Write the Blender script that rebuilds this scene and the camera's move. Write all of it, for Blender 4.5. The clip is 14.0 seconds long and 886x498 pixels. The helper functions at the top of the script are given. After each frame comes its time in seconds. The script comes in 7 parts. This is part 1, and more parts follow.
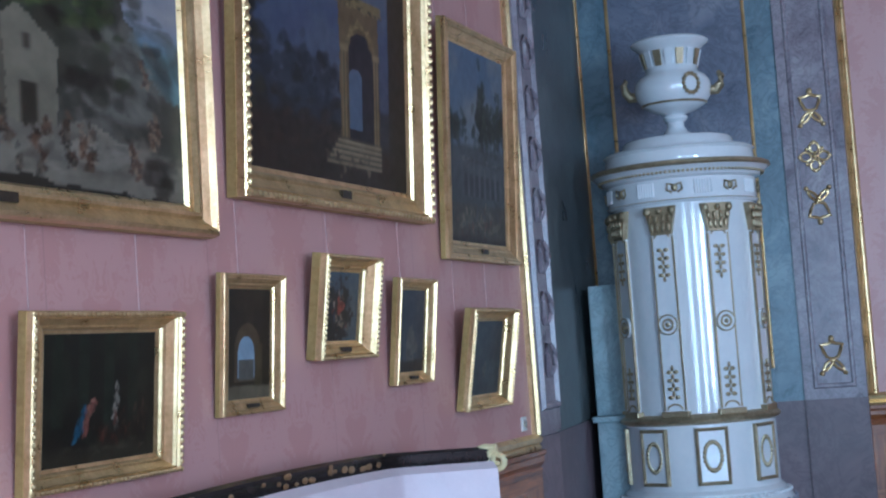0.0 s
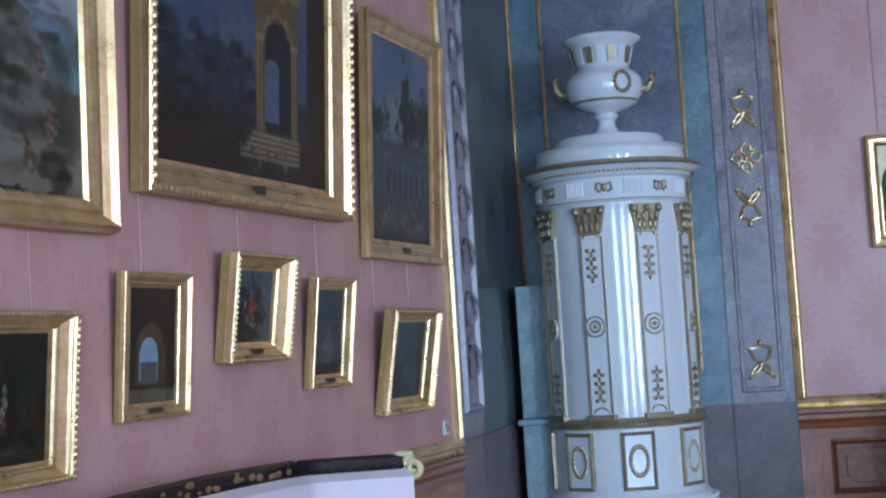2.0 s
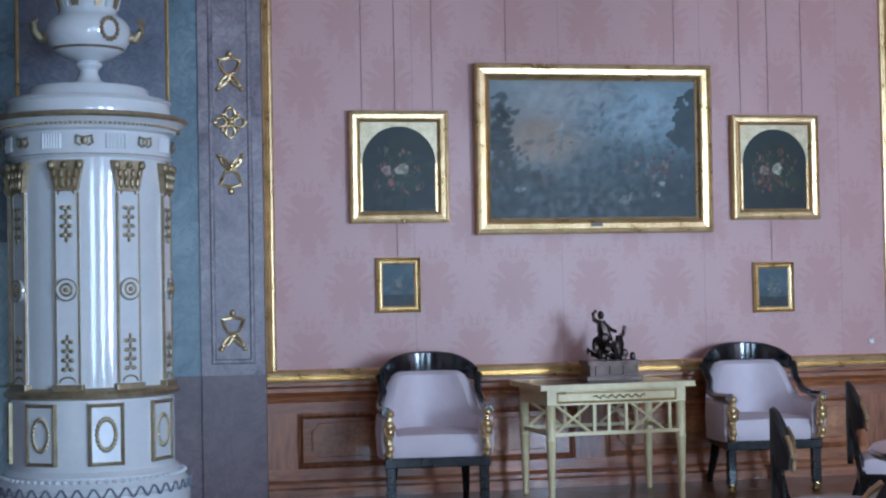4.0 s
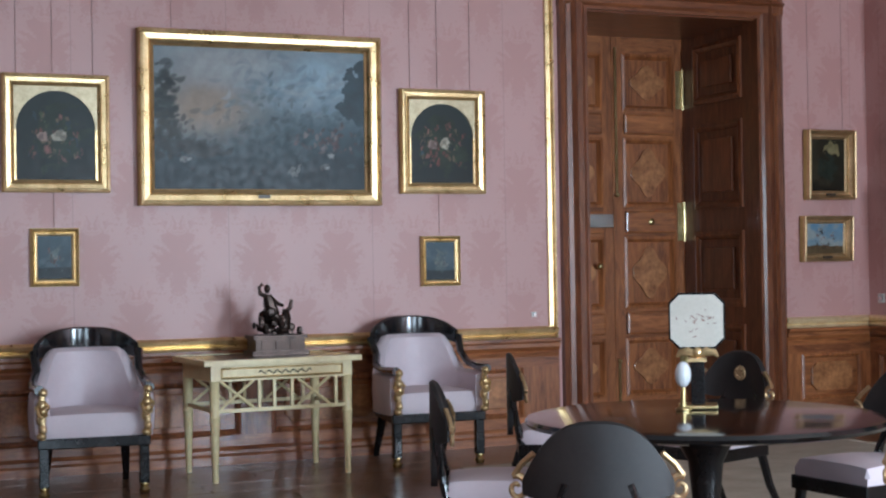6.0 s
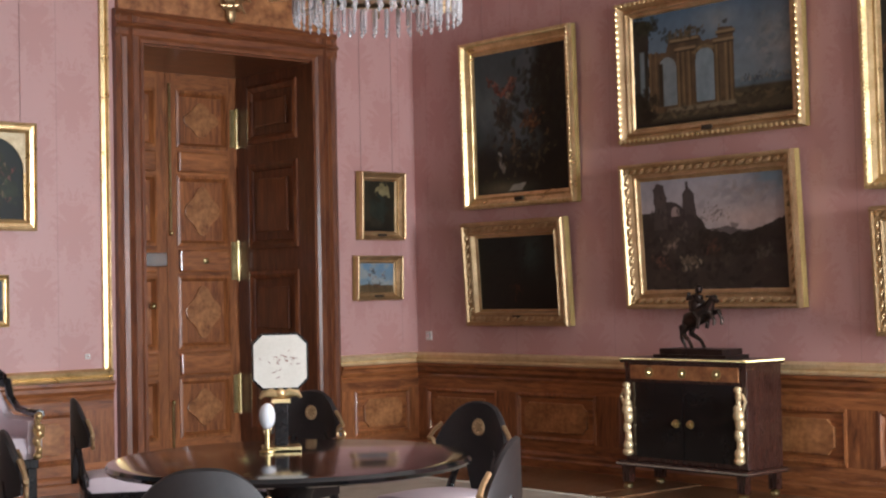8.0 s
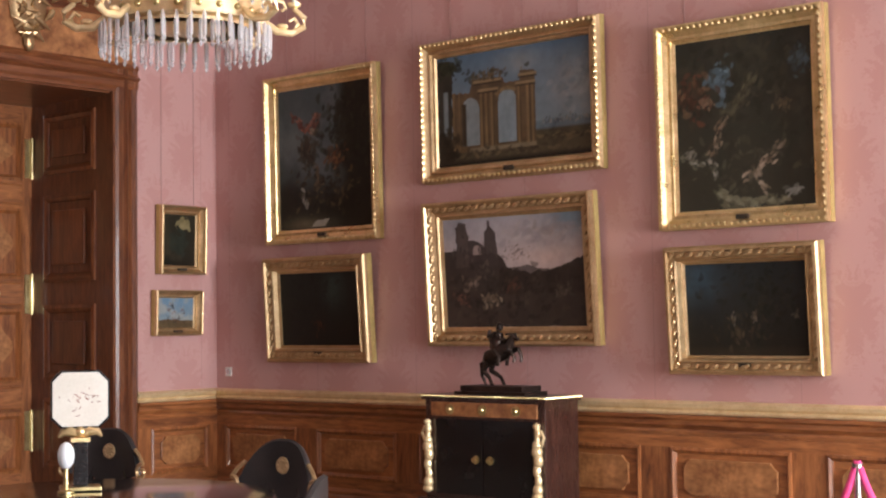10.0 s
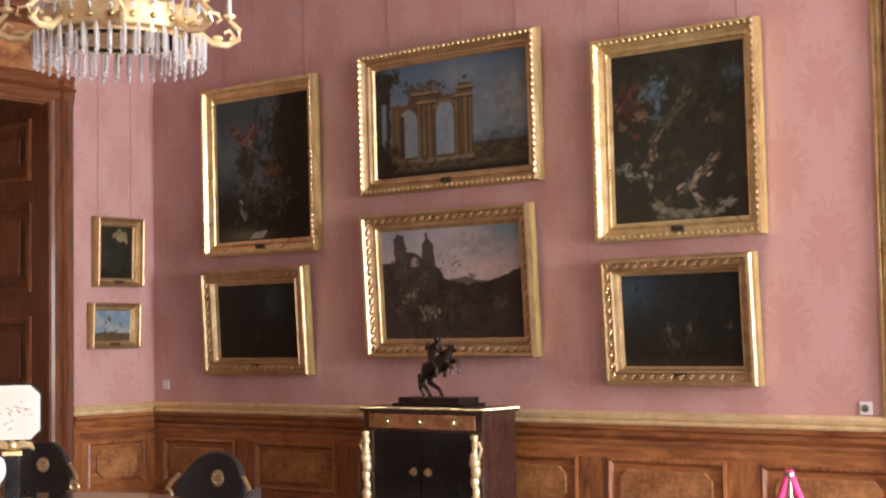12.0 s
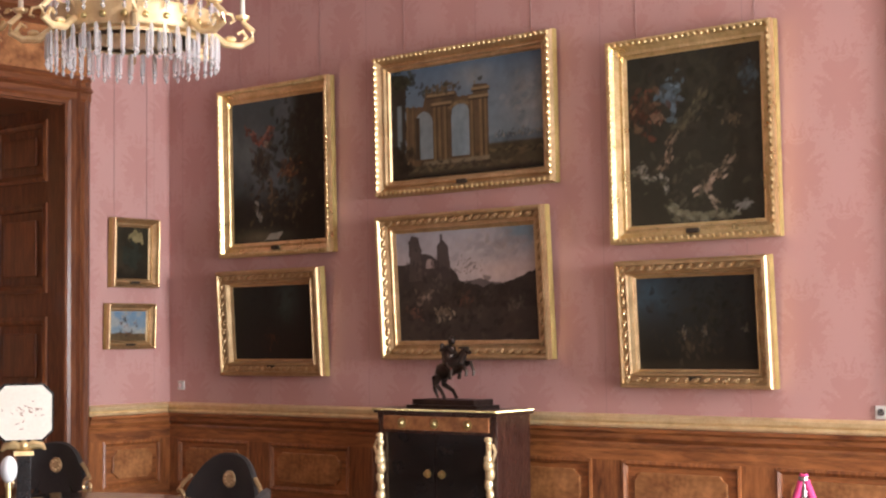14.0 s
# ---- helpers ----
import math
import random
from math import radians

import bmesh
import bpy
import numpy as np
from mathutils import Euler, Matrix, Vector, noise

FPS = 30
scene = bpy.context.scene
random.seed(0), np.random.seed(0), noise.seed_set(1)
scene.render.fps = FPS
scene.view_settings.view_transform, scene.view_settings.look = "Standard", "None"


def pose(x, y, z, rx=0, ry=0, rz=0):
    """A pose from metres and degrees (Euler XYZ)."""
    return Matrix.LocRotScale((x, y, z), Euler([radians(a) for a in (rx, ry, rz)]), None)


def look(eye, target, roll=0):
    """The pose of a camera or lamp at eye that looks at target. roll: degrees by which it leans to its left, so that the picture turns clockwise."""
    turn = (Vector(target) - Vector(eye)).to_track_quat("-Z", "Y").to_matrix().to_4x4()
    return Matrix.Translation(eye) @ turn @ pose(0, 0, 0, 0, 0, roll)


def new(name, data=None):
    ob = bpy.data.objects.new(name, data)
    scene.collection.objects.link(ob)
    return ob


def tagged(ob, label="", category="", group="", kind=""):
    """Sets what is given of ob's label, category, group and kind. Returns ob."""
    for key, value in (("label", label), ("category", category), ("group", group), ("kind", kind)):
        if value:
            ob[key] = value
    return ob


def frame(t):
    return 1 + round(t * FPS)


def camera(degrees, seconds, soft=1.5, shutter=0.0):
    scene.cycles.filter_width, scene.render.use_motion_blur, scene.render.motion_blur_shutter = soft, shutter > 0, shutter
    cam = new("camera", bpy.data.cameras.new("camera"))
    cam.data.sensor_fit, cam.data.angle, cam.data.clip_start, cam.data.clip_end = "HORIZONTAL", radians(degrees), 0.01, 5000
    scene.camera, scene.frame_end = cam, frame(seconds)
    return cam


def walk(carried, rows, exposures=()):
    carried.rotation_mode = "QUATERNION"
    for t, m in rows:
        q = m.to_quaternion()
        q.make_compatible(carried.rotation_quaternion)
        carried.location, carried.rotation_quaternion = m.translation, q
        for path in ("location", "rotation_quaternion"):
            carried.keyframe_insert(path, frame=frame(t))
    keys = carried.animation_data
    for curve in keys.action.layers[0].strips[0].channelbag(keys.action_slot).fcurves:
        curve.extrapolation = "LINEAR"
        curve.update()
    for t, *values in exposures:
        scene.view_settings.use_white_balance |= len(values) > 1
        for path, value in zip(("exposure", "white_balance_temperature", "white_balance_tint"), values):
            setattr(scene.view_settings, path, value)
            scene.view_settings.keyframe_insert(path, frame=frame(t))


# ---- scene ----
# ---------------- camera ----------------
cam = camera(32.86, 14.0, soft=2.2)
# seconds, x, y, z, yaw, pitch, roll
ROWS = [
    (0.0, 1.593, -11.388, 1.397, 13.12, 4.04, 4.07),
    (0.5, 1.578, -11.379, 1.399, 13.45, 4.06, 3.83),
    (1.0, 1.576, -11.382, 1.399, 13.72, 4.32, 3.88),
    (1.5, 1.590, -11.308, 1.404, 12.93, 3.91, 4.17),
    (2.0, 1.624, -11.153, 1.420, 10.67, 3.74, 3.52),
    (2.5, 1.648, -11.012, 1.438, 6.96, 3.33, 2.95),
    (3.0, 1.581, -10.832, 1.449, 1.02, 2.48, 2.59),
    (3.5, 1.507, -10.714, 1.439, -4.75, 2.80, 2.19),
    (4.0, 1.317, -10.687, 1.427, -10.88, 1.69, 1.08),
    (4.2, 1.249, -10.655, 1.419, -13.09, 0.83, 1.35),
    (6.5, 1.485, -10.486, 1.407, -27.07, 0.79, 1.10),
    (7.0, 1.374, -10.421, 1.420, -32.67, 0.94, 1.67),
    (7.5, 1.328, -10.336, 1.412, -36.90, 1.67, 1.37),
    (8.0, 1.306, -10.296, 1.419, -40.99, 1.70, 1.14),
    (8.5, 1.264, -10.250, 1.422, -43.52, 1.96, 0.21),
    (9.0, 1.247, -10.250, 1.426, -46.16, 1.78, 0.24),
    (9.2, 1.249, -10.252, 1.435, -47.10, 2.12, 0.67),
    (11.5, 1.273, -10.304, 1.430, -50.23, 3.31, 0.62),
    (12.0, 1.267, -10.309, 1.431, -50.95, 3.32, 0.93),
    (12.5, 1.299, -10.313, 1.435, -51.01, 3.09, 0.63),
    (13.0, 1.286, -10.300, 1.433, -50.64, 3.07, 0.56),
    (13.5, 1.285, -10.305, 1.431, -50.42, 3.32, 0.64),
    (14.0, 1.299, -10.321, 1.429, -50.24, 3.41, 0.69),
]
EXPOSURES = [
    (0.0, -0.08, 4430, -3), (2.0, -0.06, 4500, -2), (4.2, -0.14, 4720, 0), (6.5, -0.08, 5500, 2), (7.0, -0.1, 5600, 4),
    (8.0, 0.2, 6200, 9), (9.2, 0.45, 6450, 12), (11.5, 0.66, 6700, 14), (14.0, 0.66, 6700, 14),
]
walk(cam, [(t, pose(x, y, z, 90 + pitch, roll, yaw)) for t, x, y, z, yaw, pitch, roll in ROWS], EXPOSURES)

# ---------------- light ----------------
world = bpy.data.worlds.new("world")
scene.world = world
world.use_nodes = True
wn = world.node_tree
sky = wn.nodes.new("ShaderNodeTexSky")
sky.sky_type = "NISHITA"
sky.sun_disc = False
sky.sun_elevation, sky.sun_rotation = radians(38), radians(120)
wn.links.new(sky.outputs[0], wn.nodes["Background"].inputs[0])
wn.nodes["Background"].inputs[1].default_value = 0.12

XE, YS, TOP, THICK = 9.945, -13.2, 4.9, 0.45
WINDOWS = [(1.3, 2.75), (4.4, 5.85), (7.4, 8.85)]   # openings in the south wall
WIN_Z = (0.1, 3.35)
WIN_POWER = (150, 200, 790)
for (a, b), power in zip(WINDOWS, WIN_POWER):
    lamp = bpy.data.lights.new("window_daylight", "AREA")
    lamp.shape, lamp.size, lamp.size_y = "RECTANGLE", b - a - 0.2, WIN_Z[1] - WIN_Z[0] - 0.2
    lamp.energy, lamp.color = power, (0.90, 0.95, 1.0)
    ob = new("window_daylight", lamp)
    ob.matrix_world = pose((a + b) / 2, YS - 0.40, sum(WIN_Z) / 2, 71, 0, 0)
sun = bpy.data.lights.new("sun", "SUN")
sun.energy, sun.angle, sun.color = 2.0, radians(0.5), (1, 0.95, 0.88)
new("sun", sun).matrix_world = look((0, 0, 10), (-6, 3.4, 4.6))

# ---------------- materials ----------------
def nodes_of(name, rough=0.5, metal=0.0):
    m = bpy.data.materials.new(name)
    m.use_nodes = True
    nt = m.node_tree
    p = nt.nodes["Principled BSDF"]
    p.inputs["Roughness"].default_value = rough
    p.inputs["Metallic"].default_value = metal
    return m, nt, p


def mathn(nt, op, a, b=None):
    n = nt.nodes.new("ShaderNodeMath")
    n.operation = op
    for i, v in enumerate((a, b)):
        if v is None:
            continue
        if isinstance(v, (int, float)):
            n.inputs[i].default_value = v
        else:
            nt.links.new(v, n.inputs[i])
    return n.outputs[0]


def noise_tex(nt, scale, detail=4, vector=None, rough=0.5, distort=0.0):
    n = nt.nodes.new("ShaderNodeTexNoise")
    n.inputs["Scale"].default_value, n.inputs["Detail"].default_value = scale, detail
    n.inputs["Roughness"].default_value, n.inputs["Distortion"].default_value = rough, distort
    if vector is None:
        vector = nt.nodes.new("ShaderNodeTexCoord").outputs["Object"]
    nt.links.new(vector, n.inputs["Vector"])
    return n.outputs["Fac"]


def ramp(nt, fac, stops):
    n = nt.nodes.new("ShaderNodeValToRGB")
    e = n.color_ramp.elements
    while len(e) < len(stops):
        e.new(0.5)
    for el, (p, c) in zip(e, stops):
        el.position, el.color = p, (*c, 1) if len(c) == 3 else c
    nt.links.new(fac, n.inputs[0])
    return n.outputs[0]


def mixc(nt, fac, a, b, mode="MIX"):
    n = nt.nodes.new("ShaderNodeMix")
    n.data_type, n.blend_type = "RGBA", mode
    for sock, v in ((n.inputs[0], fac), (n.inputs[6], a), (n.inputs[7], b)):
        if isinstance(v, tuple):
            sock.default_value = (*v, 1)
        elif isinstance(v, (int, float)):
            sock.default_value = v
        else:
            nt.links.new(v, sock)
    return n.outputs[2]


def bump(nt, p, height, strength=0.2, dist=0.01):
    n = nt.nodes.new("ShaderNodeBump")
    n.inputs["Strength"].default_value, n.inputs["Distance"].default_value = strength, dist
    nt.links.new(height, n.inputs["Height"])
    nt.links.new(n.outputs[0], p.inputs["Normal"])


def mottled(name, dark, light, scale=6, rough=0.5, metal=0.0, fine=40, bumps=0.15, coat=0.0, rvar=0.12):
    """A surface with broad stains and a fine grain."""
    m, nt, p = nodes_of(name, rough, metal)
    broad, grain = noise_tex(nt, scale, 5, rough=0.6), noise_tex(nt, fine, 3)
    both = mathn(nt, "ADD", mathn(nt, "MULTIPLY", broad, 0.7), mathn(nt, "MULTIPLY", grain, 0.3))
    nt.links.new(ramp(nt, both, [(0.33, dark), (0.67, light)]), p.inputs["Base Color"])
    nt.links.new(mathn(nt, "ADD", mathn(nt, "MULTIPLY", broad, rvar), rough - rvar / 2), p.inputs["Roughness"])
    if bumps:
        bump(nt, p, grain, bumps, 0.004)
    if coat:
        p.inputs["Coat Weight"].default_value = coat
        p.inputs["Coat Roughness"].default_value = 0.08
    return m


def wood(name, dark, light, axis="z", rough=0.4, scale=1.0, coat=0.0):
    """Veneer whose grain runs along one axis."""
    m, nt, p = nodes_of(name, rough)
    tc = nt.nodes.new("ShaderNodeTexCoord").outputs["Object"]
    mp = nt.nodes.new("ShaderNodeMapping")
    s = {"x": (1.2, 9, 9), "y": (9, 1.2, 9), "z": (9, 9, 1.2)}[axis]
    mp.inputs["Scale"].default_value = [v * scale for v in s]
    nt.links.new(tc, mp.inputs["Vector"])
    g = noise_tex(nt, 2.0, 8, mp.outputs[0], 0.62, 1.2)
    fine = noise_tex(nt, 11.0, 4, mp.outputs[0], 0.6)
    info = nt.nodes.new("ShaderNodeObjectInfo").outputs["Random"]
    f = mathn(nt, "ADD", mathn(nt, "MULTIPLY", g, 0.75), mathn(nt, "MULTIPLY", fine, 0.25))
    f = mathn(nt, "ADD", f, mathn(nt, "MULTIPLY", mathn(nt, "SUBTRACT", info, 0.5), 0.10))
    mid = tuple((a + b) / 2 * 0.95 for a, b in zip(dark, light))
    nt.links.new(ramp(nt, f, [(0.32, dark), (0.5, mid), (0.68, light)]), p.inputs["Base Color"])
    nt.links.new(mathn(nt, "ADD", mathn(nt, "MULTIPLY", fine, 0.2), rough - 0.1), p.inputs["Roughness"])
    bump(nt, p, fine, 0.08, 0.003)
    if coat:
        p.inputs["Coat Weight"].default_value, p.inputs["Coat Roughness"].default_value = coat, 0.12
    return m


def damask_material(name, ground, motif):
    """Silk wall covering: mirrored leaf and flower motifs in staggered rows on a smoother, paler satin."""
    m, nt, p = nodes_of(name, 0.45)
    pos = nt.nodes.new("ShaderNodeNewGeometry").outputs["Position"]
    sp = nt.nodes.new("ShaderNodeSeparateXYZ")
    nt.links.new(pos, sp.inputs[0])
    u = mathn(nt, "ADD", sp.outputs[0], sp.outputs[1])
    W, H = 0.60, 0.98

    def bloom(shift_u, shift_v):
        """Petals round a centre, and a ring, repeated over the wall."""
        uu = mathn(nt, "SUBTRACT", mathn(nt, "FLOORED_MODULO", mathn(nt, "ADD", u, shift_u), W), W / 2)
        vv = mathn(nt, "SUBTRACT", mathn(nt, "FLOORED_MODULO", mathn(nt, "ADD", sp.outputs[2], shift_v), H), H / 2)
        au = mathn(nt, "ABSOLUTE", uu)
        r = mathn(nt, "SQRT", mathn(nt, "ADD", mathn(nt, "MULTIPLY", au, au), mathn(nt, "MULTIPLY", mathn(nt, "MULTIPLY", vv, vv), 0.40)))
        a = mathn(nt, "ARCTAN2", vv, au)
        lobes = mathn(nt, "ADD", mathn(nt, "MULTIPLY", mathn(nt, "SINE", mathn(nt, "MULTIPLY", a, 7)), 0.026), mathn(nt, "MULTIPLY", mathn(nt, "SINE", mathn(nt, "ADD", mathn(nt, "MULTIPLY", a, 13), 1.0)), 0.018))
        edge = mathn(nt, "ADD", 0.15, lobes)
        body = mathn(nt, "SUBTRACT", edge, r)
        veins = mathn(nt, "SINE", mathn(nt, "ADD", mathn(nt, "MULTIPLY", r, 75), mathn(nt, "MULTIPLY", a, 5)))
        cb = nt.nodes.new("ShaderNodeCombineXYZ")
        nt.links.new(au, cb.inputs[0]), nt.links.new(vv, cb.inputs[1])
        nz = noise_tex(nt, 19, 3.0, cb.outputs[0], 0.55, 1.6)
        leaf = mathn(nt, "MULTIPLY", mathn(nt, "SUBTRACT", nz, 0.5), 0.46)
        return mathn(nt, "ADD", mathn(nt, "ADD", body, leaf), mathn(nt, "MULTIPLY", veins, 0.012))

    f = mathn(nt, "MAXIMUM", bloom(0.0, 0.0), bloom(W / 2, H / 2))
    mask = ramp(nt, mathn(nt, "ADD", mathn(nt, "MULTIPLY", f, 4.0), 0.5), [(0.42, (0, 0, 0)), (0.58, (1, 1, 1))])
    thread = noise_tex(nt, 260, 2)
    stain = noise_tex(nt, 0.7, 4)
    base = mixc(nt, mask, motif, ground)
    base = mixc(nt, mathn(nt, "MULTIPLY", stain, 0.30), base, tuple(c * 0.72 for c in ground))
    base = mixc(nt, mathn(nt, "MULTIPLY", thread, 0.16), base, tuple(c * 0.7 for c in ground))
    # seams between the lengths of silk
    seam = mathn(nt, "LESS_THAN", mathn(nt, "PINGPONG", mathn(nt, "ADD", u, 0.13), 0.55), 0.003)
    base = mixc(nt, mathn(nt, "MULTIPLY", seam, 0.4), base, tuple(c * 0.5 for c in ground))
    nt.links.new(base, p.inputs["Base Color"])
    nt.links.new(mathn(nt, "ADD", 0.46, mathn(nt, "MULTIPLY", mask, 0.035)), p.inputs["Roughness"])
    p.inputs["Specular IOR Level"].default_value = 0.95
    bump(nt, p, thread, 0.06, 0.002)
    return m


def marble(name, a, b, c, scale=2.2, rough=0.28):
    """Painted stucco marble with clouds and veins."""
    m, nt, p = nodes_of(name, rough)
    cloud = noise_tex(nt, scale, 8, rough=0.68, distort=0.8)
    vein = noise_tex(nt, scale * 2.6, 6, rough=0.7, distort=1.6)
    col = ramp(nt, cloud, [(0.3, a), (0.5, b), (0.68, c)])
    v = ramp(nt, mathn(nt, "ABSOLUTE", mathn(nt, "SUBTRACT", vein, 0.5)), [(0.0, (1, 1, 1)), (0.05, (0, 0, 0))])
    nt.links.new(mixc(nt, mathn(nt, "MULTIPLY", v, 0.4), col, tuple(x * 0.55 for x in a)), p.inputs["Base Color"])
    nt.links.new(mathn(nt, "ADD", mathn(nt, "MULTIPLY", cloud, 0.3), rough - 0.12), p.inputs["Roughness"])
    return m


def canvas_material():
    m, nt, p = nodes_of("painted_canvas", 0.33)
    p.inputs["Specular IOR Level"].default_value = 0.28
    at = nt.nodes.new("ShaderNodeVertexColor")
    at.layer_name = "paint"
    weave = noise_tex(nt, 150, 2)
    crackle = noise_tex(nt, 18, 5)
    col = mixc(nt, mathn(nt, "MULTIPLY", crackle, 0.35), at.outputs[0], (0.02, 0.016, 0.01))
    nt.links.new(col, p.inputs["Base Color"])
    nt.links.new(mathn(nt, "ADD", mathn(nt, "MULTIPLY", crackle, 0.25), 0.24), p.inputs["Roughness"])
    bump(nt, p, weave, 0.12, 0.002)
    p.inputs["Specular IOR Level"].default_value = 0.24
    return m


M_DAMASK = damask_material("pink_silk_damask", (0.535, 0.28, 0.252), (0.582, 0.332, 0.306))
M_GOLD = mottled("gilding", (0.52, 0.36, 0.155), (0.87, 0.665, 0.36), 9, 0.30, 0.80, 70, 0.25, rvar=0.2)
M_GOLD_DULL = mottled("worn_gilding", (0.41, 0.27, 0.13), (0.68, 0.485, 0.275), 7, 0.40, 0.82, 60, 0.3, rvar=0.2)
M_GILT_PALE = mottled("pale_tarnished_gilding", (0.30, 0.24, 0.14), (0.55, 0.46, 0.30), 12, 0.42, 0.7, 60, 0.3, rvar=0.2)
M_WALNUT = wood("walnut_upright_grain", (0.11, 0.030, 0.010), (0.47, 0.172, 0.056), "z", 0.36, coat=0.4)
M_SURROUND = wood("dark_red_walnut_upright", (0.07, 0.018, 0.008), (0.27, 0.092, 0.034), "z", 0.33, coat=0.5)
M_SURROUND_X = wood("dark_red_walnut_level", (0.07, 0.018, 0.008), (0.27, 0.092, 0.034), "x", 0.33, coat=0.5)
M_WALNUT_X = wood("walnut_level_grain", (0.11, 0.030, 0.010), (0.47, 0.172, 0.056), "x", 0.36, coat=0.4)
M_WALNUT_Y = wood("walnut_level_grain_side", (0.11, 0.030, 0.010), (0.47, 0.172, 0.056), "y", 0.36, coat=0.4)
M_BURL = mottled("burl_veneer", (0.15, 0.048, 0.016), (0.52, 0.23, 0.085), 7, 0.34, 0, 30, 0.05, 0.35)
M_EBONY = mottled("black_polished_wood", (0.006, 0.005, 0.005), (0.016, 0.013, 0.013), 5, 0.26, 0, 60, 0.03, 0.25)
M_EBONY.node_tree.nodes["Principled BSDF"].inputs["Specular IOR Level"].default_value = 0.22
M_MAHOGANY = wood("dark_mahogany", (0.02, 0.007, 0.005), (0.06, 0.022, 0.015), "z", 0.28, coat=0.4)
M_SATIN = mottled("pale_lilac_satin", (0.65, 0.55, 0.59), (0.78, 0.68, 0.715), 3, 0.5, 0, 200, 0.08)
M_PARQUET = wood("parquet_oak", (0.10, 0.045, 0.02), (0.24, 0.125, 0.06), "x", 0.3, coat=0.3)
M_CARPET = mottled("cream_carpet", (0.36, 0.30, 0.22), (0.56, 0.50, 0.40), 3, 0.95, 0, 90, 0.5)
M_BLUE = marble("blue_green_stucco_marble", (0.11, 0.155, 0.195), (0.20, 0.27, 0.32), (0.31, 0.39, 0.43), 1.6)
M_SLATE = marble("blue_grey_stucco_marble", (0.11, 0.12, 0.17), (0.20, 0.21, 0.27), (0.31, 0.31, 0.36), 1.8)
M_LILAC = marble("lilac_stucco_marble", (0.15, 0.115, 0.145), (0.31, 0.265, 0.295), (0.45, 0.405, 0.425), 2.4)
M_PLUM = marble("plum_stucco_marble", (0.11, 0.075, 0.085), (0.17, 0.12, 0.135), (0.23, 0.165, 0.18), 1.5, 0.35)
M_PALE = marble("pale_blue_green_stucco", (0.20, 0.25, 0.28), (0.32, 0.40, 0.43), (0.42, 0.50, 0.52), 2.2)
M_GREY = marble("grey_green_stucco_marble", (0.075, 0.078, 0.08), (0.13, 0.14, 0.142), (0.22, 0.245, 0.245), 1.4)
M_GLAZE = mottled("white_glazed_ceramic", (0.76, 0.78, 0.81), (0.86, 0.87, 0.88), 2.5, 0.10, 0, 25, 0.04, 0.6, 0.06)
M_CREAM = mottled("cream_lacquer", (0.70, 0.57, 0.28), (0.89, 0.77, 0.45), 8, 0.35, 0, 50, 0.1, 0.3)
M_BRONZE = mottled("dark_bronze", (0.02, 0.014, 0.012), (0.075, 0.05, 0.04), 14, 0.35, 0.8, 60, 0.3)
M_PLASTER = mottled("white_plaster", (0.66, 0.63, 0.58), (0.76, 0.74, 0.70), 2, 0.85, 0, 50, 0.1)
M_PAPER = mottled("ivory_silk_screen", (0.56, 0.52, 0.44), (0.68, 0.64, 0.56), 6, 0.6, 0, 80, 0.05)
M_INK = mottled("reddish_brown_ink", (0.20, 0.09, 0.07), (0.34, 0.16, 0.12), 9, 0.7, 0, 40, 0)
M_CANVAS = canvas_material()
M_TABLE = mottled("black_french_polish", (0.006, 0.006, 0.007), (0.013, 0.013, 0.015), 5, 0.13, 0, 60, 0.015, 0.4)
M_EBONY_WORN = mottled("black_wood_rubbed_matt", (0.010, 0.008, 0.008), (0.024, 0.019, 0.018), 5, 0.5, 0, 60, 0.05, 0.0)
# paler, less metallic gilding: brightness from light is put into its colour
M_GOLD_LIT = mottled("lit_gilding", (0.74, 0.53, 0.27), (0.95, 0.77, 0.47), 12, 0.34, 0.5, 80, 0.15, rvar=0.2)
M_BRASS = mottled("old_brass", (0.42, 0.32, 0.14), (0.70, 0.58, 0.30), 12, 0.32, 1.0, 80, 0.1)
M_STEEL = mottled("polished_steel", (0.5, 0.5, 0.5), (0.7, 0.7, 0.7), 12, 0.22, 1.0, 80, 0.05)
M_PINK = mottled("pink_velvet_rope", (0.55, 0.03, 0.14), (0.78, 0.07, 0.24), 10, 0.75, 0, 140, 0.4)
M_WIRE = mottled("hanging_wire", (0.38, 0.24, 0.22), (0.46, 0.30, 0.28), 10, 0.5, 0.4, 60, 0)
M_PLATE = mottled("dark_nameplate", (0.03, 0.022, 0.015), (0.08, 0.06, 0.04), 20, 0.4, 0.3, 60, 0)
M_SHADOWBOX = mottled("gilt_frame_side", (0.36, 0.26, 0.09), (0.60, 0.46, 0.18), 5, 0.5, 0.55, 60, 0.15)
M_WHITE = mottled("white_switch_plate", (0.66, 0.64, 0.60), (0.76, 0.74, 0.70), 6, 0.4, 0, 60, 0)
M_LAWN = mottled("lawn", (0.03, 0.06, 0.02), (0.07, 0.11, 0.04), 1.5, 0.9, 0, 20, 0.2)


def crystal_material():
    m, nt, p = nodes_of("cut_crystal", 0.03)
    p.inputs["Base Color"].default_value = (0.97, 0.98, 1, 1)
    p.inputs["Transmission Weight"].default_value = 0.72
    p.inputs["IOR"].default_value = 1.45
    return m


M_CRYSTAL = crystal_material()
M_GLASS, _nt, _p = nodes_of("window_glass", 0.02)
_p.inputs["Transmission Weight"].default_value, _p.inputs["IOR"].default_value = 1.0, 1.02

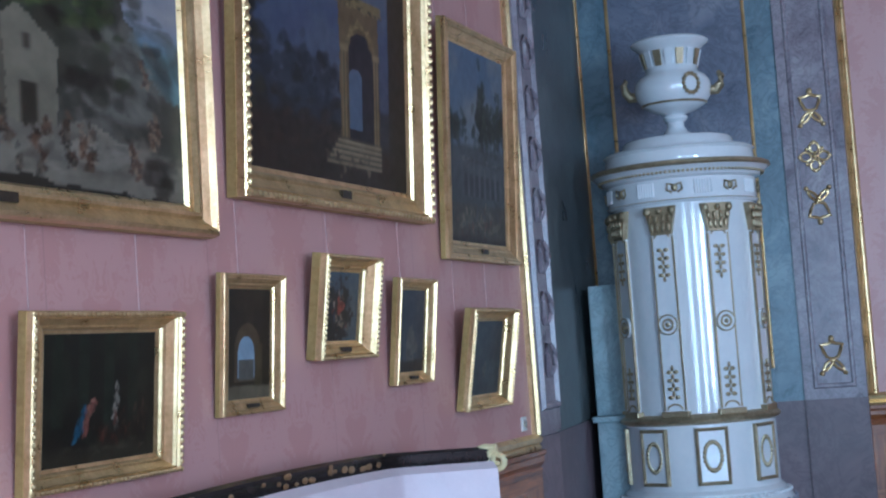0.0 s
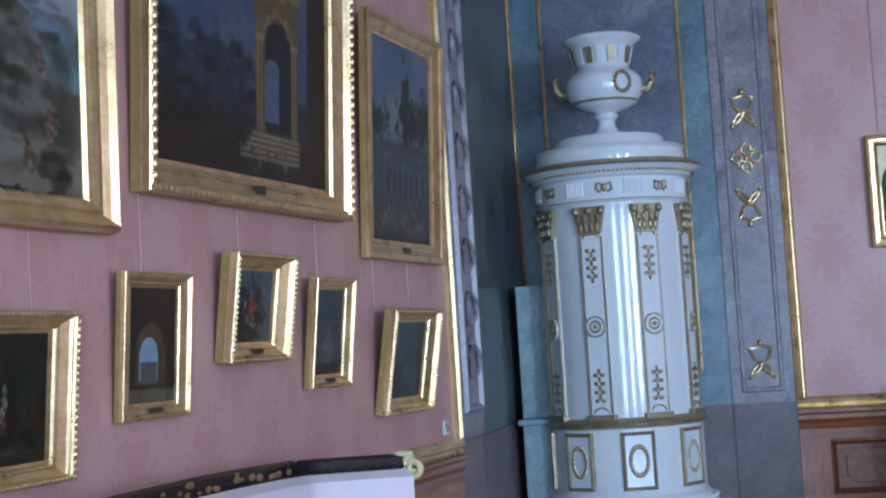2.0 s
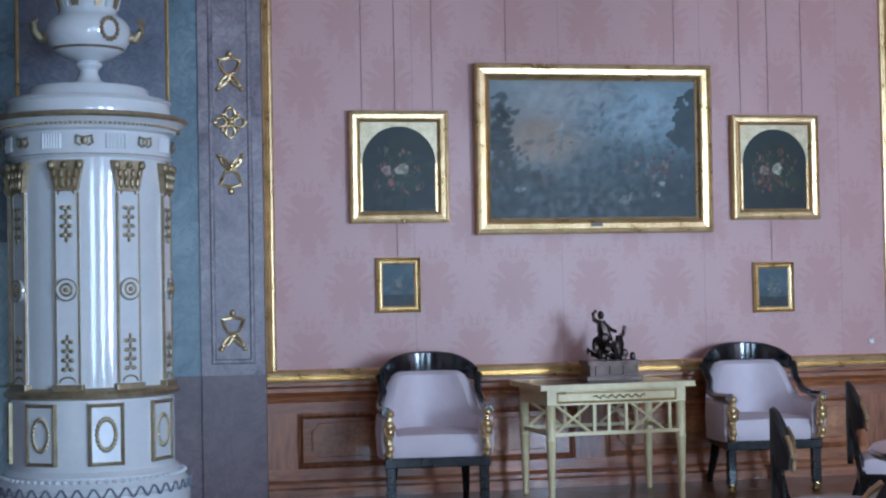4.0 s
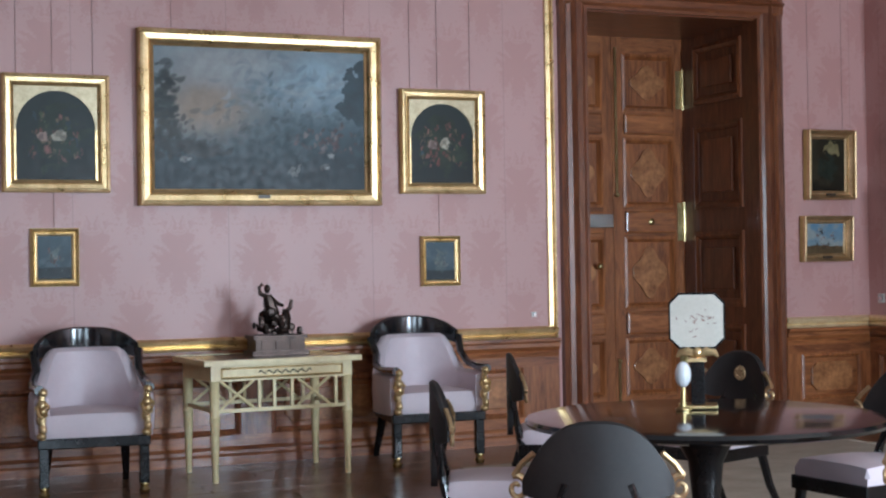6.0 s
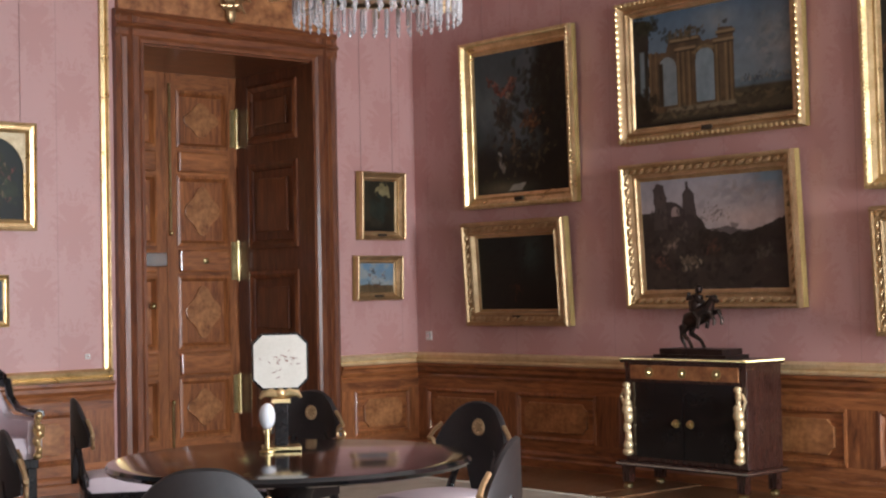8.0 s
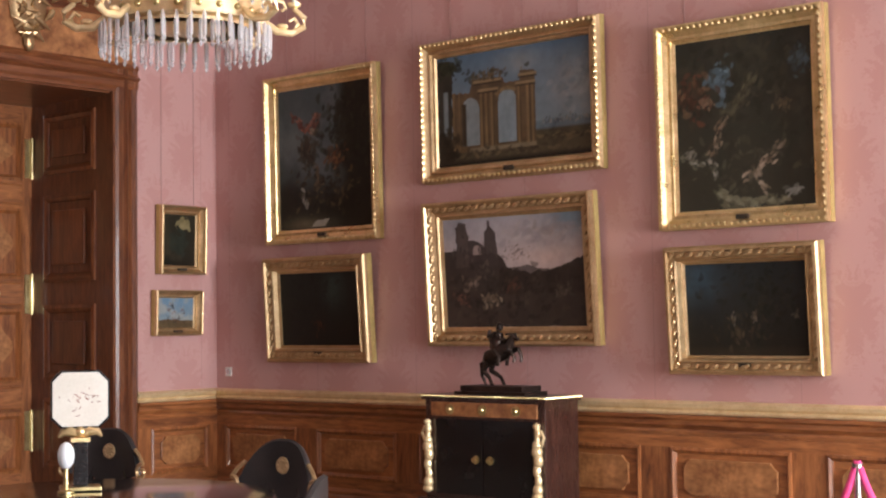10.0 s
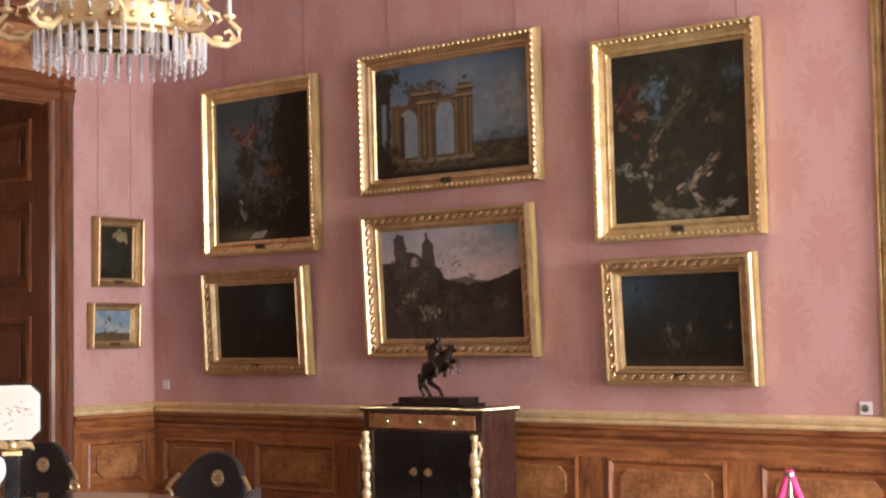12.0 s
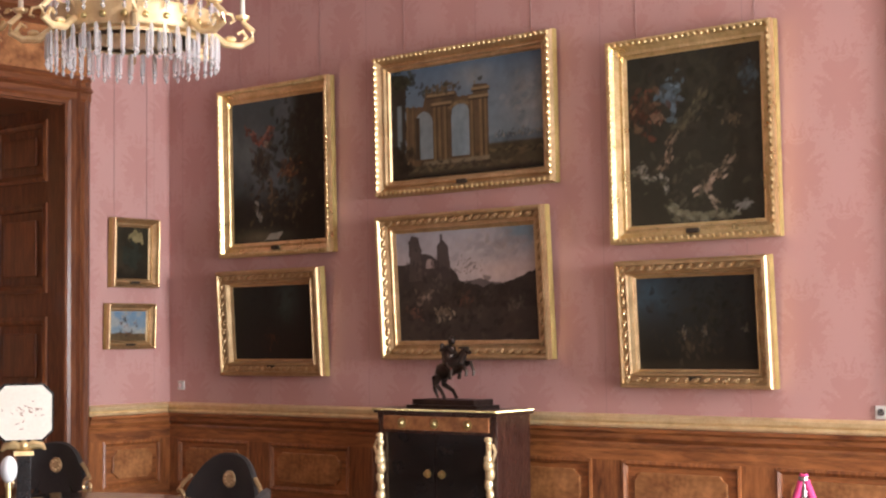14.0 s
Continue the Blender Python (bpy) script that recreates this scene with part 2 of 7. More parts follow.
# ---------------- mesh helpers ----------------
def link(name, bm, material, parent=None, label="", smooth=False, bevel=0.0):
    if bevel:
        bmesh.ops.bevel(bm, geom=list(bm.edges), offset=bevel, segments=2, affect="EDGES", profile=0.6, clamp_overlap=True)
    bmesh.ops.recalc_face_normals(bm, faces=bm.faces)
    me = bpy.data.meshes.new(name)
    bm.to_mesh(me)
    bm.free()
    if smooth:
        me.polygons.foreach_set("use_smooth", [True] * len(me.polygons))
        me.set_sharp_from_angle(angle=radians(40))
    me.materials.append(material)
    ob = new(name, me)
    if parent:
        ob.parent = parent
    if label:
        ob["label"] = label
    return ob


def part(name, bm, material, parent, label="", smooth=False, bevel=0.0):
    return link(name, bm, material, parent, label, smooth, bevel)


def thing(name, m, label, category, group=""):
    ob = new(name)
    ob.matrix_world = m
    ob.empty_display_size = 0.1
    return tagged(ob, label, category, group)


def box(x0, x1, y0, y1, z0, z1, bm=None):
    bm = bm or bmesh.new()
    v = [bm.verts.new((x, y, z)) for x in (x0, x1) for y in (y0, y1) for z in (z0, z1)]
    for f in ((0, 1, 3, 2), (4, 6, 7, 5), (0, 4, 5, 1), (2, 3, 7, 6), (0, 2, 6, 4), (1, 5, 7, 3)):
        bm.faces.new([v[i] for i in f])
    return bm


def prism(points, y0, y1, bm=None):
    """A flat outline in x and z, drawn out along y."""
    bm = bm or bmesh.new()
    a = [bm.verts.new((x, y0, z)) for x, z in points]
    b = [bm.verts.new((x, y1, z)) for x, z in points]
    bm.faces.new(a), bm.faces.new(b[::-1])
    for i in range(len(points)):
        j = (i + 1) % len(points)
        bm.faces.new((a[i], a[j], b[j], b[i]))
    return bm


def lathe(profile, segments=48, bm=None, centre=(0, 0, 0), a0=0.0, a1=2 * math.pi):
    """Turns a list of (radius, height) about z."""
    bm = bm or bmesh.new()
    full = abs(a1 - a0 - 2 * math.pi) < 1e-6
    n = segments if full else segments + 1
    rings = []
    for r, z in profile:
        rings.append([bm.verts.new((centre[0] + r * math.cos(a0 + (a1 - a0) * i / segments), centre[1] + r * math.sin(a0 + (a1 - a0) * i / segments), centre[2] + z)) for i in range(n)])
    for p, q in zip(rings, rings[1:]):
        for i in range(n if full else n - 1):
            j = (i + 1) % n
            bm.faces.new((p[i], p[j], q[j], q[i]))
    if full:
        for ring in (rings[0], rings[-1]):
            if (ring[0].co - ring[n // 2].co).length > 1e-4:
                bm.faces.new(ring)
    return bm


def tube(points, radius, sides=8, bm=None):
    """A round rod through points; radius may be a list."""
    bm = bm or bmesh.new()
    pts = [Vector(p) for p in points]
    rad = radius if isinstance(radius, (list, tuple)) else [radius] * len(pts)
    up, rings = Vector((0.31, 0.2, 0.93)), []
    for i, p in enumerate(pts):
        d = (pts[min(i + 1, len(pts) - 1)] - pts[max(i - 1, 0)]).normalized()
        s = d.cross(up)
        s = s.normalized() if s.length > 1e-3 else d.orthogonal().normalized()
        t = d.cross(s)
        rings.append([bm.verts.new(p + rad[i] * (math.cos(2 * math.pi * k / sides) * s + math.sin(2 * math.pi * k / sides) * t)) for k in range(sides)])
    for a, b in zip(rings, rings[1:]):
        for k in range(sides):
            bm.faces.new((a[k], a[(k + 1) % sides], b[(k + 1) % sides], b[k]))
    bm.faces.new(rings[0][::-1]), bm.faces.new(rings[-1])
    return bm


def blob(bm, c, r, stretch=(1, 1, 1), seg=8):
    """A small rounded lump."""
    v = max(4, seg // 2 + 1)
    rx, ry, rz = (r * q for q in stretch)
    top, bot = bm.verts.new((c[0], c[1], c[2] + rz)), bm.verts.new((c[0], c[1], c[2] - rz))
    rings = []
    for i in range(1, v):
        p = math.pi * i / v
        rings.append([bm.verts.new((c[0] + rx * math.sin(p) * math.cos(2 * math.pi * k / seg), c[1] + ry * math.sin(p) * math.sin(2 * math.pi * k / seg), c[2] + rz * math.cos(p))) for k in range(seg)])
    for k in range(seg):
        q = (k + 1) % seg
        bm.faces.new((top, rings[0][k], rings[0][q])), bm.faces.new((bot, rings[-1][q], rings[-1][k]))
        for a, b in zip(rings, rings[1:]):
            bm.faces.new((a[k], b[k], b[q], a[q]))
    return bm


def sweep_frame(w, h, profile, bm=None, kx=1.0):
    """Mitred moulding round a w x h rectangle centred at the origin, in x and z. Profile: (inset from the outer edge, y); kx widens the uprights."""
    bm = bm or bmesh.new()
    loops = []
    for d, y in profile:
        loops.append([bm.verts.new((sx * (w / 2 - kx * d), y, sz * (h / 2 - d))) for sx, sz in ((-1, -1), (1, -1), (1, 1), (-1, 1))])
    n = len(loops)
    for i in range(n):
        p, q = loops[i], loops[(i + 1) % n]
        for k in range(4):
            bm.faces.new((p[k], p[(k + 1) % 4], q[(k + 1) % 4], q[k]))
    return bm

# ---------------- structure ----------------
DX0, DX1, DZ = 7.19, 8.80, 3.41          # door opening in the north wall
WALL_W = pose(0.495, 0, 0, 0, 0, 81.5)   # the west wall runs aslant; local x along it, -y into the room
W_END = -2.32                            # where the west wall meets the stove niche


def on_west(u, y=0.0):
    p = WALL_W @ Vector((u, y, 0))
    return (p.x, p.y)


def structure(name, bm, material, label):
    ob = link(name, bm, material)
    return tagged(ob, label, "", "", "structure")


bm = box(-2.3, XE + 0.5, YS - 0.5, 1.9, -0.2, -0.012)
structure("floor", bm, M_PARQUET, "dark parquet floor of polished oak")
structure("ceiling", box(-2.3, XE + 0.5, YS - 0.5, 0.5, TOP, TOP + 0.2), M_PLASTER, "plain white plaster ceiling")
bm = box(1.64, DX0 - 0.001, 0, 1.3, -0.2, TOP)
box(DX1 + 0.001, XE + 0.5, 0, 1.3, -0.2, TOP, bm)
box(DX0 - 0.001, DX1 + 0.001, 0, 1.3, DZ + 0.02, TOP, bm)
structure("wall_north", bm, M_DAMASK, "wall covered in dusty pink silk damask")
structure("wall_east", box(XE, XE + 0.45, YS, 0, -0.2, TOP), M_DAMASK, "wall covered in salmon pink silk damask")
W_LEN = 13.6


def slab(points, z0, z1, bm=None):
    bm = bm or bmesh.new()
    a = [bm.verts.new((x, y, z0)) for x, y in points]
    b = [bm.verts.new((x, y, z1)) for x, y in points]
    bm.faces.new(a[::-1]), bm.faces.new(b)
    for i in range(len(points)):
        j = (i + 1) % len(points)
        bm.faces.new((a[i], a[j], b[j], b[i]))
    return bm


structure("wall_west", slab([on_west(-W_LEN), on_west(-2.74), on_west(-2.74, 0.45), on_west(-W_LEN, 0.45)], -0.2, TOP), M_DAMASK, "wall covered in dusty pink silk damask")
# south wall with its window openings, behind the walk
bm = bmesh.new()
edges = [-2.3] + [v for w in WINDOWS for v in w] + [XE + 0.45]
for i in range(0, len(edges), 2):
    box(edges[i], edges[i + 1], YS - 0.5, YS, -0.2, TOP, bm)
for a, b in WINDOWS:
    box(a, b, YS - 0.5, YS, -0.2, WIN_Z[0], bm)
    box(a, b, YS - 0.5, YS, WIN_Z[1], TOP, bm)
structure("wall_south", bm, M_DAMASK, "pink damask wall with tall windows")
structure("ground", box(-60, 70, -120, YS - 0.5, -4.2, -4.0), M_LAWN, "green lawn far below the windows")
for i, (a, b) in enumerate(WINDOWS):
    w, h = b - a, WIN_Z[1] - WIN_Z[0]
    win = tagged(thing("window_%d" % (i + 1), pose((a + b) / 2, YS - 0.3, sum(WIN_Z) / 2), "tall white casement window with glazing bars", "window"), kind="structure")
    part("window_frame", sweep_frame(w, h, [(0, -0.04), (0.08, -0.04), (0.08, 0.04), (0, 0.04)]), M_PLASTER, win)
    part("mullion", box(-0.05, 0.05, -0.03, 0.03, -h / 2 + 0.08, h / 2 - 0.08), M_PLASTER, win)
    for z in (-h / 6, h / 6 + 0.15):
        part("glazing_bar", box(-w / 2 + 0.08, w / 2 - 0.08, -0.02, 0.02, z - 0.02, z + 0.02), M_PLASTER, win)

# stove corner: blue back, slanting grey side, lilac and carved strips, plum base
Z0 = 0.88
structure("wall_niche_back", box(-0.3, 1.64, 0, 0.45, Z0, TOP), M_BLUE, "blue-green stucco marble wall behind the stove")
structure("wall_niche_back_panel", box(0.41, 1.43, -0.006, 0.0, Z0 + 0.25, 4.2), M_SLATE, "blue-grey stucco marble panel inside gilt lines")
structure("wall_niche_side", slab([on_west(W_END), (0.17, 0), (-0.45, 0), on_west(W_END, 0.45)], Z0, TOP), M_GREY, "smoky grey-green stucco marble wall beside the stove")
structure("baseboard_niche_back", box(-0.3, 1.64, -0.01, 0.45, -0.2, Z0), M_PLUM, "plum brown stucco marble base of the wall")
structure("baseboard_niche_side", slab([on_west(W_END, -0.012), (0.182, -0.01), (-0.45, -0.01), on_west(W_END, 0.45)], -0.2, Z0), M_PLUM, "plum brown stucco marble base of the wall")
structure("wall_west_end", slab([on_west(-2.74), on_west(W_END), on_west(W_END, 0.45), on_west(-2.74, 0.45)], -0.2, TOP), M_LILAC, "lilac stucco marble wall strip")
structure("baseboard_west_end", slab([on_west(-2.74, -0.012), on_west(W_END, -0.012), on_west(W_END), on_west(-2.74)], -0.2, Z0), M_PLUM, "plum brown stucco marble base")
structure("baseboard_pilaster", box(1.64, 2.085, -0.035, 0, -0.2, Z0), M_PLUM, "plum brown stucco marble base under the pilaster")

# carved pilaster strip on the west side
pil = thing("carved_pilaster", WALL_W @ pose(-2.52, 0, Z0), "lilac marbled pilaster with carved foliage", "pilaster")
pil["kind"] = "structure"
part("shaft", box(-0.195, 0.195, -0.03, 0, 0.02, 3.9), M_LILAC, pil, bevel=0.006)
part("raised_border", sweep_frame(0.33, 3.6, [(0, -0.028), (0.015, -0.055), (0.035, -0.055), (0.05, -0.028)]), M_LILAC, pil).location = (0, 0, 1.95)
for k in range(11):
    bm = bmesh.new()
    z = 0.35 + k * 0.31
    for s in (-1, 1):
        tube([(s * 0.015, -0.04, z), (s * 0.06, -0.055, z + 0.05), (s * 0.085, -0.06, z + 0.13), (s * 0.04, -0.05, z + 0.19)], [0.018, 0.022, 0.016, 0.01], 6, bm)
    blob(bm, (0, -0.045, z + 0.08), 0.03, (1, 0.6, 1.6))
    part("carved_leaf", bm, M_LILAC, pil, smooth=True)

# lilac pilaster with gilt mounts on the north side
pil = thing("marbled_pilaster", pose(1.86, 0, Z0), "lilac stucco marble pilaster with gilt ornaments", "pilaster")
pil["kind"] = "structure"
part("shaft", box(-0.222, 0.222, -0.022, 0, 0, 4.0), M_LILAC, pil)
part("sunk_border", sweep_frame(0.31, 3.75, [(0, -0.02), (0.012, -0.032), (0.028, -0.032), (0.04, -0.02)]), M_LILAC, pil).location = (0, 0, 1.95)


def gilt_mount(kind, z, flip=1):
    bm = bmesh.new()
    y = -0.04
    if kind == "lyre":
        crown = [(0, 0.10), (0.035, 0.088), (0.075, 0.082), (0.062, 0.04), (0.04, -0.008), (0.0, -0.02), (-0.04, -0.008), (-0.062, 0.04), (-0.075, 0.082), (-0.035, 0.088), (0, 0.10)]
        tube([(x, y, z + flip * h) for x, h in crown], [0.012, 0.012, 0.015, 0.011, 0.010, 0.011, 0.010, 0.011, 0.015, 0.012, 0.012], 6, bm)
        for q in (-1, 1):
            loop = []
            for k in range(13):
                a = 2 * math.pi * k / 12
                px, pz = 0.050 * math.cos(a) + 0.052, 0.017 * math.sin(a)
                loop.append((q * (px * 0.68 - pz * 0.73), y, z - flip * (0.03 + px * 0.73 + pz * 0.68)))
            tube(loop, 0.0105, 6, bm)
            blob(bm, (q * 0.082, y, z - flip * 0.125), 0.018, (1, 0.7, 1))
        blob(bm, (0, y, z + flip * 0.125), 0.021, (1, 0.7, 1.2))
        blob(bm, (0, y, z - flip * 0.032), 0.020, (1.3, 0.6, 1))
    else:
        for k in range(4):
            a = k * math.pi / 2
            c, q = math.cos(a), math.sin(a)
            petal = [(0.03 * c + 0.045 * (c * math.cos(b) * 0.9 - q * math.sin(b) * 0.75) + 0.035 * c, y, z + 0.03 * q + 0.045 * (q * math.cos(b) * 0.9 + c * math.sin(b) * 0.75) + 0.035 * q) for b in np.linspace(0, 2 * math.pi, 11)]
            tube(petal, 0.009, 6, bm)
            blob(bm, (0.105 * c, y, z + 0.105 * q), 0.016, (1, 0.7, 1), 6)
            blob(bm, (0.055 * (c - q), y, z + 0.055 * (q + c)), 0.014, (1, 0.6, 1), 6)
        blob(bm, (0, y, z), 0.02, (1, 0.8, 1))
    return bm


for kind, z, fl in (("lyre", 3.02, 1), ("rosette", 2.66, 1), ("lyre", 2.30, -1), ("lyre", 1.19, 1)):
    part("gilt_mount", gilt_mount(kind, z - Z0, fl), M_GOLD, pil, "gilded openwork ornament", True)

# gilt lines
def gilt_strip(name, bm, label="gilt moulding round the wall panel"):
    return structure(name, bm, M_GOLD, label)


def moulding_v(x, w, z0, z1, d=0.03):
    """A reeded upright moulding on the plane y = 0, in local terms."""
    pts = [(-w / 2, 0), (-w / 2, -0.6 * d), (-0.3 * w, -0.7 * d), (-0.12 * w, -0.35 * d), (0, -0.4 * d), (0.12 * w, -d), (0.3 * w, -d), (w / 2, -0.5 * d), (w / 2, 0)]
    return slab([(x + a, b) for a, b in pts], z0, z1)


GT = 4.6
for x in (2.125, 6.865):
    gilt_strip("trim_north", moulding_v(x, 0.075, 0.90, GT, 0.045))
for x in (0.41, 1.43):
    gilt_strip("trim_niche", moulding_v(x, 0.026, Z0 + 0.25, 4.2, 0.02), "thin gilt line on the blue stucco")
g = gilt_strip("trim_corner", moulding_v(0, 0.03, Z0 + 0.6, TOP, 0.02), "thin gilt line in the wall corner")
g.matrix_world = pose(0.17, -0.012, 0, 0, 0, 40)
g = gilt_strip("trim_west", moulding_v(0, 0.075, 0.90, GT, 0.04))
g.matrix_world = WALL_W @ pose(-2.775, 0, 0)
g = gilt_strip("trim_east", moulding_v(0, 0.07, 0.90, GT, 0.04))
g.matrix_world = pose(XE, -6.70, 0, 0, 0, -90)


def dado_rail(u0, u1):
    """Gilt rail along local x, its wall plane at y = 0."""
    pts = [(0, 0.815), (-0.03, 0.815), (-0.034, 0.83), (-0.022, 0.845), (-0.04, 0.86), (-0.045, 0.885), (-0.02, 0.905), (0, 0.905)]
    bm = bmesh.new()
    a = [bm.verts.new((u0, y, z)) for y, z in pts]
    b = [bm.verts.new((u1, y, z)) for y, z in pts]
    bm.faces.new(a), bm.faces.new(b[::-1])
    for i in range(len(pts)):
        j = (i + 1) % len(pts)
        bm.faces.new((a[i], a[j], b[j], b[i]))
    return bm


def profile_run(u0, u1, pts):
    bm = bmesh.new()
    a = [bm.verts.new((u0, y, z)) for y, z in pts]
    b = [bm.verts.new((u1, y, z)) for y, z in pts]
    bm.faces.new(a), bm.faces.new(b[::-1])
    for i in range(len(pts)):
        j = (i + 1) % len(pts)
        bm.faces.new((a[i], a[j], b[j], b[i]))
    return bm


def notched(w, h, r):
    """Outline of a panel whose corners are cut in by quarter rounds."""
    pts = []
    for cx, cz, a0 in ((w / 2, h / 2, 270), (-w / 2, h / 2, 0), (-w / 2, -h / 2, 90), (w / 2, -h / 2, 180)):
        for k in range(5):
            a = radians(a0 - 22.5 * k)
            pts.append((cx + r * math.cos(a), cz + r * math.sin(a)))
    return pts


def wainscot(name, m, u0, u1, panels, level):
    """Panelled walnut dado. Panels: spans along the wall."""
    w = thing(name, m, "honey brown walnut wainscot with raised panels", "wainscot")
    w["kind"] = "structure"
    part("backing", box(u0, u1, -0.012, 0, -0.01, 0.815), level, w)
    part("skirting", profile_run(u0, u1, [(0, -0.01), (-0.06, -0.01), (-0.06, 0.06), (-0.045, 0.075), (-0.045, 0.10), (-0.03, 0.125), (0, 0.125)]), level, w)
    part("cornice_moulding", profile_run(u0, u1, [(0, 0.67), (-0.024, 0.67), (-0.03, 0.70), (-0.022, 0.715), (-0.045, 0.745), (-0.045, 0.775), (-0.06, 0.79), (-0.06, 0.812), (0, 0.812)]), level, w)
    part("rail", box(u0, u1, -0.026, -0.012, 0.595, 0.67), level, w)
    part("rail", box(u0, u1, -0.026, -0.012, 0.125, 0.205), level, w)
    last = u0
    for a, b in list(panels) + [(u1, u1)]:
        if a - last > 0.01:
            part("stile", box(last, a, -0.026, -0.012, 0.205, 0.595), M_WALNUT, w)
        last = b
    for a, b in panels:
        cw, ch = b - a, 0.39
        part("panel_moulding", sweep_frame(cw, ch, [(0, -0.012), (0, -0.034), (0.018, -0.04), (0.034, -0.026), (0.04, -0.012)]), M_WALNUT, w).location = ((a + b) / 2, 0, 0.4)
        pw, ph = cw - 0.2, ch - 0.15
        if pw > 0.15:
            bm = prism(notched(pw, ph, 0.05), -0.012, -0.036)
            part("raised_panel", bm, M_BURL, w, "figured burl panel with notched corners", bevel=0.008).location = ((a + b) / 2, 0, 0.4)
    return w


NP = [(2.3 + k * 1.13, 2.3 + k * 1.13 + 0.9) for k in range(4)]
wainscot("wainscot_north", pose(0, 0, 0), 2.09, 6.905, NP, M_WALNUT_X)
wainscot("wainscot_north_end", pose(0, 0, 0), 9.06, XE, [(9.2, 9.82)], M_WALNUT_X)
EP = [(0.14 + k * 1.142, 0.14 + k * 1.142 + 0.9) for k in range(6)]
wainscot("wainscot_east", pose(XE, 0, 0, 0, 0, -90), 0, 6.74, EP, M_WALNUT_X)
wainscot("wainscot_west", WALL_W, -13.3, -2.75, [(-13.0 + k * 1.13, -12.1 + k * 1.13) for k in range(9)], M_WALNUT_X)
for nm, m, a, b in (("dado_rail_north", pose(0, 0, 0), 2.09, 6.90), ("dado_rail_north_end", pose(0, 0, 0), 9.06, XE - 0.046),
                    ("dado_rail_east", pose(XE, 0, 0, 0, 0, -90), 0, 6.74), ("dado_rail_west", WALL_W, -13.3, -2.75)):
    # east and end rails get the paler gilding, so they look more brightly lit
    r = structure(nm, dado_rail(a, b), M_GOLD_LIT if "east" in nm or "end" in nm else M_GOLD, "narrow gilt dado rail above the wainscot")
    r.matrix_world = m

# ---------------- door ----------------
door = thing("door_surround", pose((DX0 + DX1) / 2, 0, 0), "carved walnut door surround with stepped mouldings", "door frame")
door["kind"] = "structure"
W2 = (DX1 - DX0) / 2
CASE = [(-0.245, 0), (-0.245, -0.05), (-0.215, -0.07), (-0.19, -0.05), (-0.15, -0.055), (-0.12, -0.09), (-0.10, -0.06), (-0.05, -0.06), (-0.025, -0.045), (0.0, -0.045), (0.0, 0)]
part("jamb_moulding", slab([(-W2 + x, y) for x, y in CASE], 0.22, DZ + 0.2), M_SURROUND, door)
part("jamb_moulding", slab([(W2 - x, y) for x, y in CASE], 0.22, DZ + 0.2), M_SURROUND, door)
part("jamb_block", box(-W2 - 0.25, -W2, -0.085, 0, -0.01, 0.22), M_SURROUND, door, bevel=0.008)
part("jamb_block", box(W2, W2 + 0.25, -0.085, 0, -0.01, 0.22), M_SURROUND, door, bevel=0.008)
part("lintel_moulding", profile_run(-W2 - 0.25, W2 + 0.25, [(y - 0.004, DZ - x) for x, y in CASE]), M_SURROUND_X, door)
part("frieze", box(-W2 - 0.22, W2 + 0.22, -0.05, 0, DZ + 0.24, DZ + 0.62), M_BURL, door)
part("cornice", profile_run(-W2 - 0.36, W2 + 0.36, [(0, DZ + 0.62), (-0.07, DZ + 0.62), (-0.1, DZ + 0.68), (-0.18, DZ + 0.72), (-0.2, DZ + 0.79), (0, DZ + 0.79)]), M_SURROUND_X, door)
# reveal lined with panels
part("reveal_lining", box(-W2 - 0.03, -W2, 0, 1.2, -0.01, DZ), M_SURROUND, door)
part("reveal_lining", box(W2, W2 + 0.03, 0, 1.2, -0.01, DZ), M_SURROUND, door)
part("reveal_soffit", box(-W2, W2, 0, 1.2, DZ - 0.012, DZ + 0.02), M_SURROUND_X, door)
for z0, z1 in ((0.25, 0.85), (1.0, 1.65), (1.85, 2.6), (2.78, 3.3)):
    f = part("reveal_panel", sweep_frame(0.74, z1 - z0, [(0, 0), (0, -0.02), (0.03, -0.03), (0.06, -0.012), (0.07, 0)]), M_SURROUND, door)
    f.matrix_local = pose(W2, 0.56, (z0 + z1) / 2, 0, 0, -90)
    f = part("reveal_field", box(-0.23, 0.23, -0.025, 0, -(z1 - z0) / 2 + 0.14, (z1 - z0) / 2 - 0.14), M_SURROUND, door, bevel=0.012)
    f.matrix_local = pose(W2, 0.56, (z0 + z1) / 2, 0, 0, -90)
# carved gilt ornament over the door
orn = bmesh.new()
rng = random.Random(4)
for k in range(60):
    a = rng.uniform(0, 1)
    x = rng.gauss(0, 0.13 * (0.35 + a))
    z = DZ + 0.36 + a * 0.75
    tube([(x, -0.07, z), (x + rng.uniform(-0.06, 0.06), -0.12, z + 0.04), (x + rng.uniform(-0.1, 0.1), -0.1, z + rng.uniform(-0.05, 0.1))], [0.02, 0.028, 0.006], 6, orn)
blob(orn, (0, -0.08, DZ + 0.37), 0.06, (0.8, 0.6, 1.5))
blob(orn, (0, -0.06, DZ + 0.7), 0.2, (0.9, 0.3, 1.5), 10)
o = part("overdoor_ornament", orn, M_GOLD_DULL, door, "gilded carved foliage over the door", True)
o.location = (-0.02, 0, -0.06)


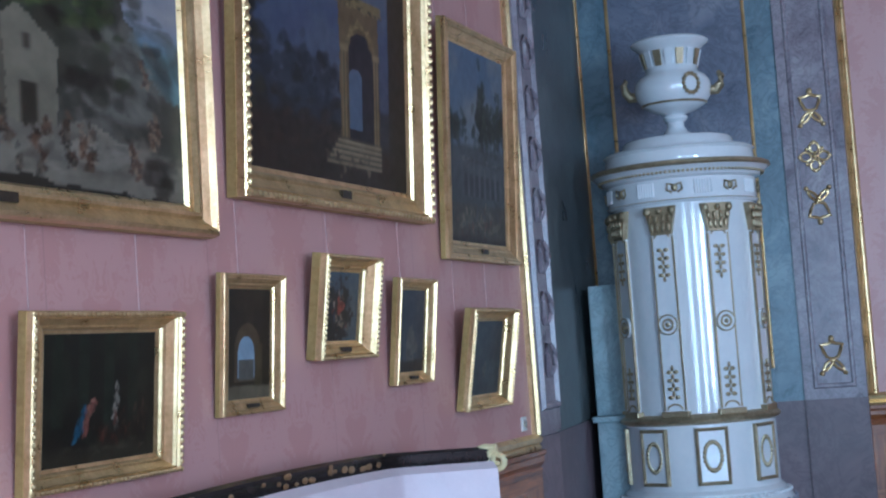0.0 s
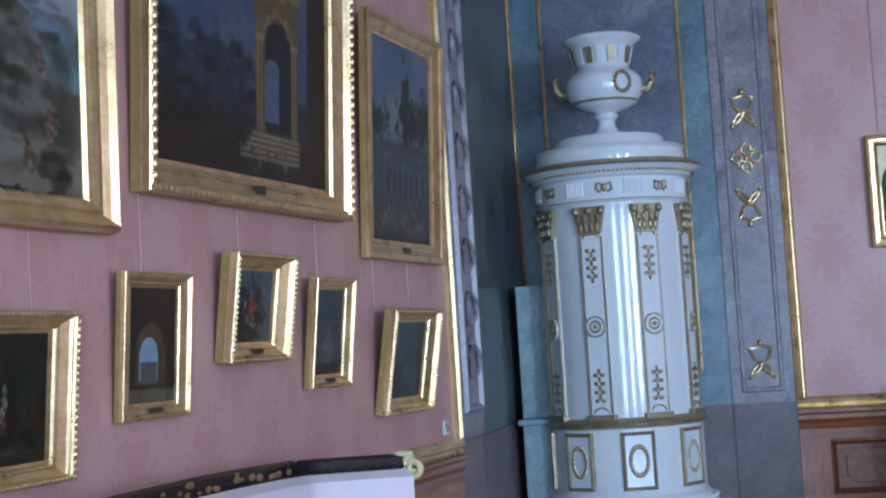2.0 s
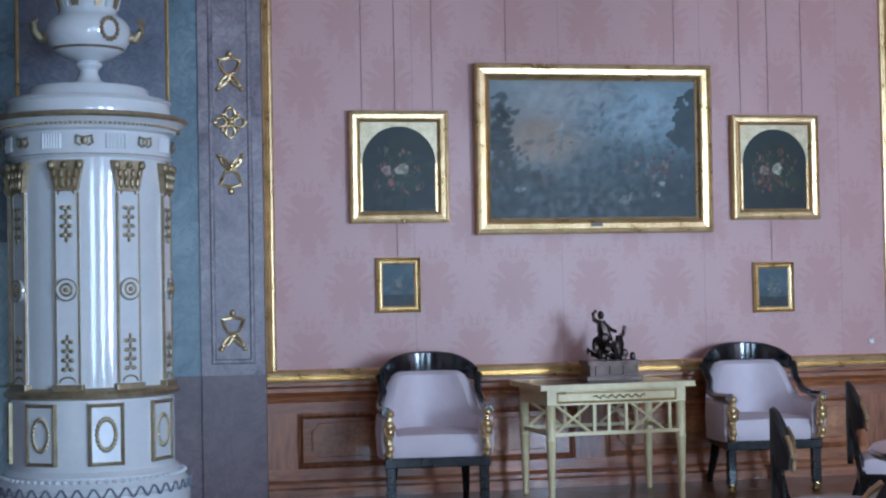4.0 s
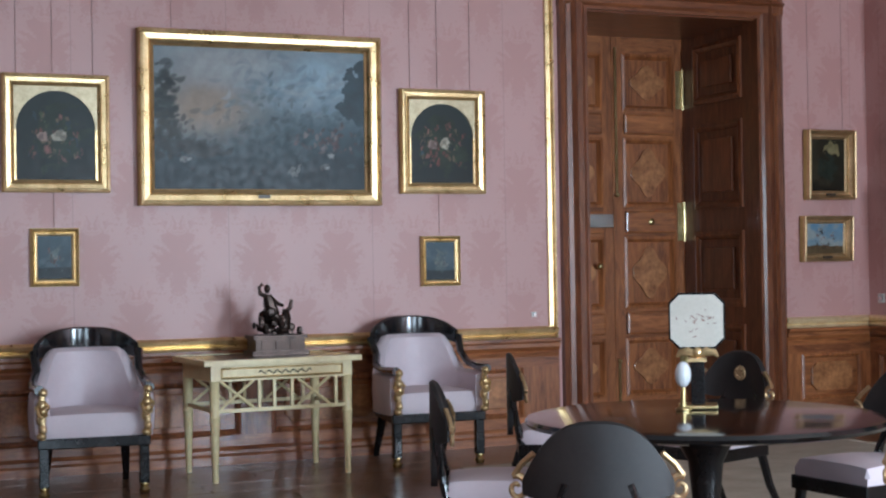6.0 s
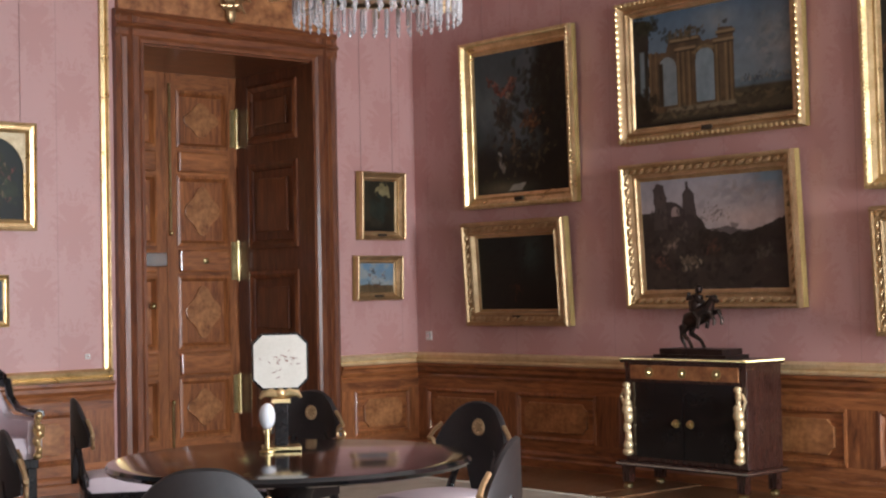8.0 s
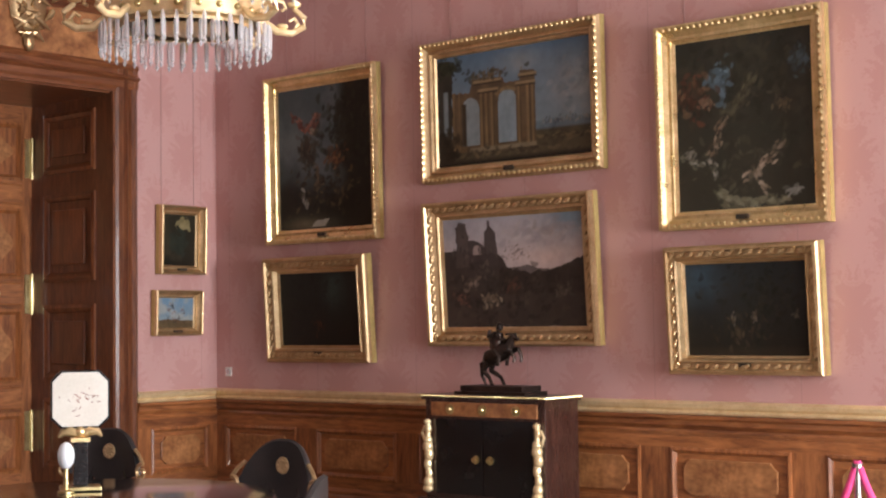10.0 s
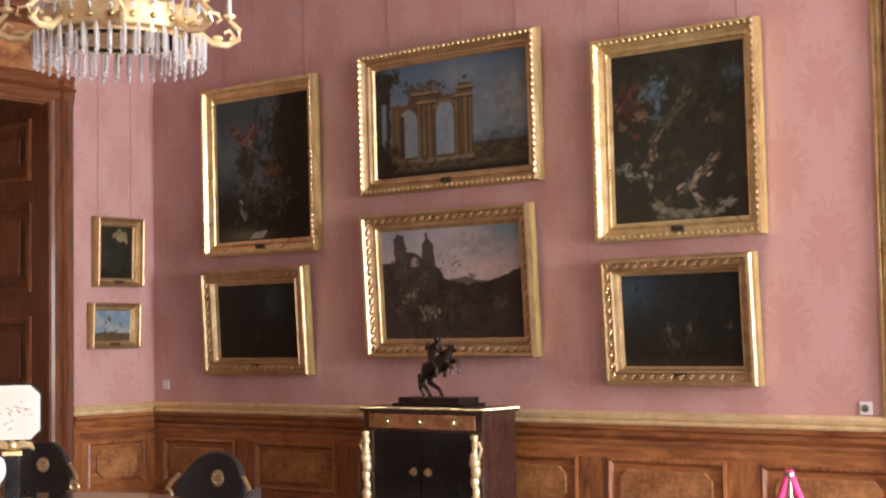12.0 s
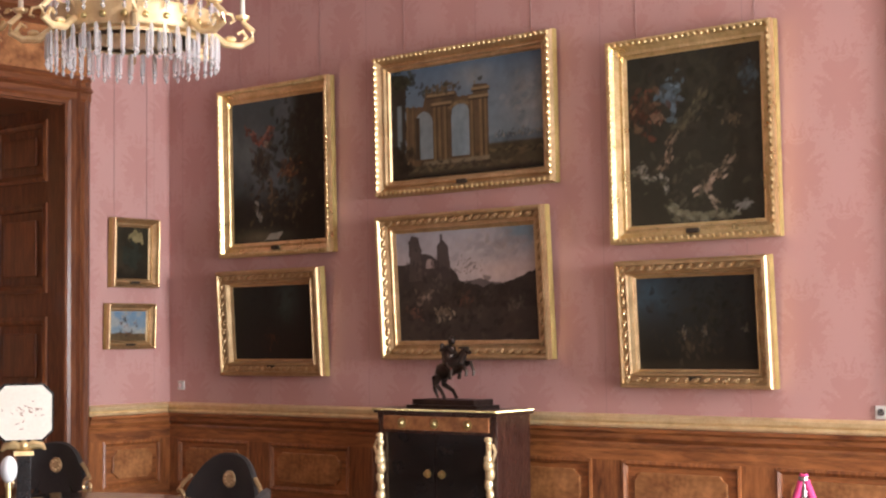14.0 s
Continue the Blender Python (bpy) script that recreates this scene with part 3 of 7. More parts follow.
def door_leaf(x0, x1, hinge_side):
    leaf = thing("door_leaf", pose((DX0 + DX1) / 2, 1.15, 0), "panelled walnut double door leaf with brass hinges, closed", "door", "double door")
    leaf["kind"] = "structure"
    w, c = x1 - x0, (x0 + x1) / 2
    part("core", box(x0, x1, 0, 0.05, 0.0, DZ - 0.01), M_WALNUT, leaf)
    for a, b in ((x0, x0 + 0.1), (x1 - 0.1, x1)):
        part("stile", box(a, b, -0.02, 0, 0, DZ - 0.01), M_WALNUT, leaf)
    for z0, z1, bolection in ((0.0, 0.2, 0), (0.72, 0.98, 1), (1.62, 1.88, 1), (2.5, 2.74, 1), (3.25, DZ - 0.01, 0)):
        part("rail", box(x0 + 0.1, x1 - 0.1, -0.02, 0, z0, z1), M_WALNUT_X, leaf)
        if bolection:
            part("rail_moulding", box(x0 + 0.11, x1 - 0.11, -0.055, -0.02, z0 + 0.03, z1 - 0.03), M_WALNUT_X, leaf, bevel=0.018)
    for z0, z1 in ((0.2, 0.72), (0.98, 1.62), (1.88, 2.5), (2.74, 3.25)):
        h = z1 - z0
        part("panel_moulding", sweep_frame(w - 0.2, h, [(0, 0), (0, -0.03), (0.025, -0.035), (0.045, -0.008), (0.05, 0)]), M_WALNUT, leaf).location = (c, 0, (z0 + z1) / 2)
        bm = bmesh.new()
        pts = []
        for k in range(40):
            a = 2 * math.pi * k / 40
            r = 1 + 0.16 * math.cos(4 * a)
            pts.append((r * (w - 0.42) / 2 * math.cos(a), r * (h - 0.24) / 2 * math.sin(a)))
        prism(pts, 0, -0.016, bm)
        part("raised_field", bm, M_BURL, leaf, "shaped burl field", bevel=0.004).location = (c, 0, (z0 + z1) / 2)
    if hinge_side:
        for z in (2.94, 1.75, 0.56):
            bm = box(x1 - 0.075, x1 - 0.015, -0.03, -0.02, z - 0.17, z + 0.17)
            tube([(x1 - 0.01, -0.035, z - 0.18), (x1 - 0.01, -0.035, z + 0.18)], 0.016, 10, bm)
            part("hinge", bm, M_BRASS, leaf, "brass door hinge")
        part("keyhole_plate", blob(bmesh.new(), (c, -0.06, 1.75), 0.03, (1, 0.3, 1)), M_BRASS, leaf, smooth=True)
        bm = tube([(x0 + 0.03, -0.035, 2.0), (x0 + 0.03, -0.035, 3.3)], 0.012, 8)
        blob(bm, (x0 + 0.03, -0.04, 1.99), 0.022)
        part("bolt_rod", bm, M_BRASS, leaf, smooth=True)
        bm = tube([(x0 + 0.03, -0.035, 0.1), (x0 + 0.03, -0.035, 0.5)], 0.012, 8)
        blob(bm, (x0 + 0.03, -0.04, 0.52), 0.022)
        part("bolt_rod", bm, M_BRASS, leaf, smooth=True)
    else:
        part("lock_case", box(x1 - 0.32, x1 - 0.02, -0.06, -0.02, 1.7, 1.82), M_STEEL, leaf, "steel box lock", bevel=0.006)
        part("door_knob", blob(bmesh.new(), (x1 - 0.17, -0.07, 1.36), 0.03), M_BRASS, leaf, smooth=True)
    return leaf


door_leaf(-W2, 0.07, False)
door_leaf(0.075, W2, True)
structure("wall_behind_door", box(DX0 - 0.2, DX1 + 0.2, 1.3, 1.5, -0.2, DZ + 0.3), M_PLASTER, "plain wall closing the doorway")

# the next doorway on the east side
de = thing("door_surround_east", pose(XE, -6.76, 0, 0, 0, -90), "walnut door surround on the pink wall", "door frame")
de["kind"] = "structure"
part("jamb_moulding", slab([(0.25 + x, y) for x, y in CASE], -0.01, DZ + 0.2), M_WALNUT, de)
part("door_panel", box(0.25, 1.8, -0.02, 0, -0.01, DZ), M_WALNUT, de)

# ---------------- pictures ----------------
def value_noise(u, v, seed, scale, octaves=4):
    out, amp, tot = np.zeros_like(u), 1.0, 0.0
    for o in range(octaves):
        g = np.random.RandomState(seed + o).rand(80, 80)
        x, y = (u * scale + 7.3 * o) % 79, (v * scale + 3.1 * o) % 79
        xi, yi = x.astype(int), y.astype(int)
        fx, fy = x - xi, y - yi
        fx, fy = fx * fx * (3 - 2 * fx), fy * fy * (3 - 2 * fy)
        a = g[yi, xi] * (1 - fx) + g[yi, (xi + 1) % 80] * fx
        b = g[(yi + 1) % 80, xi] * (1 - fx) + g[(yi + 1) % 80, (xi + 1) % 80] * fx
        out += amp * (a * (1 - fy) + b * fy)
        tot += amp
        amp, scale = amp * 0.55, scale * 2.1
    return out / tot


class Paint:
    """An oil picture laid down in strokes on a grid of colours; u to the right, v up, both 0 to 1."""

    def __init__(self, w, h, seed, n=9000):
        self.nx = max(24, int(math.sqrt(n * w / h)))
        self.ny = max(24, int(n / self.nx))
        self.u, self.v = np.meshgrid(np.linspace(0, 1, self.nx), np.linspace(0, 1, self.ny))
        self.asp, self.seed = w / h, seed
        self.c = np.zeros((self.ny, self.nx, 3))

    def n(self, scale, k=0, octaves=4):
        return value_noise(self.u * self.asp, self.v, self.seed + 11 * k, scale, octaves)

    def lay(self, mask, colour, var=0.25, k=3):
        col = np.array(colour)[None, None] * (1 - var + 2 * var * self.n(9, k))[..., None]
        mk = np.clip(mask, 0, 1)[..., None]
        self.c = self.c * (1 - mk) + col * mk

    def sky(self, low, high, cloud=None, k=5):
        t = np.clip(self.v, 0, 1)[..., None]
        self.c = np.array(low) * (1 - t) + np.array(high) * t
        if cloud is not None:
            self.lay(np.clip((self.n(3.2, k, 5) - 0.48) * 5, 0, 0.85), cloud, 0.15, k + 1)

    def hill(self, base, amp, colour, k=7, scale=3, soft=40, var=0.35):
        edge = base + amp * (self.n(scale, k) - 0.5) * 2
        self.lay(np.clip((edge - self.v) * soft, 0, 1), colour, var, k + 1)

    def mass(self, cx, cy, rx, ry, colour, k=9, rough=0.6, var=0.5, edge=5):
        wu, wv = (self.n(10, k + 30) - 0.5) * rx * 1.5, (self.n(10, k + 31) - 0.5) * ry * 1.5
        d = ((self.u - cx + wu) / rx) ** 2 + ((self.v - cy + wv) / ry) ** 2
        self.lay(np.clip((1 - d + 1.3 * rough * (self.n(9, k, 5) - 0.5) * 2) * edge * 0.8, 0, 0.95), colour, var, k + 1)
        if rx < 0.2:
            self.lay(np.clip((0.5 - d + (self.n(22, k + 3, 3) - 0.5) * 2.4) * 3, 0, 0.75), tuple(c * 0.4 for c in colour), 0.3, k + 2)

    def rect(self, u0, u1, v0, v1, colour, k=4, var=0.25):
        s = 90
        m = np.clip((self.u - u0) * s + 0.5, 0, 1) * np.clip((u1 - self.u) * s + 0.5, 0, 1) * np.clip((self.v - v0) * s + 0.5, 0, 1) * np.clip((v1 - self.v) * s + 0.5, 0, 1)
        self.lay(m, colour, var, k)

    def arch(self, cx, r, v0, v1, colour, k=6):
        inside = (np.abs(self.u - cx) < r) & (self.v > v0) & (self.v < v1)
        top = ((self.u - cx) ** 2 + ((self.v - v1) / self.asp) ** 2 < r * r) & (self.v >= v1)
        self.lay((inside | top).astype(float), colour, 0.2, k)

    def strokes(self, count, box4, size, colours, seed=1):
        """Many small broken dabs, gathered in figures and foliage."""
        r = random.Random(self.seed * 31 + seed)
        wx, wy = (self.n(14, 21) - 0.5) * size * 1.6, (self.n(14, 22) - 0.5) * size * 1.6
        for _ in range(count):
            cx, cy = r.uniform(box4[0], box4[1]), r.uniform(box4[2], box4[3])
            col = r.choice(colours)
            for q in range(4):
                s = size * r.uniform(0.18, 0.62)
                ang = r.gauss(1.57, 0.5)
                du, dv = (self.u - cx - r.gauss(0, size * 0.25) / self.asp + wx) * self.asp, self.v - cy - r.gauss(0, size * 0.5) + wy
                a, b = du * math.cos(ang) + dv * math.sin(ang), -du * math.sin(ang) + dv * math.cos(ang)
                tone = r.uniform(0.35, 1.15)
                self.lay(np.clip((1 - (a / s) ** 2 - (b / (s * 0.4)) ** 2) * 2.2, 0, 0.8), tuple(x * tone for x in col), 0.3, r.randrange(9))

    def dabs(self, count, cu, cv, su, sv, size, colours, ang=1.57, spread=0.6, seed=1, long=2.2, alpha=0.8):
        """Small brush marks scattered about a point; sizes are shares of the picture's height."""
        r = random.Random(self.seed * 53 + seed)
        ny, nx = self.u.shape
        vmax = self.v.max()
        for _ in range(count):
            x, y = r.gauss(cu, su), r.gauss(cv, sv)
            s = size * r.uniform(0.5, 1.3)
            a, col = r.gauss(ang, spread), np.array(r.choice(colours)) * r.uniform(0.6, 1.2)
            reach = s * long
            i0, i1 = int((x - reach / self.asp) * (nx - 1)), int((x + reach / self.asp) * (nx - 1)) + 2
            j0, j1 = int((y - reach) / vmax * (ny - 1)), int((y + reach) / vmax * (ny - 1)) + 2
            i0, j0 = max(i0, 0), max(j0, 0)
            if i0 >= min(i1, nx) or j0 >= min(j1, ny):
                continue
            du, dv = (self.u[j0:j1, i0:i1] - x) * self.asp, self.v[j0:j1, i0:i1] - y
            p, q = du * math.cos(a) + dv * math.sin(a), -du * math.sin(a) + dv * math.cos(a)
            q = q + 0.25 * p * p / s * r.uniform(-1, 1)
            m = (np.clip((1 - (p / (s * long)) ** 2 - (q / s) ** 2) * 1.6, 0, 1) * alpha * r.uniform(0.6, 1))[..., None]
            self.c[j0:j1, i0:i1] = self.c[j0:j1, i0:i1] * (1 - m) + col * m

    def chain(self, pts, count, scatter, size, colours, seed=1, **kw):
        """Brush marks along a line of points."""
        n = len(pts) - 1
        for k in range(n):
            (a, b), (c, d) = pts[k], pts[k + 1]
            ang = math.atan2(d - b, (c - a) * self.asp)
            each = max(1, count // n)
            for i in range(each):
                t = (i + 0.5) / each
                self.dabs(1, a + (c - a) * t, b + (d - b) * t, scatter / self.asp, scatter, size, colours, ang, 0.35, seed + 17 * k + i, **kw)

    def poly(self, pts, colour, var=0.3, k=4, wob=0.0):
        u = self.u + (self.n(12, k + 40) - 0.5) * wob
        v = self.v + (self.n(12, k + 41) - 0.5) * wob
        inside = np.zeros(self.u.shape, bool)
        for (a, b), (c, d) in zip(pts, pts[1:] + pts[:1]):
            if b == d:
                continue
            inside ^= ((b > v) != (d > v)) & (u < (c - a) * (v - b) / (d - b) + a)
        self.lay(inside.astype(float) * 0.96, colour, var, k)

    def glow(self, cu, cv, ru, rv, colour, amount=0.8, k=5):
        d = ((self.u - cu) / ru) ** 2 + ((self.v - cv) / rv) ** 2
        self.lay(np.exp(-d) * amount * (0.45 + 1.1 * self.n(6, k, 5)), colour, 0.2, k + 1)

    def vignette(self, amount=0.5):
        d = np.clip(((self.u - 0.5) ** 2 + (self.v - 0.5) ** 2) * 2, 0, 1)
        self.lay(d * amount, (0.012, 0.01, 0.008), 0)

    def mesh(self, name, w, h, y, material, parent, label=""):
        nx, ny = self.nx, self.ny
        co = np.stack([(self.u - 0.5) * w, np.full_like(self.u, y), (self.v / self.v.max() - 0.5) * h], -1).reshape(-1, 3)
        i = np.arange(nx * ny).reshape(ny, nx)
        f = np.stack([i[:-1, :-1], i[:-1, 1:], i[1:, 1:], i[1:, :-1]], -1).reshape(-1, 4)
        me = bpy.data.meshes.new(name)
        me.from_pydata(co.tolist(), [], f.tolist())
        at = me.color_attributes.new("paint", "FLOAT_COLOR", "POINT")
        rgba = np.ones((nx * ny, 4))
        rgba[:, :3] = self.c.reshape(-1, 3)
        at.data.foreach_set("color", rgba.reshape(-1))
        me.materials.append(material)
        ob = new(name, me)
        ob.parent = parent
        if label:
            ob["label"] = label
        return ob


FIG = [(0.45, 0.36, 0.26), (0.30, 0.10, 0.06), (0.10, 0.14, 0.24), (0.5, 0.42, 0.33), (0.22, 0.15, 0.08)]


def paint_coast(p):
    p.v = p.v * 2.1                       # the scene fills the lower half, sky above
    p.sky((0.22, 0.30, 0.31), (0.26, 0.30, 0.42))
    p.glow(0.95, 0.98, 0.22, 0.14, (0.42, 0.39, 0.37), 0.7)
    p.lay(np.clip((0.86 - p.v) * 6, 0, 0.85), (0.17, 0.27, 0.28), 0.15)
    p.poly([(0.3, 1.5), (0.78, 1.5), (0.82, 1.02), (0.845, 0.80), (0.90, 0.62), (0.97, 0.52), (1.1, 0.36), (1.1, -0.1), (0.3, -0.1)], (0.085, 0.078, 0.058), 0.5, 3, 0.09)
    p.glow(0.80, 0.55, 0.10, 0.16, (0.17, 0.16, 0.135), 0.8, 4)
    p.dabs(160, 0.80, 0.55, 0.09, 0.16, 0.035, [(0.05, 0.045, 0.035), (0.20, 0.185, 0.155), (0.11, 0.10, 0.075), (0.26, 0.24, 0.20)], -0.9, 0.4, 3, alpha=0.55)
    p.dabs(260, 0.66, 0.98, 0.10, 0.16, 0.03, [(0.035, 0.05, 0.02), (0.07, 0.095, 0.03), (0.12, 0.14, 0.05), (0.05, 0.045, 0.025)], 0.8, 1.0, 4, 1.4)
    p.dabs(90, 0.62, 0.62, 0.10, 0.10, 0.045, [(0.03, 0.025, 0.018), (0.06, 0.055, 0.038), (0.09, 0.085, 0.06)], 0.4, 1.0, 5, 1.6)
    p.poly([(0.47, 0.2), (0.47, 0.62), (0.565, 0.80), (0.66, 0.64), (0.65, 0.2)], (0.25, 0.22, 0.16), 0.25, 6, 0.02)
    p.poly([(0.47, 0.2), (0.47, 0.62), (0.53, 0.74), (0.53, 0.2)], (0.14, 0.12, 0.085), 0.25, 6, 0.02)
    p.rect(0.565, 0.605, 0.2, 0.46, (0.055, 0.045, 0.03))
    p.rect(0.575, 0.592, 0.60, 0.67, (0.08, 0.065, 0.045))
    p.poly([(0.3, 0.30), (0.62, 0.27), (0.72, 0.34), (0.82, 0.26), (1.1, 0.14), (1.1, -0.1), (0.3, -0.1)], (0.24, 0.21, 0.165), 0.35, 7, 0.05)
    p.dabs(90, 0.80, 0.16, 0.12, 0.07, 0.03, [(0.30, 0.27, 0.22), (0.17, 0.145, 0.11), (0.25, 0.22, 0.17)], 0.2, 0.4, 8, 3.0, 0.6)
    p.poly([(0.3, 0.07), (0.55, 0.05), (0.75, 0.02), (1.1, 0.0), (1.1, -0.1), (0.3, -0.1)], (0.035, 0.028, 0.02), 0.4, 9, 0.05)
    p.dabs(34, 0.93, 0.12, 0.025, 0.05, 0.03, [(0.06, 0.05, 0.04), (0.12, 0.11, 0.09), (0.04, 0.03, 0.022)], 0.3, 0.8, 10, 1.5)
    rr = random.Random(77)
    for k in range(26):
        x, y = rr.uniform(0.47, 0.74), rr.uniform(0.08, 0.30)
        tone = rr.choice([(0.06, 0.04, 0.03), (0.10, 0.05, 0.03), (0.09, 0.075, 0.055), (0.24, 0.19, 0.14), (0.15, 0.085, 0.05)])
        p.dabs(7, x, y, 0.003, 0.022, 0.011, [tone, tuple(c * 0.45 for c in tone)], 1.5, 0.5, 200 + k, 2.4)
        p.dabs(2, x + 0.004, y - 0.01, 0.003, 0.02, 0.007, [(0.26, 0.20, 0.14)], 1.3, 0.6, 300 + k, 2.2)
    for x, y in ((0.715, 0.24), (0.845, 0.20), (0.86, 0.17), (0.92, 0.36), (0.905, 0.33), (0.89, 0.62)):
        p.chain([(x, y - 0.07), (x + 0.006, y), (x - 0.006, y + 0.07)], 16, 0.006, 0.010, [(0.07, 0.04, 0.03), (0.16, 0.09, 0.055), (0.30, 0.22, 0.15)], int(x * 1000))


def paint_arch_evening(p):
    p.v = p.v * 1.75
    p.sky((0.075, 0.085, 0.115), (0.085, 0.11, 0.19), (0.12, 0.14, 0.19))
    p.hill(0.50, 0.10, (0.035, 0.045, 0.06), 2, 6, 14)
    p.dabs(160, 0.25, 0.52, 0.16, 0.07, 0.03, [(0.03, 0.04, 0.055), (0.05, 0.065, 0.085), (0.022, 0.027, 0.03)], 1.2, 0.7, 2, 1.5)
    p.hill(0.30, 0.08, (0.034, 0.024, 0.017), 4, 4, 12)
    p.dabs(120, 0.25, 0.24, 0.2, 0.07, 0.03, [(0.022, 0.017, 0.012), (0.055, 0.036, 0.022), (0.035, 0.03, 0.022)], 0.3, 0.6, 3, 2)
    p.poly([(0.53, 0.2), (0.53, 0.98), (0.80, 0.98), (0.80, 0.2)], (0.17, 0.115, 0.048), 0.35, 5, 0.02)
    p.arch(0.675, 0.085, 0.22, 0.74, (0.022, 0.022, 0.030))
    p.arch(0.635, 0.045, 0.30, 0.58, (0.12, 0.155, 0.22))
    p.chain([(0.585, 0.74), (0.61, 0.83), (0.66, 0.88), (0.72, 0.85), (0.76, 0.76)], 60, 0.006, 0.012, [(0.33, 0.25, 0.12), (0.22, 0.16, 0.07)], 6)
    p.rect(0.51, 0.82, 0.97, 1.02, (0.26, 0.19, 0.085))
    p.chain([(0.51, 0.97), (0.82, 0.965)], 50, 0.004, 0.010, [(0.07, 0.045, 0.02), (0.35, 0.27, 0.13)], 9)
    p.dabs(50, 0.60, 1.05, 0.05, 0.03, 0.02, [(0.10, 0.075, 0.03), (0.20, 0.14, 0.06), (0.04, 0.04, 0.02)], 1.5, 0.8, 12, 1.6)
    for x in (0.545, 0.565, 0.765, 0.785):
        p.rect(x, x + 0.010, 0.22, 0.72, (0.30, 0.225, 0.11))
        p.rect(x + 0.010, x + 0.016, 0.22, 0.72, (0.07, 0.045, 0.02))
    for x in (0.535, 0.755):
        p.rect(x, x + 0.05, 0.71, 0.745, (0.30, 0.23, 0.12))
    for k in range(5):
        p.rect(0.44 + 0.018 * k, 0.81, 0.10 + 0.030 * k, 0.118 + 0.030 * k, (0.30, 0.24, 0.15))
        p.rect(0.44 + 0.018 * k, 0.81, 0.118 + 0.030 * k, 0.128 + 0.030 * k, (0.09, 0.07, 0.045))
    p.rect(0.87, 1.0, 0, 2, (0.022, 0.02, 0.013))
    p.dabs(120, 0.03, 1.1, 0.03, 0.3, 0.03, [(0.018, 0.02, 0.012), (0.04, 0.04, 0.022)], 0.9, 0.8, 7, 1.8)
    p.dabs(80, 0.08, 1.45, 0.06, 0.12, 0.03, [(0.018, 0.02, 0.012), (0.035, 0.04, 0.022)], 0.5, 0.8, 8, 1.6)
    p.dabs(22, 0.6, 0.14, 0.09, 0.03, 0.014, [(0.20, 0.15, 0.10), (0.05, 0.035, 0.02), (0.28, 0.22, 0.15)], 1.5, 0.5, 10, 2.2)


def paint_park(p):
    p.sky((0.17, 0.20, 0.23), (0.14, 0.19, 0.28), (0.24, 0.26, 0.29))
    p.glow(0.55, 0.68, 0.3, 0.08, (0.30, 0.29, 0.28), 0.6)
    p.hill(0.50, 0.05, (0.09, 0.10, 0.105), 5)
    for cu, cv, su, sv, n in ((0.72, 0.60, 0.14, 0.06, 150), (0.57, 0.70, 0.03, 0.09, 60), (0.55, 0.66, 0.06, 0.05, 60), (0.1, 0.58, 0.09, 0.03, 60), (0.93, 0.66, 0.05, 0.06, 60)):
        p.dabs(n, cu, cv, su, sv, 0.022, [(0.03, 0.038, 0.024), (0.055, 0.065, 0.04), (0.025, 0.028, 0.022)], 1.2, 0.8, int(cu * 900), 1.6)
    p.rect(0.20, 0.95, 0.24, 0.42, (0.10, 0.105, 0.11))
    for k in range(7):
        p.arch(0.26 + 0.10 * k, 0.030, 0.24, 0.33, (0.045, 0.045, 0.052))
        p.rect(0.305 + 0.10 * k, 0.315 + 0.10 * k, 0.24, 0.40, (0.17, 0.17, 0.165))
    p.chain([(0.18, 0.43), (0.96, 0.42)], 40, 0.004, 0.010, [(0.19, 0.19, 0.18), (0.07, 0.07, 0.07)], 3)
    p.hill(0.22, 0.03, (0.075, 0.068, 0.055), 8)
    p.dabs(60, 0.5, 0.12, 0.22, 0.03, 0.02, [(0.17, 0.15, 0.115), (0.10, 0.085, 0.065)], 0.1, 0.3, 4, 3)
    p.dabs(60, 0.5, 0.12, 0.2, 0.045, 0.012, [(0.30, 0.25, 0.18), (0.05, 0.04, 0.03), (0.15, 0.07, 0.05), (0.08, 0.09, 0.11)], 1.5, 0.4, 5, 2.2)
    p.hill(0.05, 0.03, (0.03, 0.025, 0.02), 9)


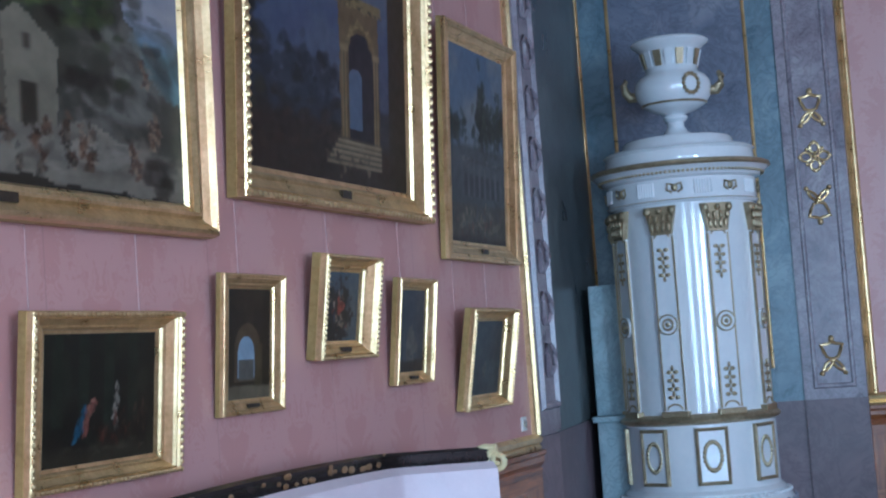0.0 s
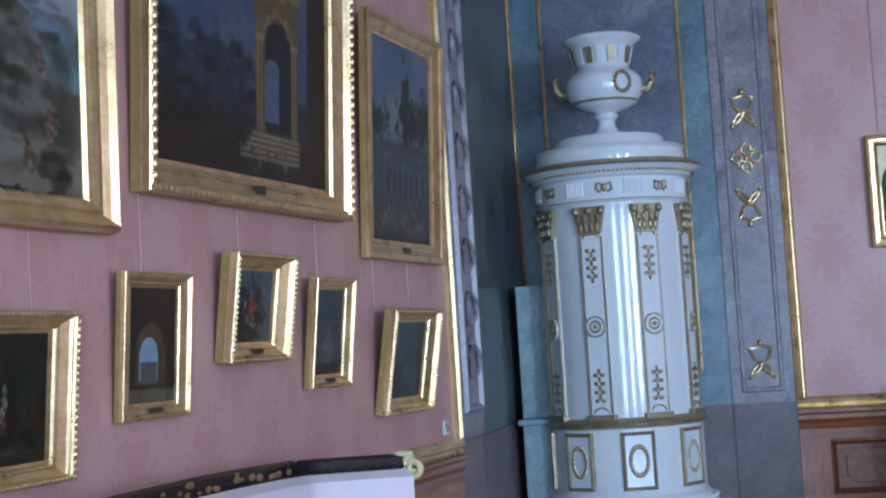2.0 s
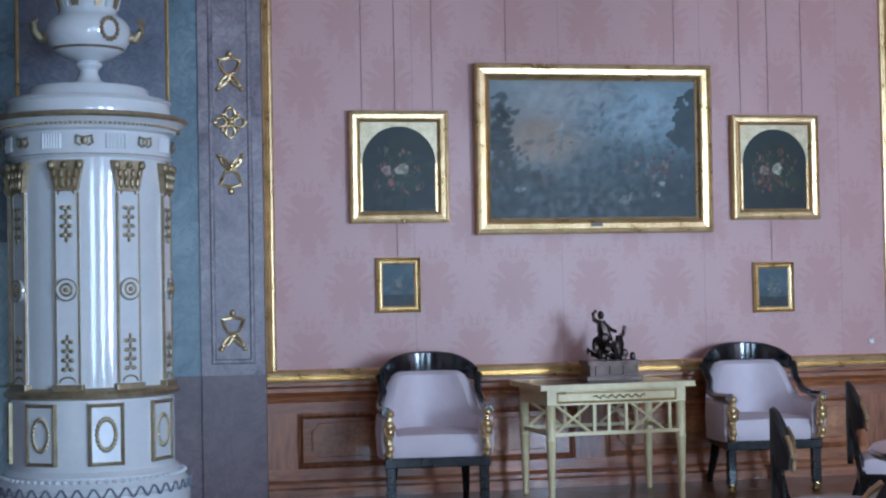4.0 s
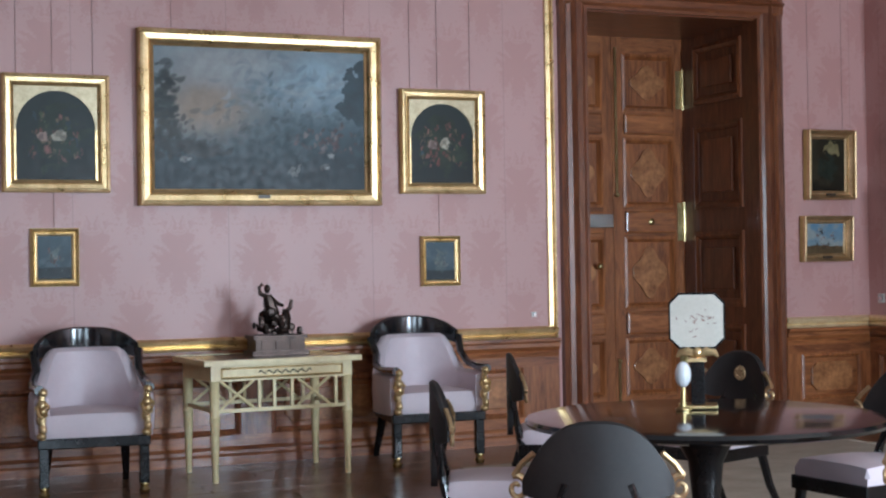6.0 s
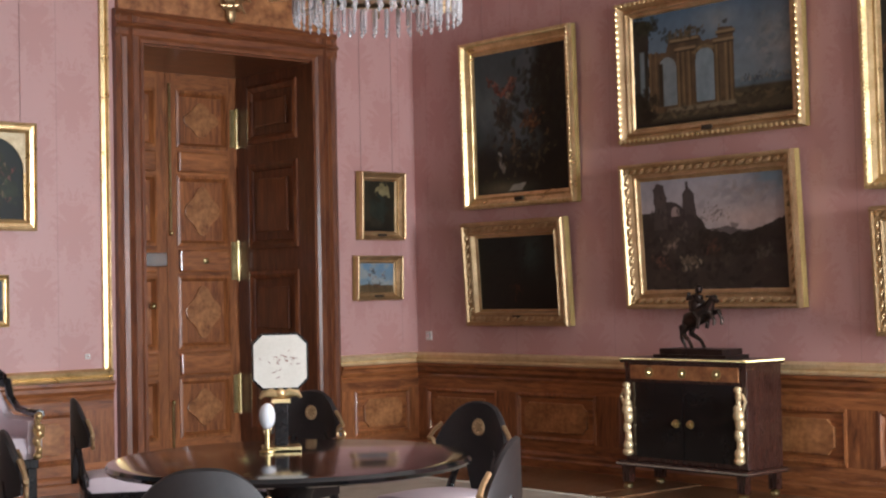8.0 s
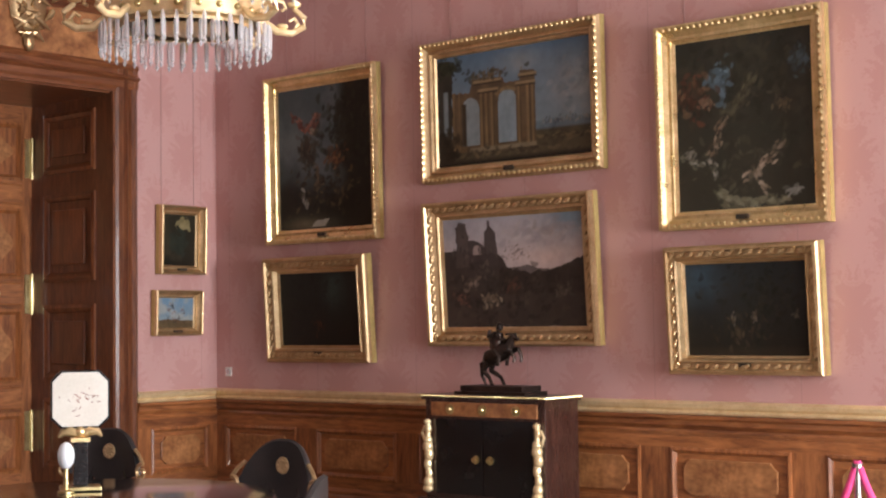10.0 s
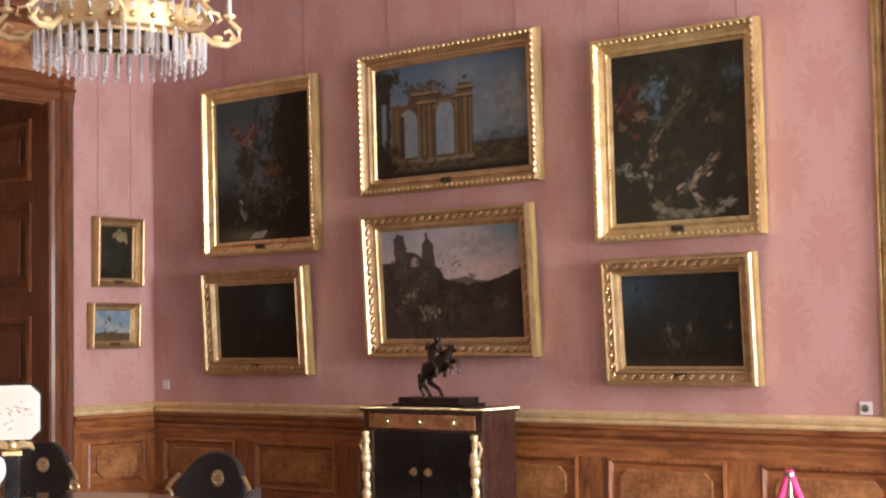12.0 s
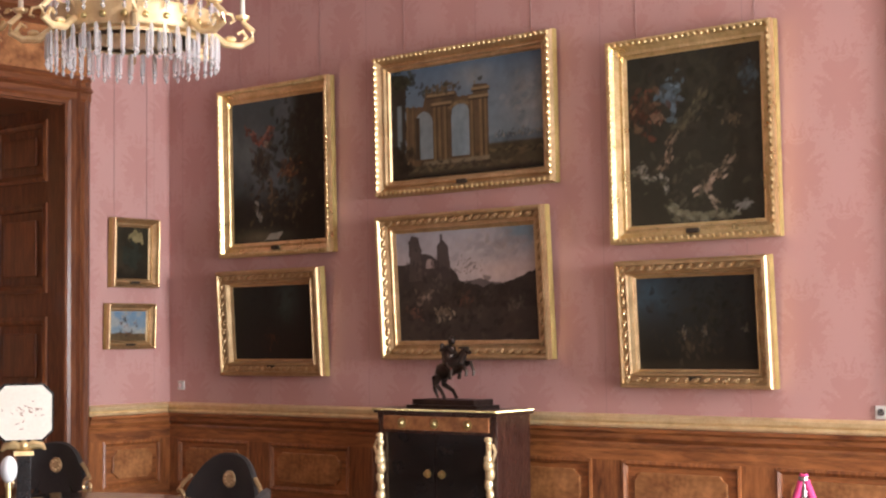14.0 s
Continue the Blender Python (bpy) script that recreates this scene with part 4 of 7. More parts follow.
def paint_dark_group(p):
    p.sky((0.018, 0.016, 0.012), (0.026, 0.025, 0.019), (0.035, 0.035, 0.024))
    for k in range(4):
        p.rect(0.08 + 0.22 * k, 0.17 + 0.22 * k, 0.3, 1, (0.030, 0.034, 0.023), var=0.4)
    p.lay(np.clip((0.16 - p.v) * 10, 0, 0.8), (0.05, 0.042, 0.028), 0.5)
    p.dabs(40, 0.45, 0.12, 0.2, 0.02, 0.02, [(0.10, 0.085, 0.055), (0.05, 0.04, 0.028)], 0, 0.2, 2, 3, 0.6)
    p.chain([(0.44, 0.44), (0.40, 0.42), (0.37, 0.32), (0.36, 0.22)], 40, 0.02, 0.02, [(0.26, 0.10, 0.075), (0.14, 0.05, 0.04), (0.34, 0.18, 0.13)], 3)
    p.chain([(0.35, 0.40), (0.32, 0.30), (0.29, 0.20)], 30, 0.018, 0.02, [(0.05, 0.13, 0.20), (0.03, 0.07, 0.11)], 4)
    p.chain([(0.63, 0.56), (0.64, 0.46), (0.62, 0.36), (0.64, 0.26)], 44, 0.016, 0.016, [(0.42, 0.37, 0.30), (0.22, 0.18, 0.14), (0.10, 0.08, 0.06)], 5)
    p.dabs(50, 0.62, 0.22, 0.07, 0.06, 0.02, [(0.10, 0.035, 0.022), (0.05, 0.03, 0.02), (0.03, 0.022, 0.016)], 1.4, 0.6, 6)
    p.dabs(30, 0.88, 0.36, 0.03, 0.08, 0.02, [(0.09, 0.05, 0.035), (0.04, 0.03, 0.02)], 1.5, 0.4, 7)


def paint_vault(p):
    p.sky((0.05, 0.035, 0.018), (0.035, 0.028, 0.018), (0.06, 0.045, 0.025))
    p.arch(0.45, 0.30, 0.16, 0.45, (0.12, 0.085, 0.045))
    p.arch(0.42, 0.19, 0.2, 0.42, (0.35, 0.43, 0.52))
    p.rect(0.25, 0.6, 0.18, 0.36, (0.14, 0.13, 0.11))
    p.rect(0.62, 0.8, 0.12, 0.5, (0.10, 0.075, 0.035))
    p.hill(0.14, 0.03, (0.17, 0.14, 0.09), 4)


def paint_small_group(p):
    p.sky((0.05, 0.055, 0.055), (0.10, 0.13, 0.16), (0.14, 0.16, 0.17))
    p.mass(0.4, 0.4, 0.4, 0.45, (0.025, 0.022, 0.016), 2)
    p.strokes(22, (0.25, 0.75, 0.15, 0.65), 0.075, FIG)
    p.mass(0.5, 0.5, 0.10, 0.12, (0.32, 0.08, 0.05), 6, 0.4)


def paint_nocturne(p):
    p.sky((0.07, 0.085, 0.095), (0.05, 0.065, 0.085), (0.09, 0.10, 0.11))
    p.mass(0.5, 0.32, 0.2, 0.24, (0.15, 0.14, 0.12), 3, 0.6)
    p.hill(0.16, 0.04, (0.05, 0.045, 0.035), 4)


def paint_grey(p):
    p.sky((0.05, 0.06, 0.065), (0.075, 0.095, 0.11), (0.10, 0.12, 0.13))
    p.mass(0.5, 0.35, 0.05, 0.15, (0.16, 0.15, 0.13), 3, 0.6)


def paint_flowers(p):
    p.sky((0.02, 0.025, 0.022), (0.035, 0.05, 0.045))
    p.mass(0.5, 0.45, 0.34, 0.3, (0.035, 0.05, 0.028), 2, 0.9)
    p.strokes(40, (0.18, 0.82, 0.25, 0.68), 0.055, [(0.35, 0.16, 0.13), (0.10, 0.13, 0.06), (0.06, 0.10, 0.12), (0.28, 0.20, 0.12), (0.3, 0.1, 0.08)])
    p.mass(0.54, 0.47, 0.075, 0.065, (0.62, 0.56, 0.44), 4, 0.3)
    p.mass(0.34, 0.47, 0.08, 0.06, (0.45, 0.32, 0.27), 5, 0.4)


def paint_storm(p):
    # bright sky, with window glare on the varnish painted in, bluest at upper right
    p.sky((0.10, 0.15, 0.18), (0.30, 0.37, 0.41))
    p.glow(0.25, 0.58, 0.20, 0.22, (0.42, 0.33, 0.25), 1.3, 3)
    p.glow(0.36, 0.90, 0.30, 0.16, (0.52, 0.54, 0.54), 1.1, 4)
    p.glow(0.76, 0.78, 0.22, 0.20, (0.42, 0.54, 0.62), 1.1, 6)
    p.dabs(120, 0.62, 0.72, 0.16, 0.12, 0.022, [(0.45, 0.50, 0.52), (0.22, 0.31, 0.36), (0.36, 0.42, 0.45)], 0.25, 0.5, 2, 3.0, 0.4)
    p.lay(np.clip((0.62 - 0.45 * np.clip(0.6 - p.u, 0, 1) - p.v + 0.14 * (p.n(5, 8) - 0.5)) * 3.2, 0, 0.9), (0.030, 0.055, 0.068), 0.5, 7)
    p.lay(np.clip((0.30 - p.v + 0.08 * (p.n(5, 9) - 0.5)) * 5, 0, 0.8), (0.012, 0.020, 0.026), 0.5, 8)
    p.dabs(200, 0.66, 0.42, 0.2, 0.12, 0.018, [(0.02, 0.035, 0.042), (0.06, 0.10, 0.12), (0.11, 0.16, 0.18)], 0.5, 0.6, 3, 2.2, 0.4)
    p.dabs(110, 0.05, 0.60, 0.03, 0.14, 0.022, [(0.025, 0.035, 0.035), (0.045, 0.055, 0.05)], 0.5, 0.8, 4, 2)
    p.dabs(60, 0.08, 0.42, 0.05, 0.08, 0.022, [(0.03, 0.035, 0.03), (0.06, 0.055, 0.04)], 0.6, 0.9, 9, 1.6)
    p.dabs(90, 0.17, 0.29, 0.10, 0.03, 0.024, [(0.025, 0.026, 0.025), (0.05, 0.045, 0.038)], 0.2, 0.6, 5, 2)
    p.poly([(1.02, 0.4), (0.86, 0.60), (0.93, 0.80), (1.02, 1.0)], (0.05, 0.08, 0.095), 0.5, 10, 0.14)
    p.dabs(60, 0.82, 0.36, 0.08, 0.05, 0.014, [(0.20, 0.10, 0.10), (0.10, 0.06, 0.06), (0.28, 0.22, 0.20)], 1.0, 0.8, 6, 1.8)
    for x, y in ((0.645, 0.13), (0.66, 0.15), (0.84, 0.25), (0.80, 0.18), (0.13, 0.22)):
        p.dabs(7, x, y, 0.01, 0.012, 0.012, [(0.42, 0.42, 0.40), (0.20, 0.2, 0.19)], 0.5, 0.7, int(x * 700), 2)


def paint_bouquet_blue(p):
    p.sky((0.06, 0.09, 0.11), (0.11, 0.16, 0.19), (0.15, 0.2, 0.23))
    p.hill(0.28, 0.03, (0.03, 0.04, 0.045), 3)
    p.mass(0.5, 0.5, 0.22, 0.26, (0.16, 0.2, 0.2), 4, 0.8)
    p.strokes(10, (0.3, 0.7, 0.35, 0.65), 0.08, [(0.4, 0.38, 0.35), (0.2, 0.1, 0.1), (0.1, 0.14, 0.17)])


def paint_dark_still(p):
    p.sky((0.02, 0.016, 0.01), (0.035, 0.03, 0.018), (0.06, 0.05, 0.03))
    p.mass(0.62, 0.78, 0.22, 0.14, (0.30, 0.25, 0.13), 3, 0.7)
    p.mass(0.5, 0.45, 0.28, 0.26, (0.03, 0.04, 0.03), 5)


def paint_bright_small(p):
    p.sky((0.30, 0.36, 0.38), (0.20, 0.33, 0.46), (0.42, 0.44, 0.42))
    p.hill(0.28, 0.05, (0.16, 0.11, 0.06), 3)
    p.strokes(26, (0.25, 0.75, 0.15, 0.8), 0.085, [(0.35, 0.1, 0.07), (0.5, 0.42, 0.34), (0.08, 0.06, 0.04), (0.14, 0.08, 0.05)])


def paint_tall_dark(p):
    p.sky((0.05, 0.06, 0.055), (0.09, 0.115, 0.12), (0.13, 0.15, 0.155))
    p.glow(0.2, 0.62, 0.25, 0.2, (0.16, 0.185, 0.18), 0.7, 3)
    p.lay(np.clip((p.u - 0.58 + 0.25 * (p.n(4, 2) - 0.5)) * 6, 0, 0.95), (0.020, 0.018, 0.012), 0.6)
    p.dabs(220, 0.72, 0.66, 0.13, 0.16, 0.02, [(0.018, 0.017, 0.010), (0.035, 0.036, 0.022), (0.05, 0.045, 0.028)], 0.8, 0.9, 3, 1.8)
    p.lay(np.clip((0.42 - p.v + 0.2 * (p.n(5, 4) - 0.5)) * 5, 0, 0.92), (0.022, 0.019, 0.012), 0.6)
    p.chain([(0.16, 0.80), (0.30, 0.69), (0.42, 0.76)], 46, 0.018, 0.014, [(0.26, 0.08, 0.05), (0.15, 0.045, 0.03), (0.34, 0.14, 0.09)], 4)
    p.dabs(16, 0.43, 0.79, 0.02, 0.015, 0.013, [(0.36, 0.18, 0.12), (0.20, 0.09, 0.06)], 0.8, 0.8, 5, 1.5)
    p.dabs(14, 0.40, 0.68, 0.02, 0.012, 0.014, [(0.38, 0.31, 0.23), (0.2, 0.15, 0.1)], 0.2, 0.5, 6, 2)
    p.dabs(90, 0.32, 0.55, 0.06, 0.07, 0.018, [(0.03, 0.027, 0.02), (0.06, 0.05, 0.035), (0.10, 0.07, 0.045)], 1.5, 0.6, 7, 2.2)
    p.dabs(50, 0.62, 0.50, 0.06, 0.035, 0.014, [(0.17, 0.07, 0.03), (0.10, 0.05, 0.025), (0.24, 0.13, 0.06)], 0.8, 0.9, 8, 1.8)
    p.chain([(0.40, 0.44), (0.44, 0.34), (0.40, 0.28)], 40, 0.014, 0.013, [(0.22, 0.15, 0.09), (0.11, 0.08, 0.05)], 9)
    p.chain([(0.26, 0.29), (0.27, 0.22), (0.31, 0.16)], 22, 0.008, 0.012, [(0.46, 0.43, 0.37), (0.28, 0.25, 0.2)], 10)
    p.dabs(120, 0.5, 0.24, 0.2, 0.09, 0.014, [(0.02, 0.017, 0.01), (0.06, 0.045, 0.025), (0.13, 0.09, 0.05)], 0.9, 0.9, 11, 2)
    p.glow(0.3, 0.04, 0.25, 0.05, (0.17, 0.145, 0.09), 0.9, 6)
    p.poly([(0.35, 0.015), (0.40, 0.06), (0.55, 0.07), (0.50, 0.02)], (0.42, 0.39, 0.32), 0.2, 7)


def paint_black(p):
    p.sky((0.018, 0.014, 0.01), (0.026, 0.027, 0.023))
    p.glow(0.68, 0.80, 0.12, 0.25, (0.075, 0.10, 0.09), 0.8, 3)
    p.dabs(90, 0.3, 0.6, 0.2, 0.25, 0.03, [(0.014, 0.012, 0.008), (0.03, 0.026, 0.018)], 1.2, 0.8, 2, 2, 0.5)
    p.dabs(26, 0.48, 0.25, 0.04, 0.07, 0.02, [(0.15, 0.05, 0.02), (0.07, 0.03, 0.015)], 1.4, 0.6, 4, 2, 0.6)


def paint_ruin(p):
    p.sky((0.27, 0.30, 0.30), (0.12, 0.19, 0.26))
    p.glow(0.95, 0.62, 0.20, 0.22, (0.33, 0.34, 0.33), 0.9, 3)
    p.glow(0.55, 0.86, 0.12, 0.10, (0.30, 0.31, 0.30), 0.8, 5)
    p.dabs(90, 0.88, 0.6, 0.07, 0.13, 0.03, [(0.36, 0.36, 0.35), (0.20, 0.25, 0.28)], 0.3, 0.6, 4, 1.8, 0.35)
    p.hill(0.33, 0.03, (0.15, 0.19, 0.21), 2, 9)
    p.dabs(50, 0.85, 0.31, 0.09, 0.015, 0.012, [(0.28, 0.27, 0.24), (0.12, 0.14, 0.15)], 1.5, 0.4, 5, 1.8)
    p.lay(np.clip((0.26 - p.v) * 40, 0, 1), (0.10, 0.08, 0.045), 0.4)
    p.poly([(0.10, 0.12), (0.10, 0.66), (0.22, 0.64), (0.24, 0.76), (0.44, 0.75), (0.47, 0.69), (0.56, 0.70), (0.56, 0.78), (0.66, 0.78), (0.65, 0.12)], (0.13, 0.082, 0.04), 0.45, 6, 0.03)
    p.arch(0.23, 0.058, 0.17, 0.50, (0.25, 0.285, 0.29))
    p.arch(0.475, 0.058, 0.17, 0.54, (0.25, 0.30, 0.32))
    p.rect(0.17, 0.20, 0.17, 0.55, (0.06, 0.04, 0.02))
    for cu, w in ((0.11, 0.018), (0.15, 0.014), (0.295, 0.026), (0.33, 0.022), (0.365, 0.026), (0.545, 0.022), (0.60, 0.030), (0.635, 0.020)):
        p.rect(cu, cu + w, 0.14, 0.66, (0.24, 0.165, 0.085))
        p.rect(cu + w * 0.6, cu + w, 0.14, 0.66, (0.075, 0.045, 0.022))
    for u0, u1, vv in ((0.25, 0.44, 0.72), (0.55, 0.67, 0.73), (0.28, 0.42, 0.64), (0.53, 0.66, 0.66)):
        p.rect(u0, u1, vv, vv + 0.025, (0.30, 0.215, 0.12))
        p.rect(u0, u1, vv - 0.015, vv, (0.06, 0.04, 0.02))
    p.chain([(0.41, 0.60), (0.44, 0.63), (0.48, 0.65), (0.53, 0.62)], 30, 0.005, 0.012, [(0.30, 0.21, 0.11)], 7)
    p.dabs(70, 0.34, 0.79, 0.07, 0.02, 0.018, [(0.05, 0.05, 0.025), (0.12, 0.085, 0.04), (0.20, 0.14, 0.07)], 0.7, 0.9, 8, 1.6)
    p.poly([(0.0, 0.0), (0.0, 0.97), (0.10, 0.95), (0.10, 0.0)], (0.045, 0.035, 0.022), 0.4, 8, 0.04)
    p.rect(0.045, 0.075, 0.28, 0.68, (0.22, 0.26, 0.27))
    p.dabs(90, 0.08, 0.90, 0.05, 0.04, 0.022, [(0.025, 0.03, 0.015), (0.05, 0.055, 0.03)], 0.6, 0.9, 9, 1.6)
    p.rect(0.22, 0.66, 0.11, 0.15, (0.22, 0.175, 0.11))
    p.dabs(90, 0.5, 0.09, 0.24, 0.025, 0.016, [(0.05, 0.035, 0.02), (0.17, 0.13, 0.075), (0.09, 0.065, 0.035)], 0.1, 0.4, 10, 2.6)
    p.dabs(30, 0.82, 0.18, 0.08, 0.02, 0.014, [(0.19, 0.15, 0.08), (0.07, 0.055, 0.03)], 0.1, 0.3, 13, 3)
    p.lay(np.clip((0.06 - p.v) * 25, 0, 0.9), (0.022, 0.016, 0.010), 0.4)
    p.dabs(70, 0.06, 0.16, 0.05, 0.08, 0.03, [(0.022, 0.016, 0.010), (0.04, 0.03, 0.018)], 0.8, 0.9, 11, 1.8)


def paint_castle(p):
    p.sky((0.60, 0.44, 0.38), (0.48, 0.45, 0.47))
    p.glow(0.75, 0.62, 0.3, 0.10, (0.68, 0.52, 0.46), 0.8, 3)
    p.glow(0.93, 0.95, 0.16, 0.13, (0.25, 0.33, 0.39), 0.95, 4)
    p.glow(0.10, 0.92, 0.12, 0.10, (0.30, 0.29, 0.31), 0.6, 5)
    p.dabs(70, 0.75, 0.84, 0.14, 0.06, 0.03, [(0.55, 0.48, 0.45), (0.40, 0.36, 0.37), (0.50, 0.42, 0.38)], 0.4, 0.5, 2, 2.2, 0.35)
    p.poly([(0.4, 0.52), (0.6, 0.55), (0.75, 0.51), (1.02, 0.55), (1.02, 0.3), (0.4, 0.3)], (0.17, 0.135, 0.125), 0.25, 2, 0.03)
    p.poly([(-0.02, 0.70), (0.12, 0.70), (0.40, 0.66), (0.50, 0.52), (0.62, 0.48), (0.85, 0.52), (0.95, 0.60), (1.02, 0.60), (1.02, 0), (-0.02, 0)], (0.05, 0.036, 0.028), 0.5, 3, 0.06)
    p.poly([(0.09, 0.55), (0.10, 0.92), (0.13, 0.97), (0.18, 0.95), (0.205, 0.55)], (0.10, 0.075, 0.066), 0.3, 4, 0.03)
    p.poly([(0.31, 0.55), (0.305, 0.86), (0.35, 0.92), (0.395, 0.86), (0.40, 0.55)], (0.085, 0.064, 0.058), 0.3, 4, 0.02)
    p.rect(0.335, 0.352, 0.9, 0.965, (0.07, 0.05, 0.045))
    p.poly([(0.19, 0.6), (0.19, 0.80), (0.25, 0.79), (0.32, 0.72), (0.32, 0.6)], (0.075, 0.055, 0.05), 0.3, 5, 0.02)
    p.arch(0.252, 0.03, 0.66, 0.70, (0.40, 0.31, 0.28))
    p.dabs(40, 0.2, 0.68, 0.1, 0.06, 0.014, [(0.14, 0.11, 0.095), (0.05, 0.038, 0.032)], 1.5, 0.4, 4, 2, 0.6)
    p.dabs(40, 0.53, 0.66, 0.05, 0.05, 0.006, [(0.10, 0.07, 0.05), (0.2, 0.14, 0.11)], 0.8, 0.7, 5, 3.5, 0.6)
    p.dabs(260, 0.4, 0.28, 0.28, 0.13, 0.022, [(0.03, 0.022, 0.016), (0.07, 0.05, 0.038), (0.10, 0.075, 0.055), (0.025, 0.02, 0.016)], 0.5, 0.8, 6, 2, 0.6)
    for x, y, n, cols in ((0.20, 0.40, 16, [(0.34, 0.26, 0.20), (0.20, 0.15, 0.12)]), (0.34, 0.25, 40, [(0.40, 0.32, 0.23), (0.22, 0.16, 0.11), (0.10, 0.07, 0.05)]), (0.12, 0.27, 24, [(0.22, 0.11, 0.08), (0.12, 0.07, 0.05)]), (0.30, 0.52, 20, [(0.13, 0.10, 0.085)]), (0.50, 0.36, 30, [(0.16, 0.07, 0.045), (0.09, 0.06, 0.04)]), (0.85, 0.32, 40, [(0.15, 0.12, 0.10), (0.09, 0.07, 0.055)])):
        p.dabs(n, x, y, 0.035, 0.035, 0.016, cols, 1.0, 0.8, int(x * 500), 2)


def paint_glade(p):
    p.sky((0.055, 0.050, 0.034), (0.042, 0.042, 0.032), (0.065, 0.058, 0.042))
    p.dabs(320, 0.5, 0.75, 0.28, 0.16, 0.02, [(0.03, 0.03, 0.02), (0.06, 0.058, 0.04), (0.045, 0.04, 0.026), (0.08, 0.07, 0.045)], 0.8, 0.9, 2, 2.0, 0.6)
    p.dabs(60, 0.33, 0.75, 0.045, 0.06, 0.016, [(0.17, 0.23, 0.27), (0.11, 0.15, 0.17)], 0.9, 0.9, 3, 1.8)
    p.dabs(34, 0.92, 0.82, 0.04, 0.05, 0.014, [(0.11, 0.15, 0.17), (0.07, 0.09, 0.10)], 0.9, 0.9, 4, 1.8)
    p.dabs(90, 0.13, 0.68, 0.07, 0.07, 0.018, [(0.15, 0.06, 0.035), (0.08, 0.04, 0.025), (0.20, 0.12, 0.07), (0.04, 0.035, 0.025)], 1.2, 0.8, 5, 1.8)
    p.dabs(24, 0.24, 0.63, 0.03, 0.03, 0.012, [(0.27, 0.18, 0.12), (0.16, 0.08, 0.05)], 1.3, 0.8, 6, 1.8)
    p.chain([(0.58, 0.76), (0.52, 0.68), (0.46, 0.60), (0.38, 0.55)], 60, 0.02, 0.012, [(0.15, 0.13, 0.08), (0.10, 0.085, 0.05), (0.18, 0.155, 0.10)], 7, alpha=0.4)
    p.chain([(0.36, 0.53), (0.31, 0.46), (0.30, 0.38), (0.27, 0.33)], 44, 0.016, 0.010, [(0.33, 0.25, 0.18), (0.22, 0.15, 0.10), (0.12, 0.09, 0.06)], 8)
    p.chain([(0.04, 0.32), (0.12, 0.35), (0.10, 0.28), (0.26, 0.28), (0.30, 0.20)], 60, 0.014, 0.009, [(0.34, 0.32, 0.27), (0.16, 0.15, 0.11), (0.22, 0.20, 0.15)], 9)
    p.chain([(0.78, 0.36), (0.70, 0.30), (0.62, 0.24), (0.50, 0.17)], 60, 0.014, 0.010, [(0.42, 0.33, 0.25), (0.28, 0.21, 0.15), (0.15, 0.11, 0.075)], 10)
    p.chain([(0.58, 0.22), (0.60, 0.15), (0.67, 0.11)], 30, 0.012, 0.010, [(0.46, 0.37, 0.28), (0.26, 0.2, 0.14)], 11)
    p.dabs(30, 0.80, 0.57, 0.03, 0.025, 0.010, [(0.19, 0.14, 0.09), (0.10, 0.08, 0.055)], 0.8, 0.9, 12, 2)
    p.chain([(0.30, 0.10), (0.38, 0.06), (0.55, 0.03), (0.80, 0.04)], 110, 0.018, 0.013, [(0.22, 0.20, 0.13), (0.14, 0.125, 0.08), (0.29, 0.27, 0.19)], 13)
    p.dabs(120, 0.45, 0.25, 0.22, 0.10, 0.014, [(0.05, 0.045, 0.03), (0.10, 0.09, 0.06), (0.15, 0.13, 0.09)], 0.6, 0.8, 14, 2.2, 0.45)
    p.dabs(26, 0.84, 0.085, 0.03, 0.012, 0.010, [(0.42, 0.41, 0.37), (0.24, 0.23, 0.20)], 0.5, 0.6, 15, 2.2)


def paint_gathering(p):
    p.sky((0.025, 0.02, 0.014), (0.035, 0.04, 0.04))
    p.glow(0.08, 0.85, 0.2, 0.25, (0.06, 0.10, 0.13), 0.9, 3)
    p.dabs(200, 0.6, 0.6, 0.22, 0.2, 0.025, [(0.018, 0.017, 0.011), (0.035, 0.03, 0.02), (0.045, 0.04, 0.028)], 0.8, 0.9, 2, 2, 0.6)
    for x, y in ((0.39, 0.40), (0.56, 0.42), (0.90, 0.44)):
        p.dabs(14, x, y, 0.012, 0.03, 0.014, [(0.26, 0.22, 0.17), (0.14, 0.11, 0.08)], 1.5, 0.5, int(x * 400), 2, 0.6)
    p.dabs(70, 0.48, 0.28, 0.10, 0.09, 0.02, [(0.12, 0.085, 0.05), (0.07, 0.05, 0.03), (0.04, 0.03, 0.02)], 1.5, 0.5, 5, 2.2, 0.55)
    p.lay(np.clip((0.12 - p.v) * 8, 0, 0.6), (0.06, 0.045, 0.028))


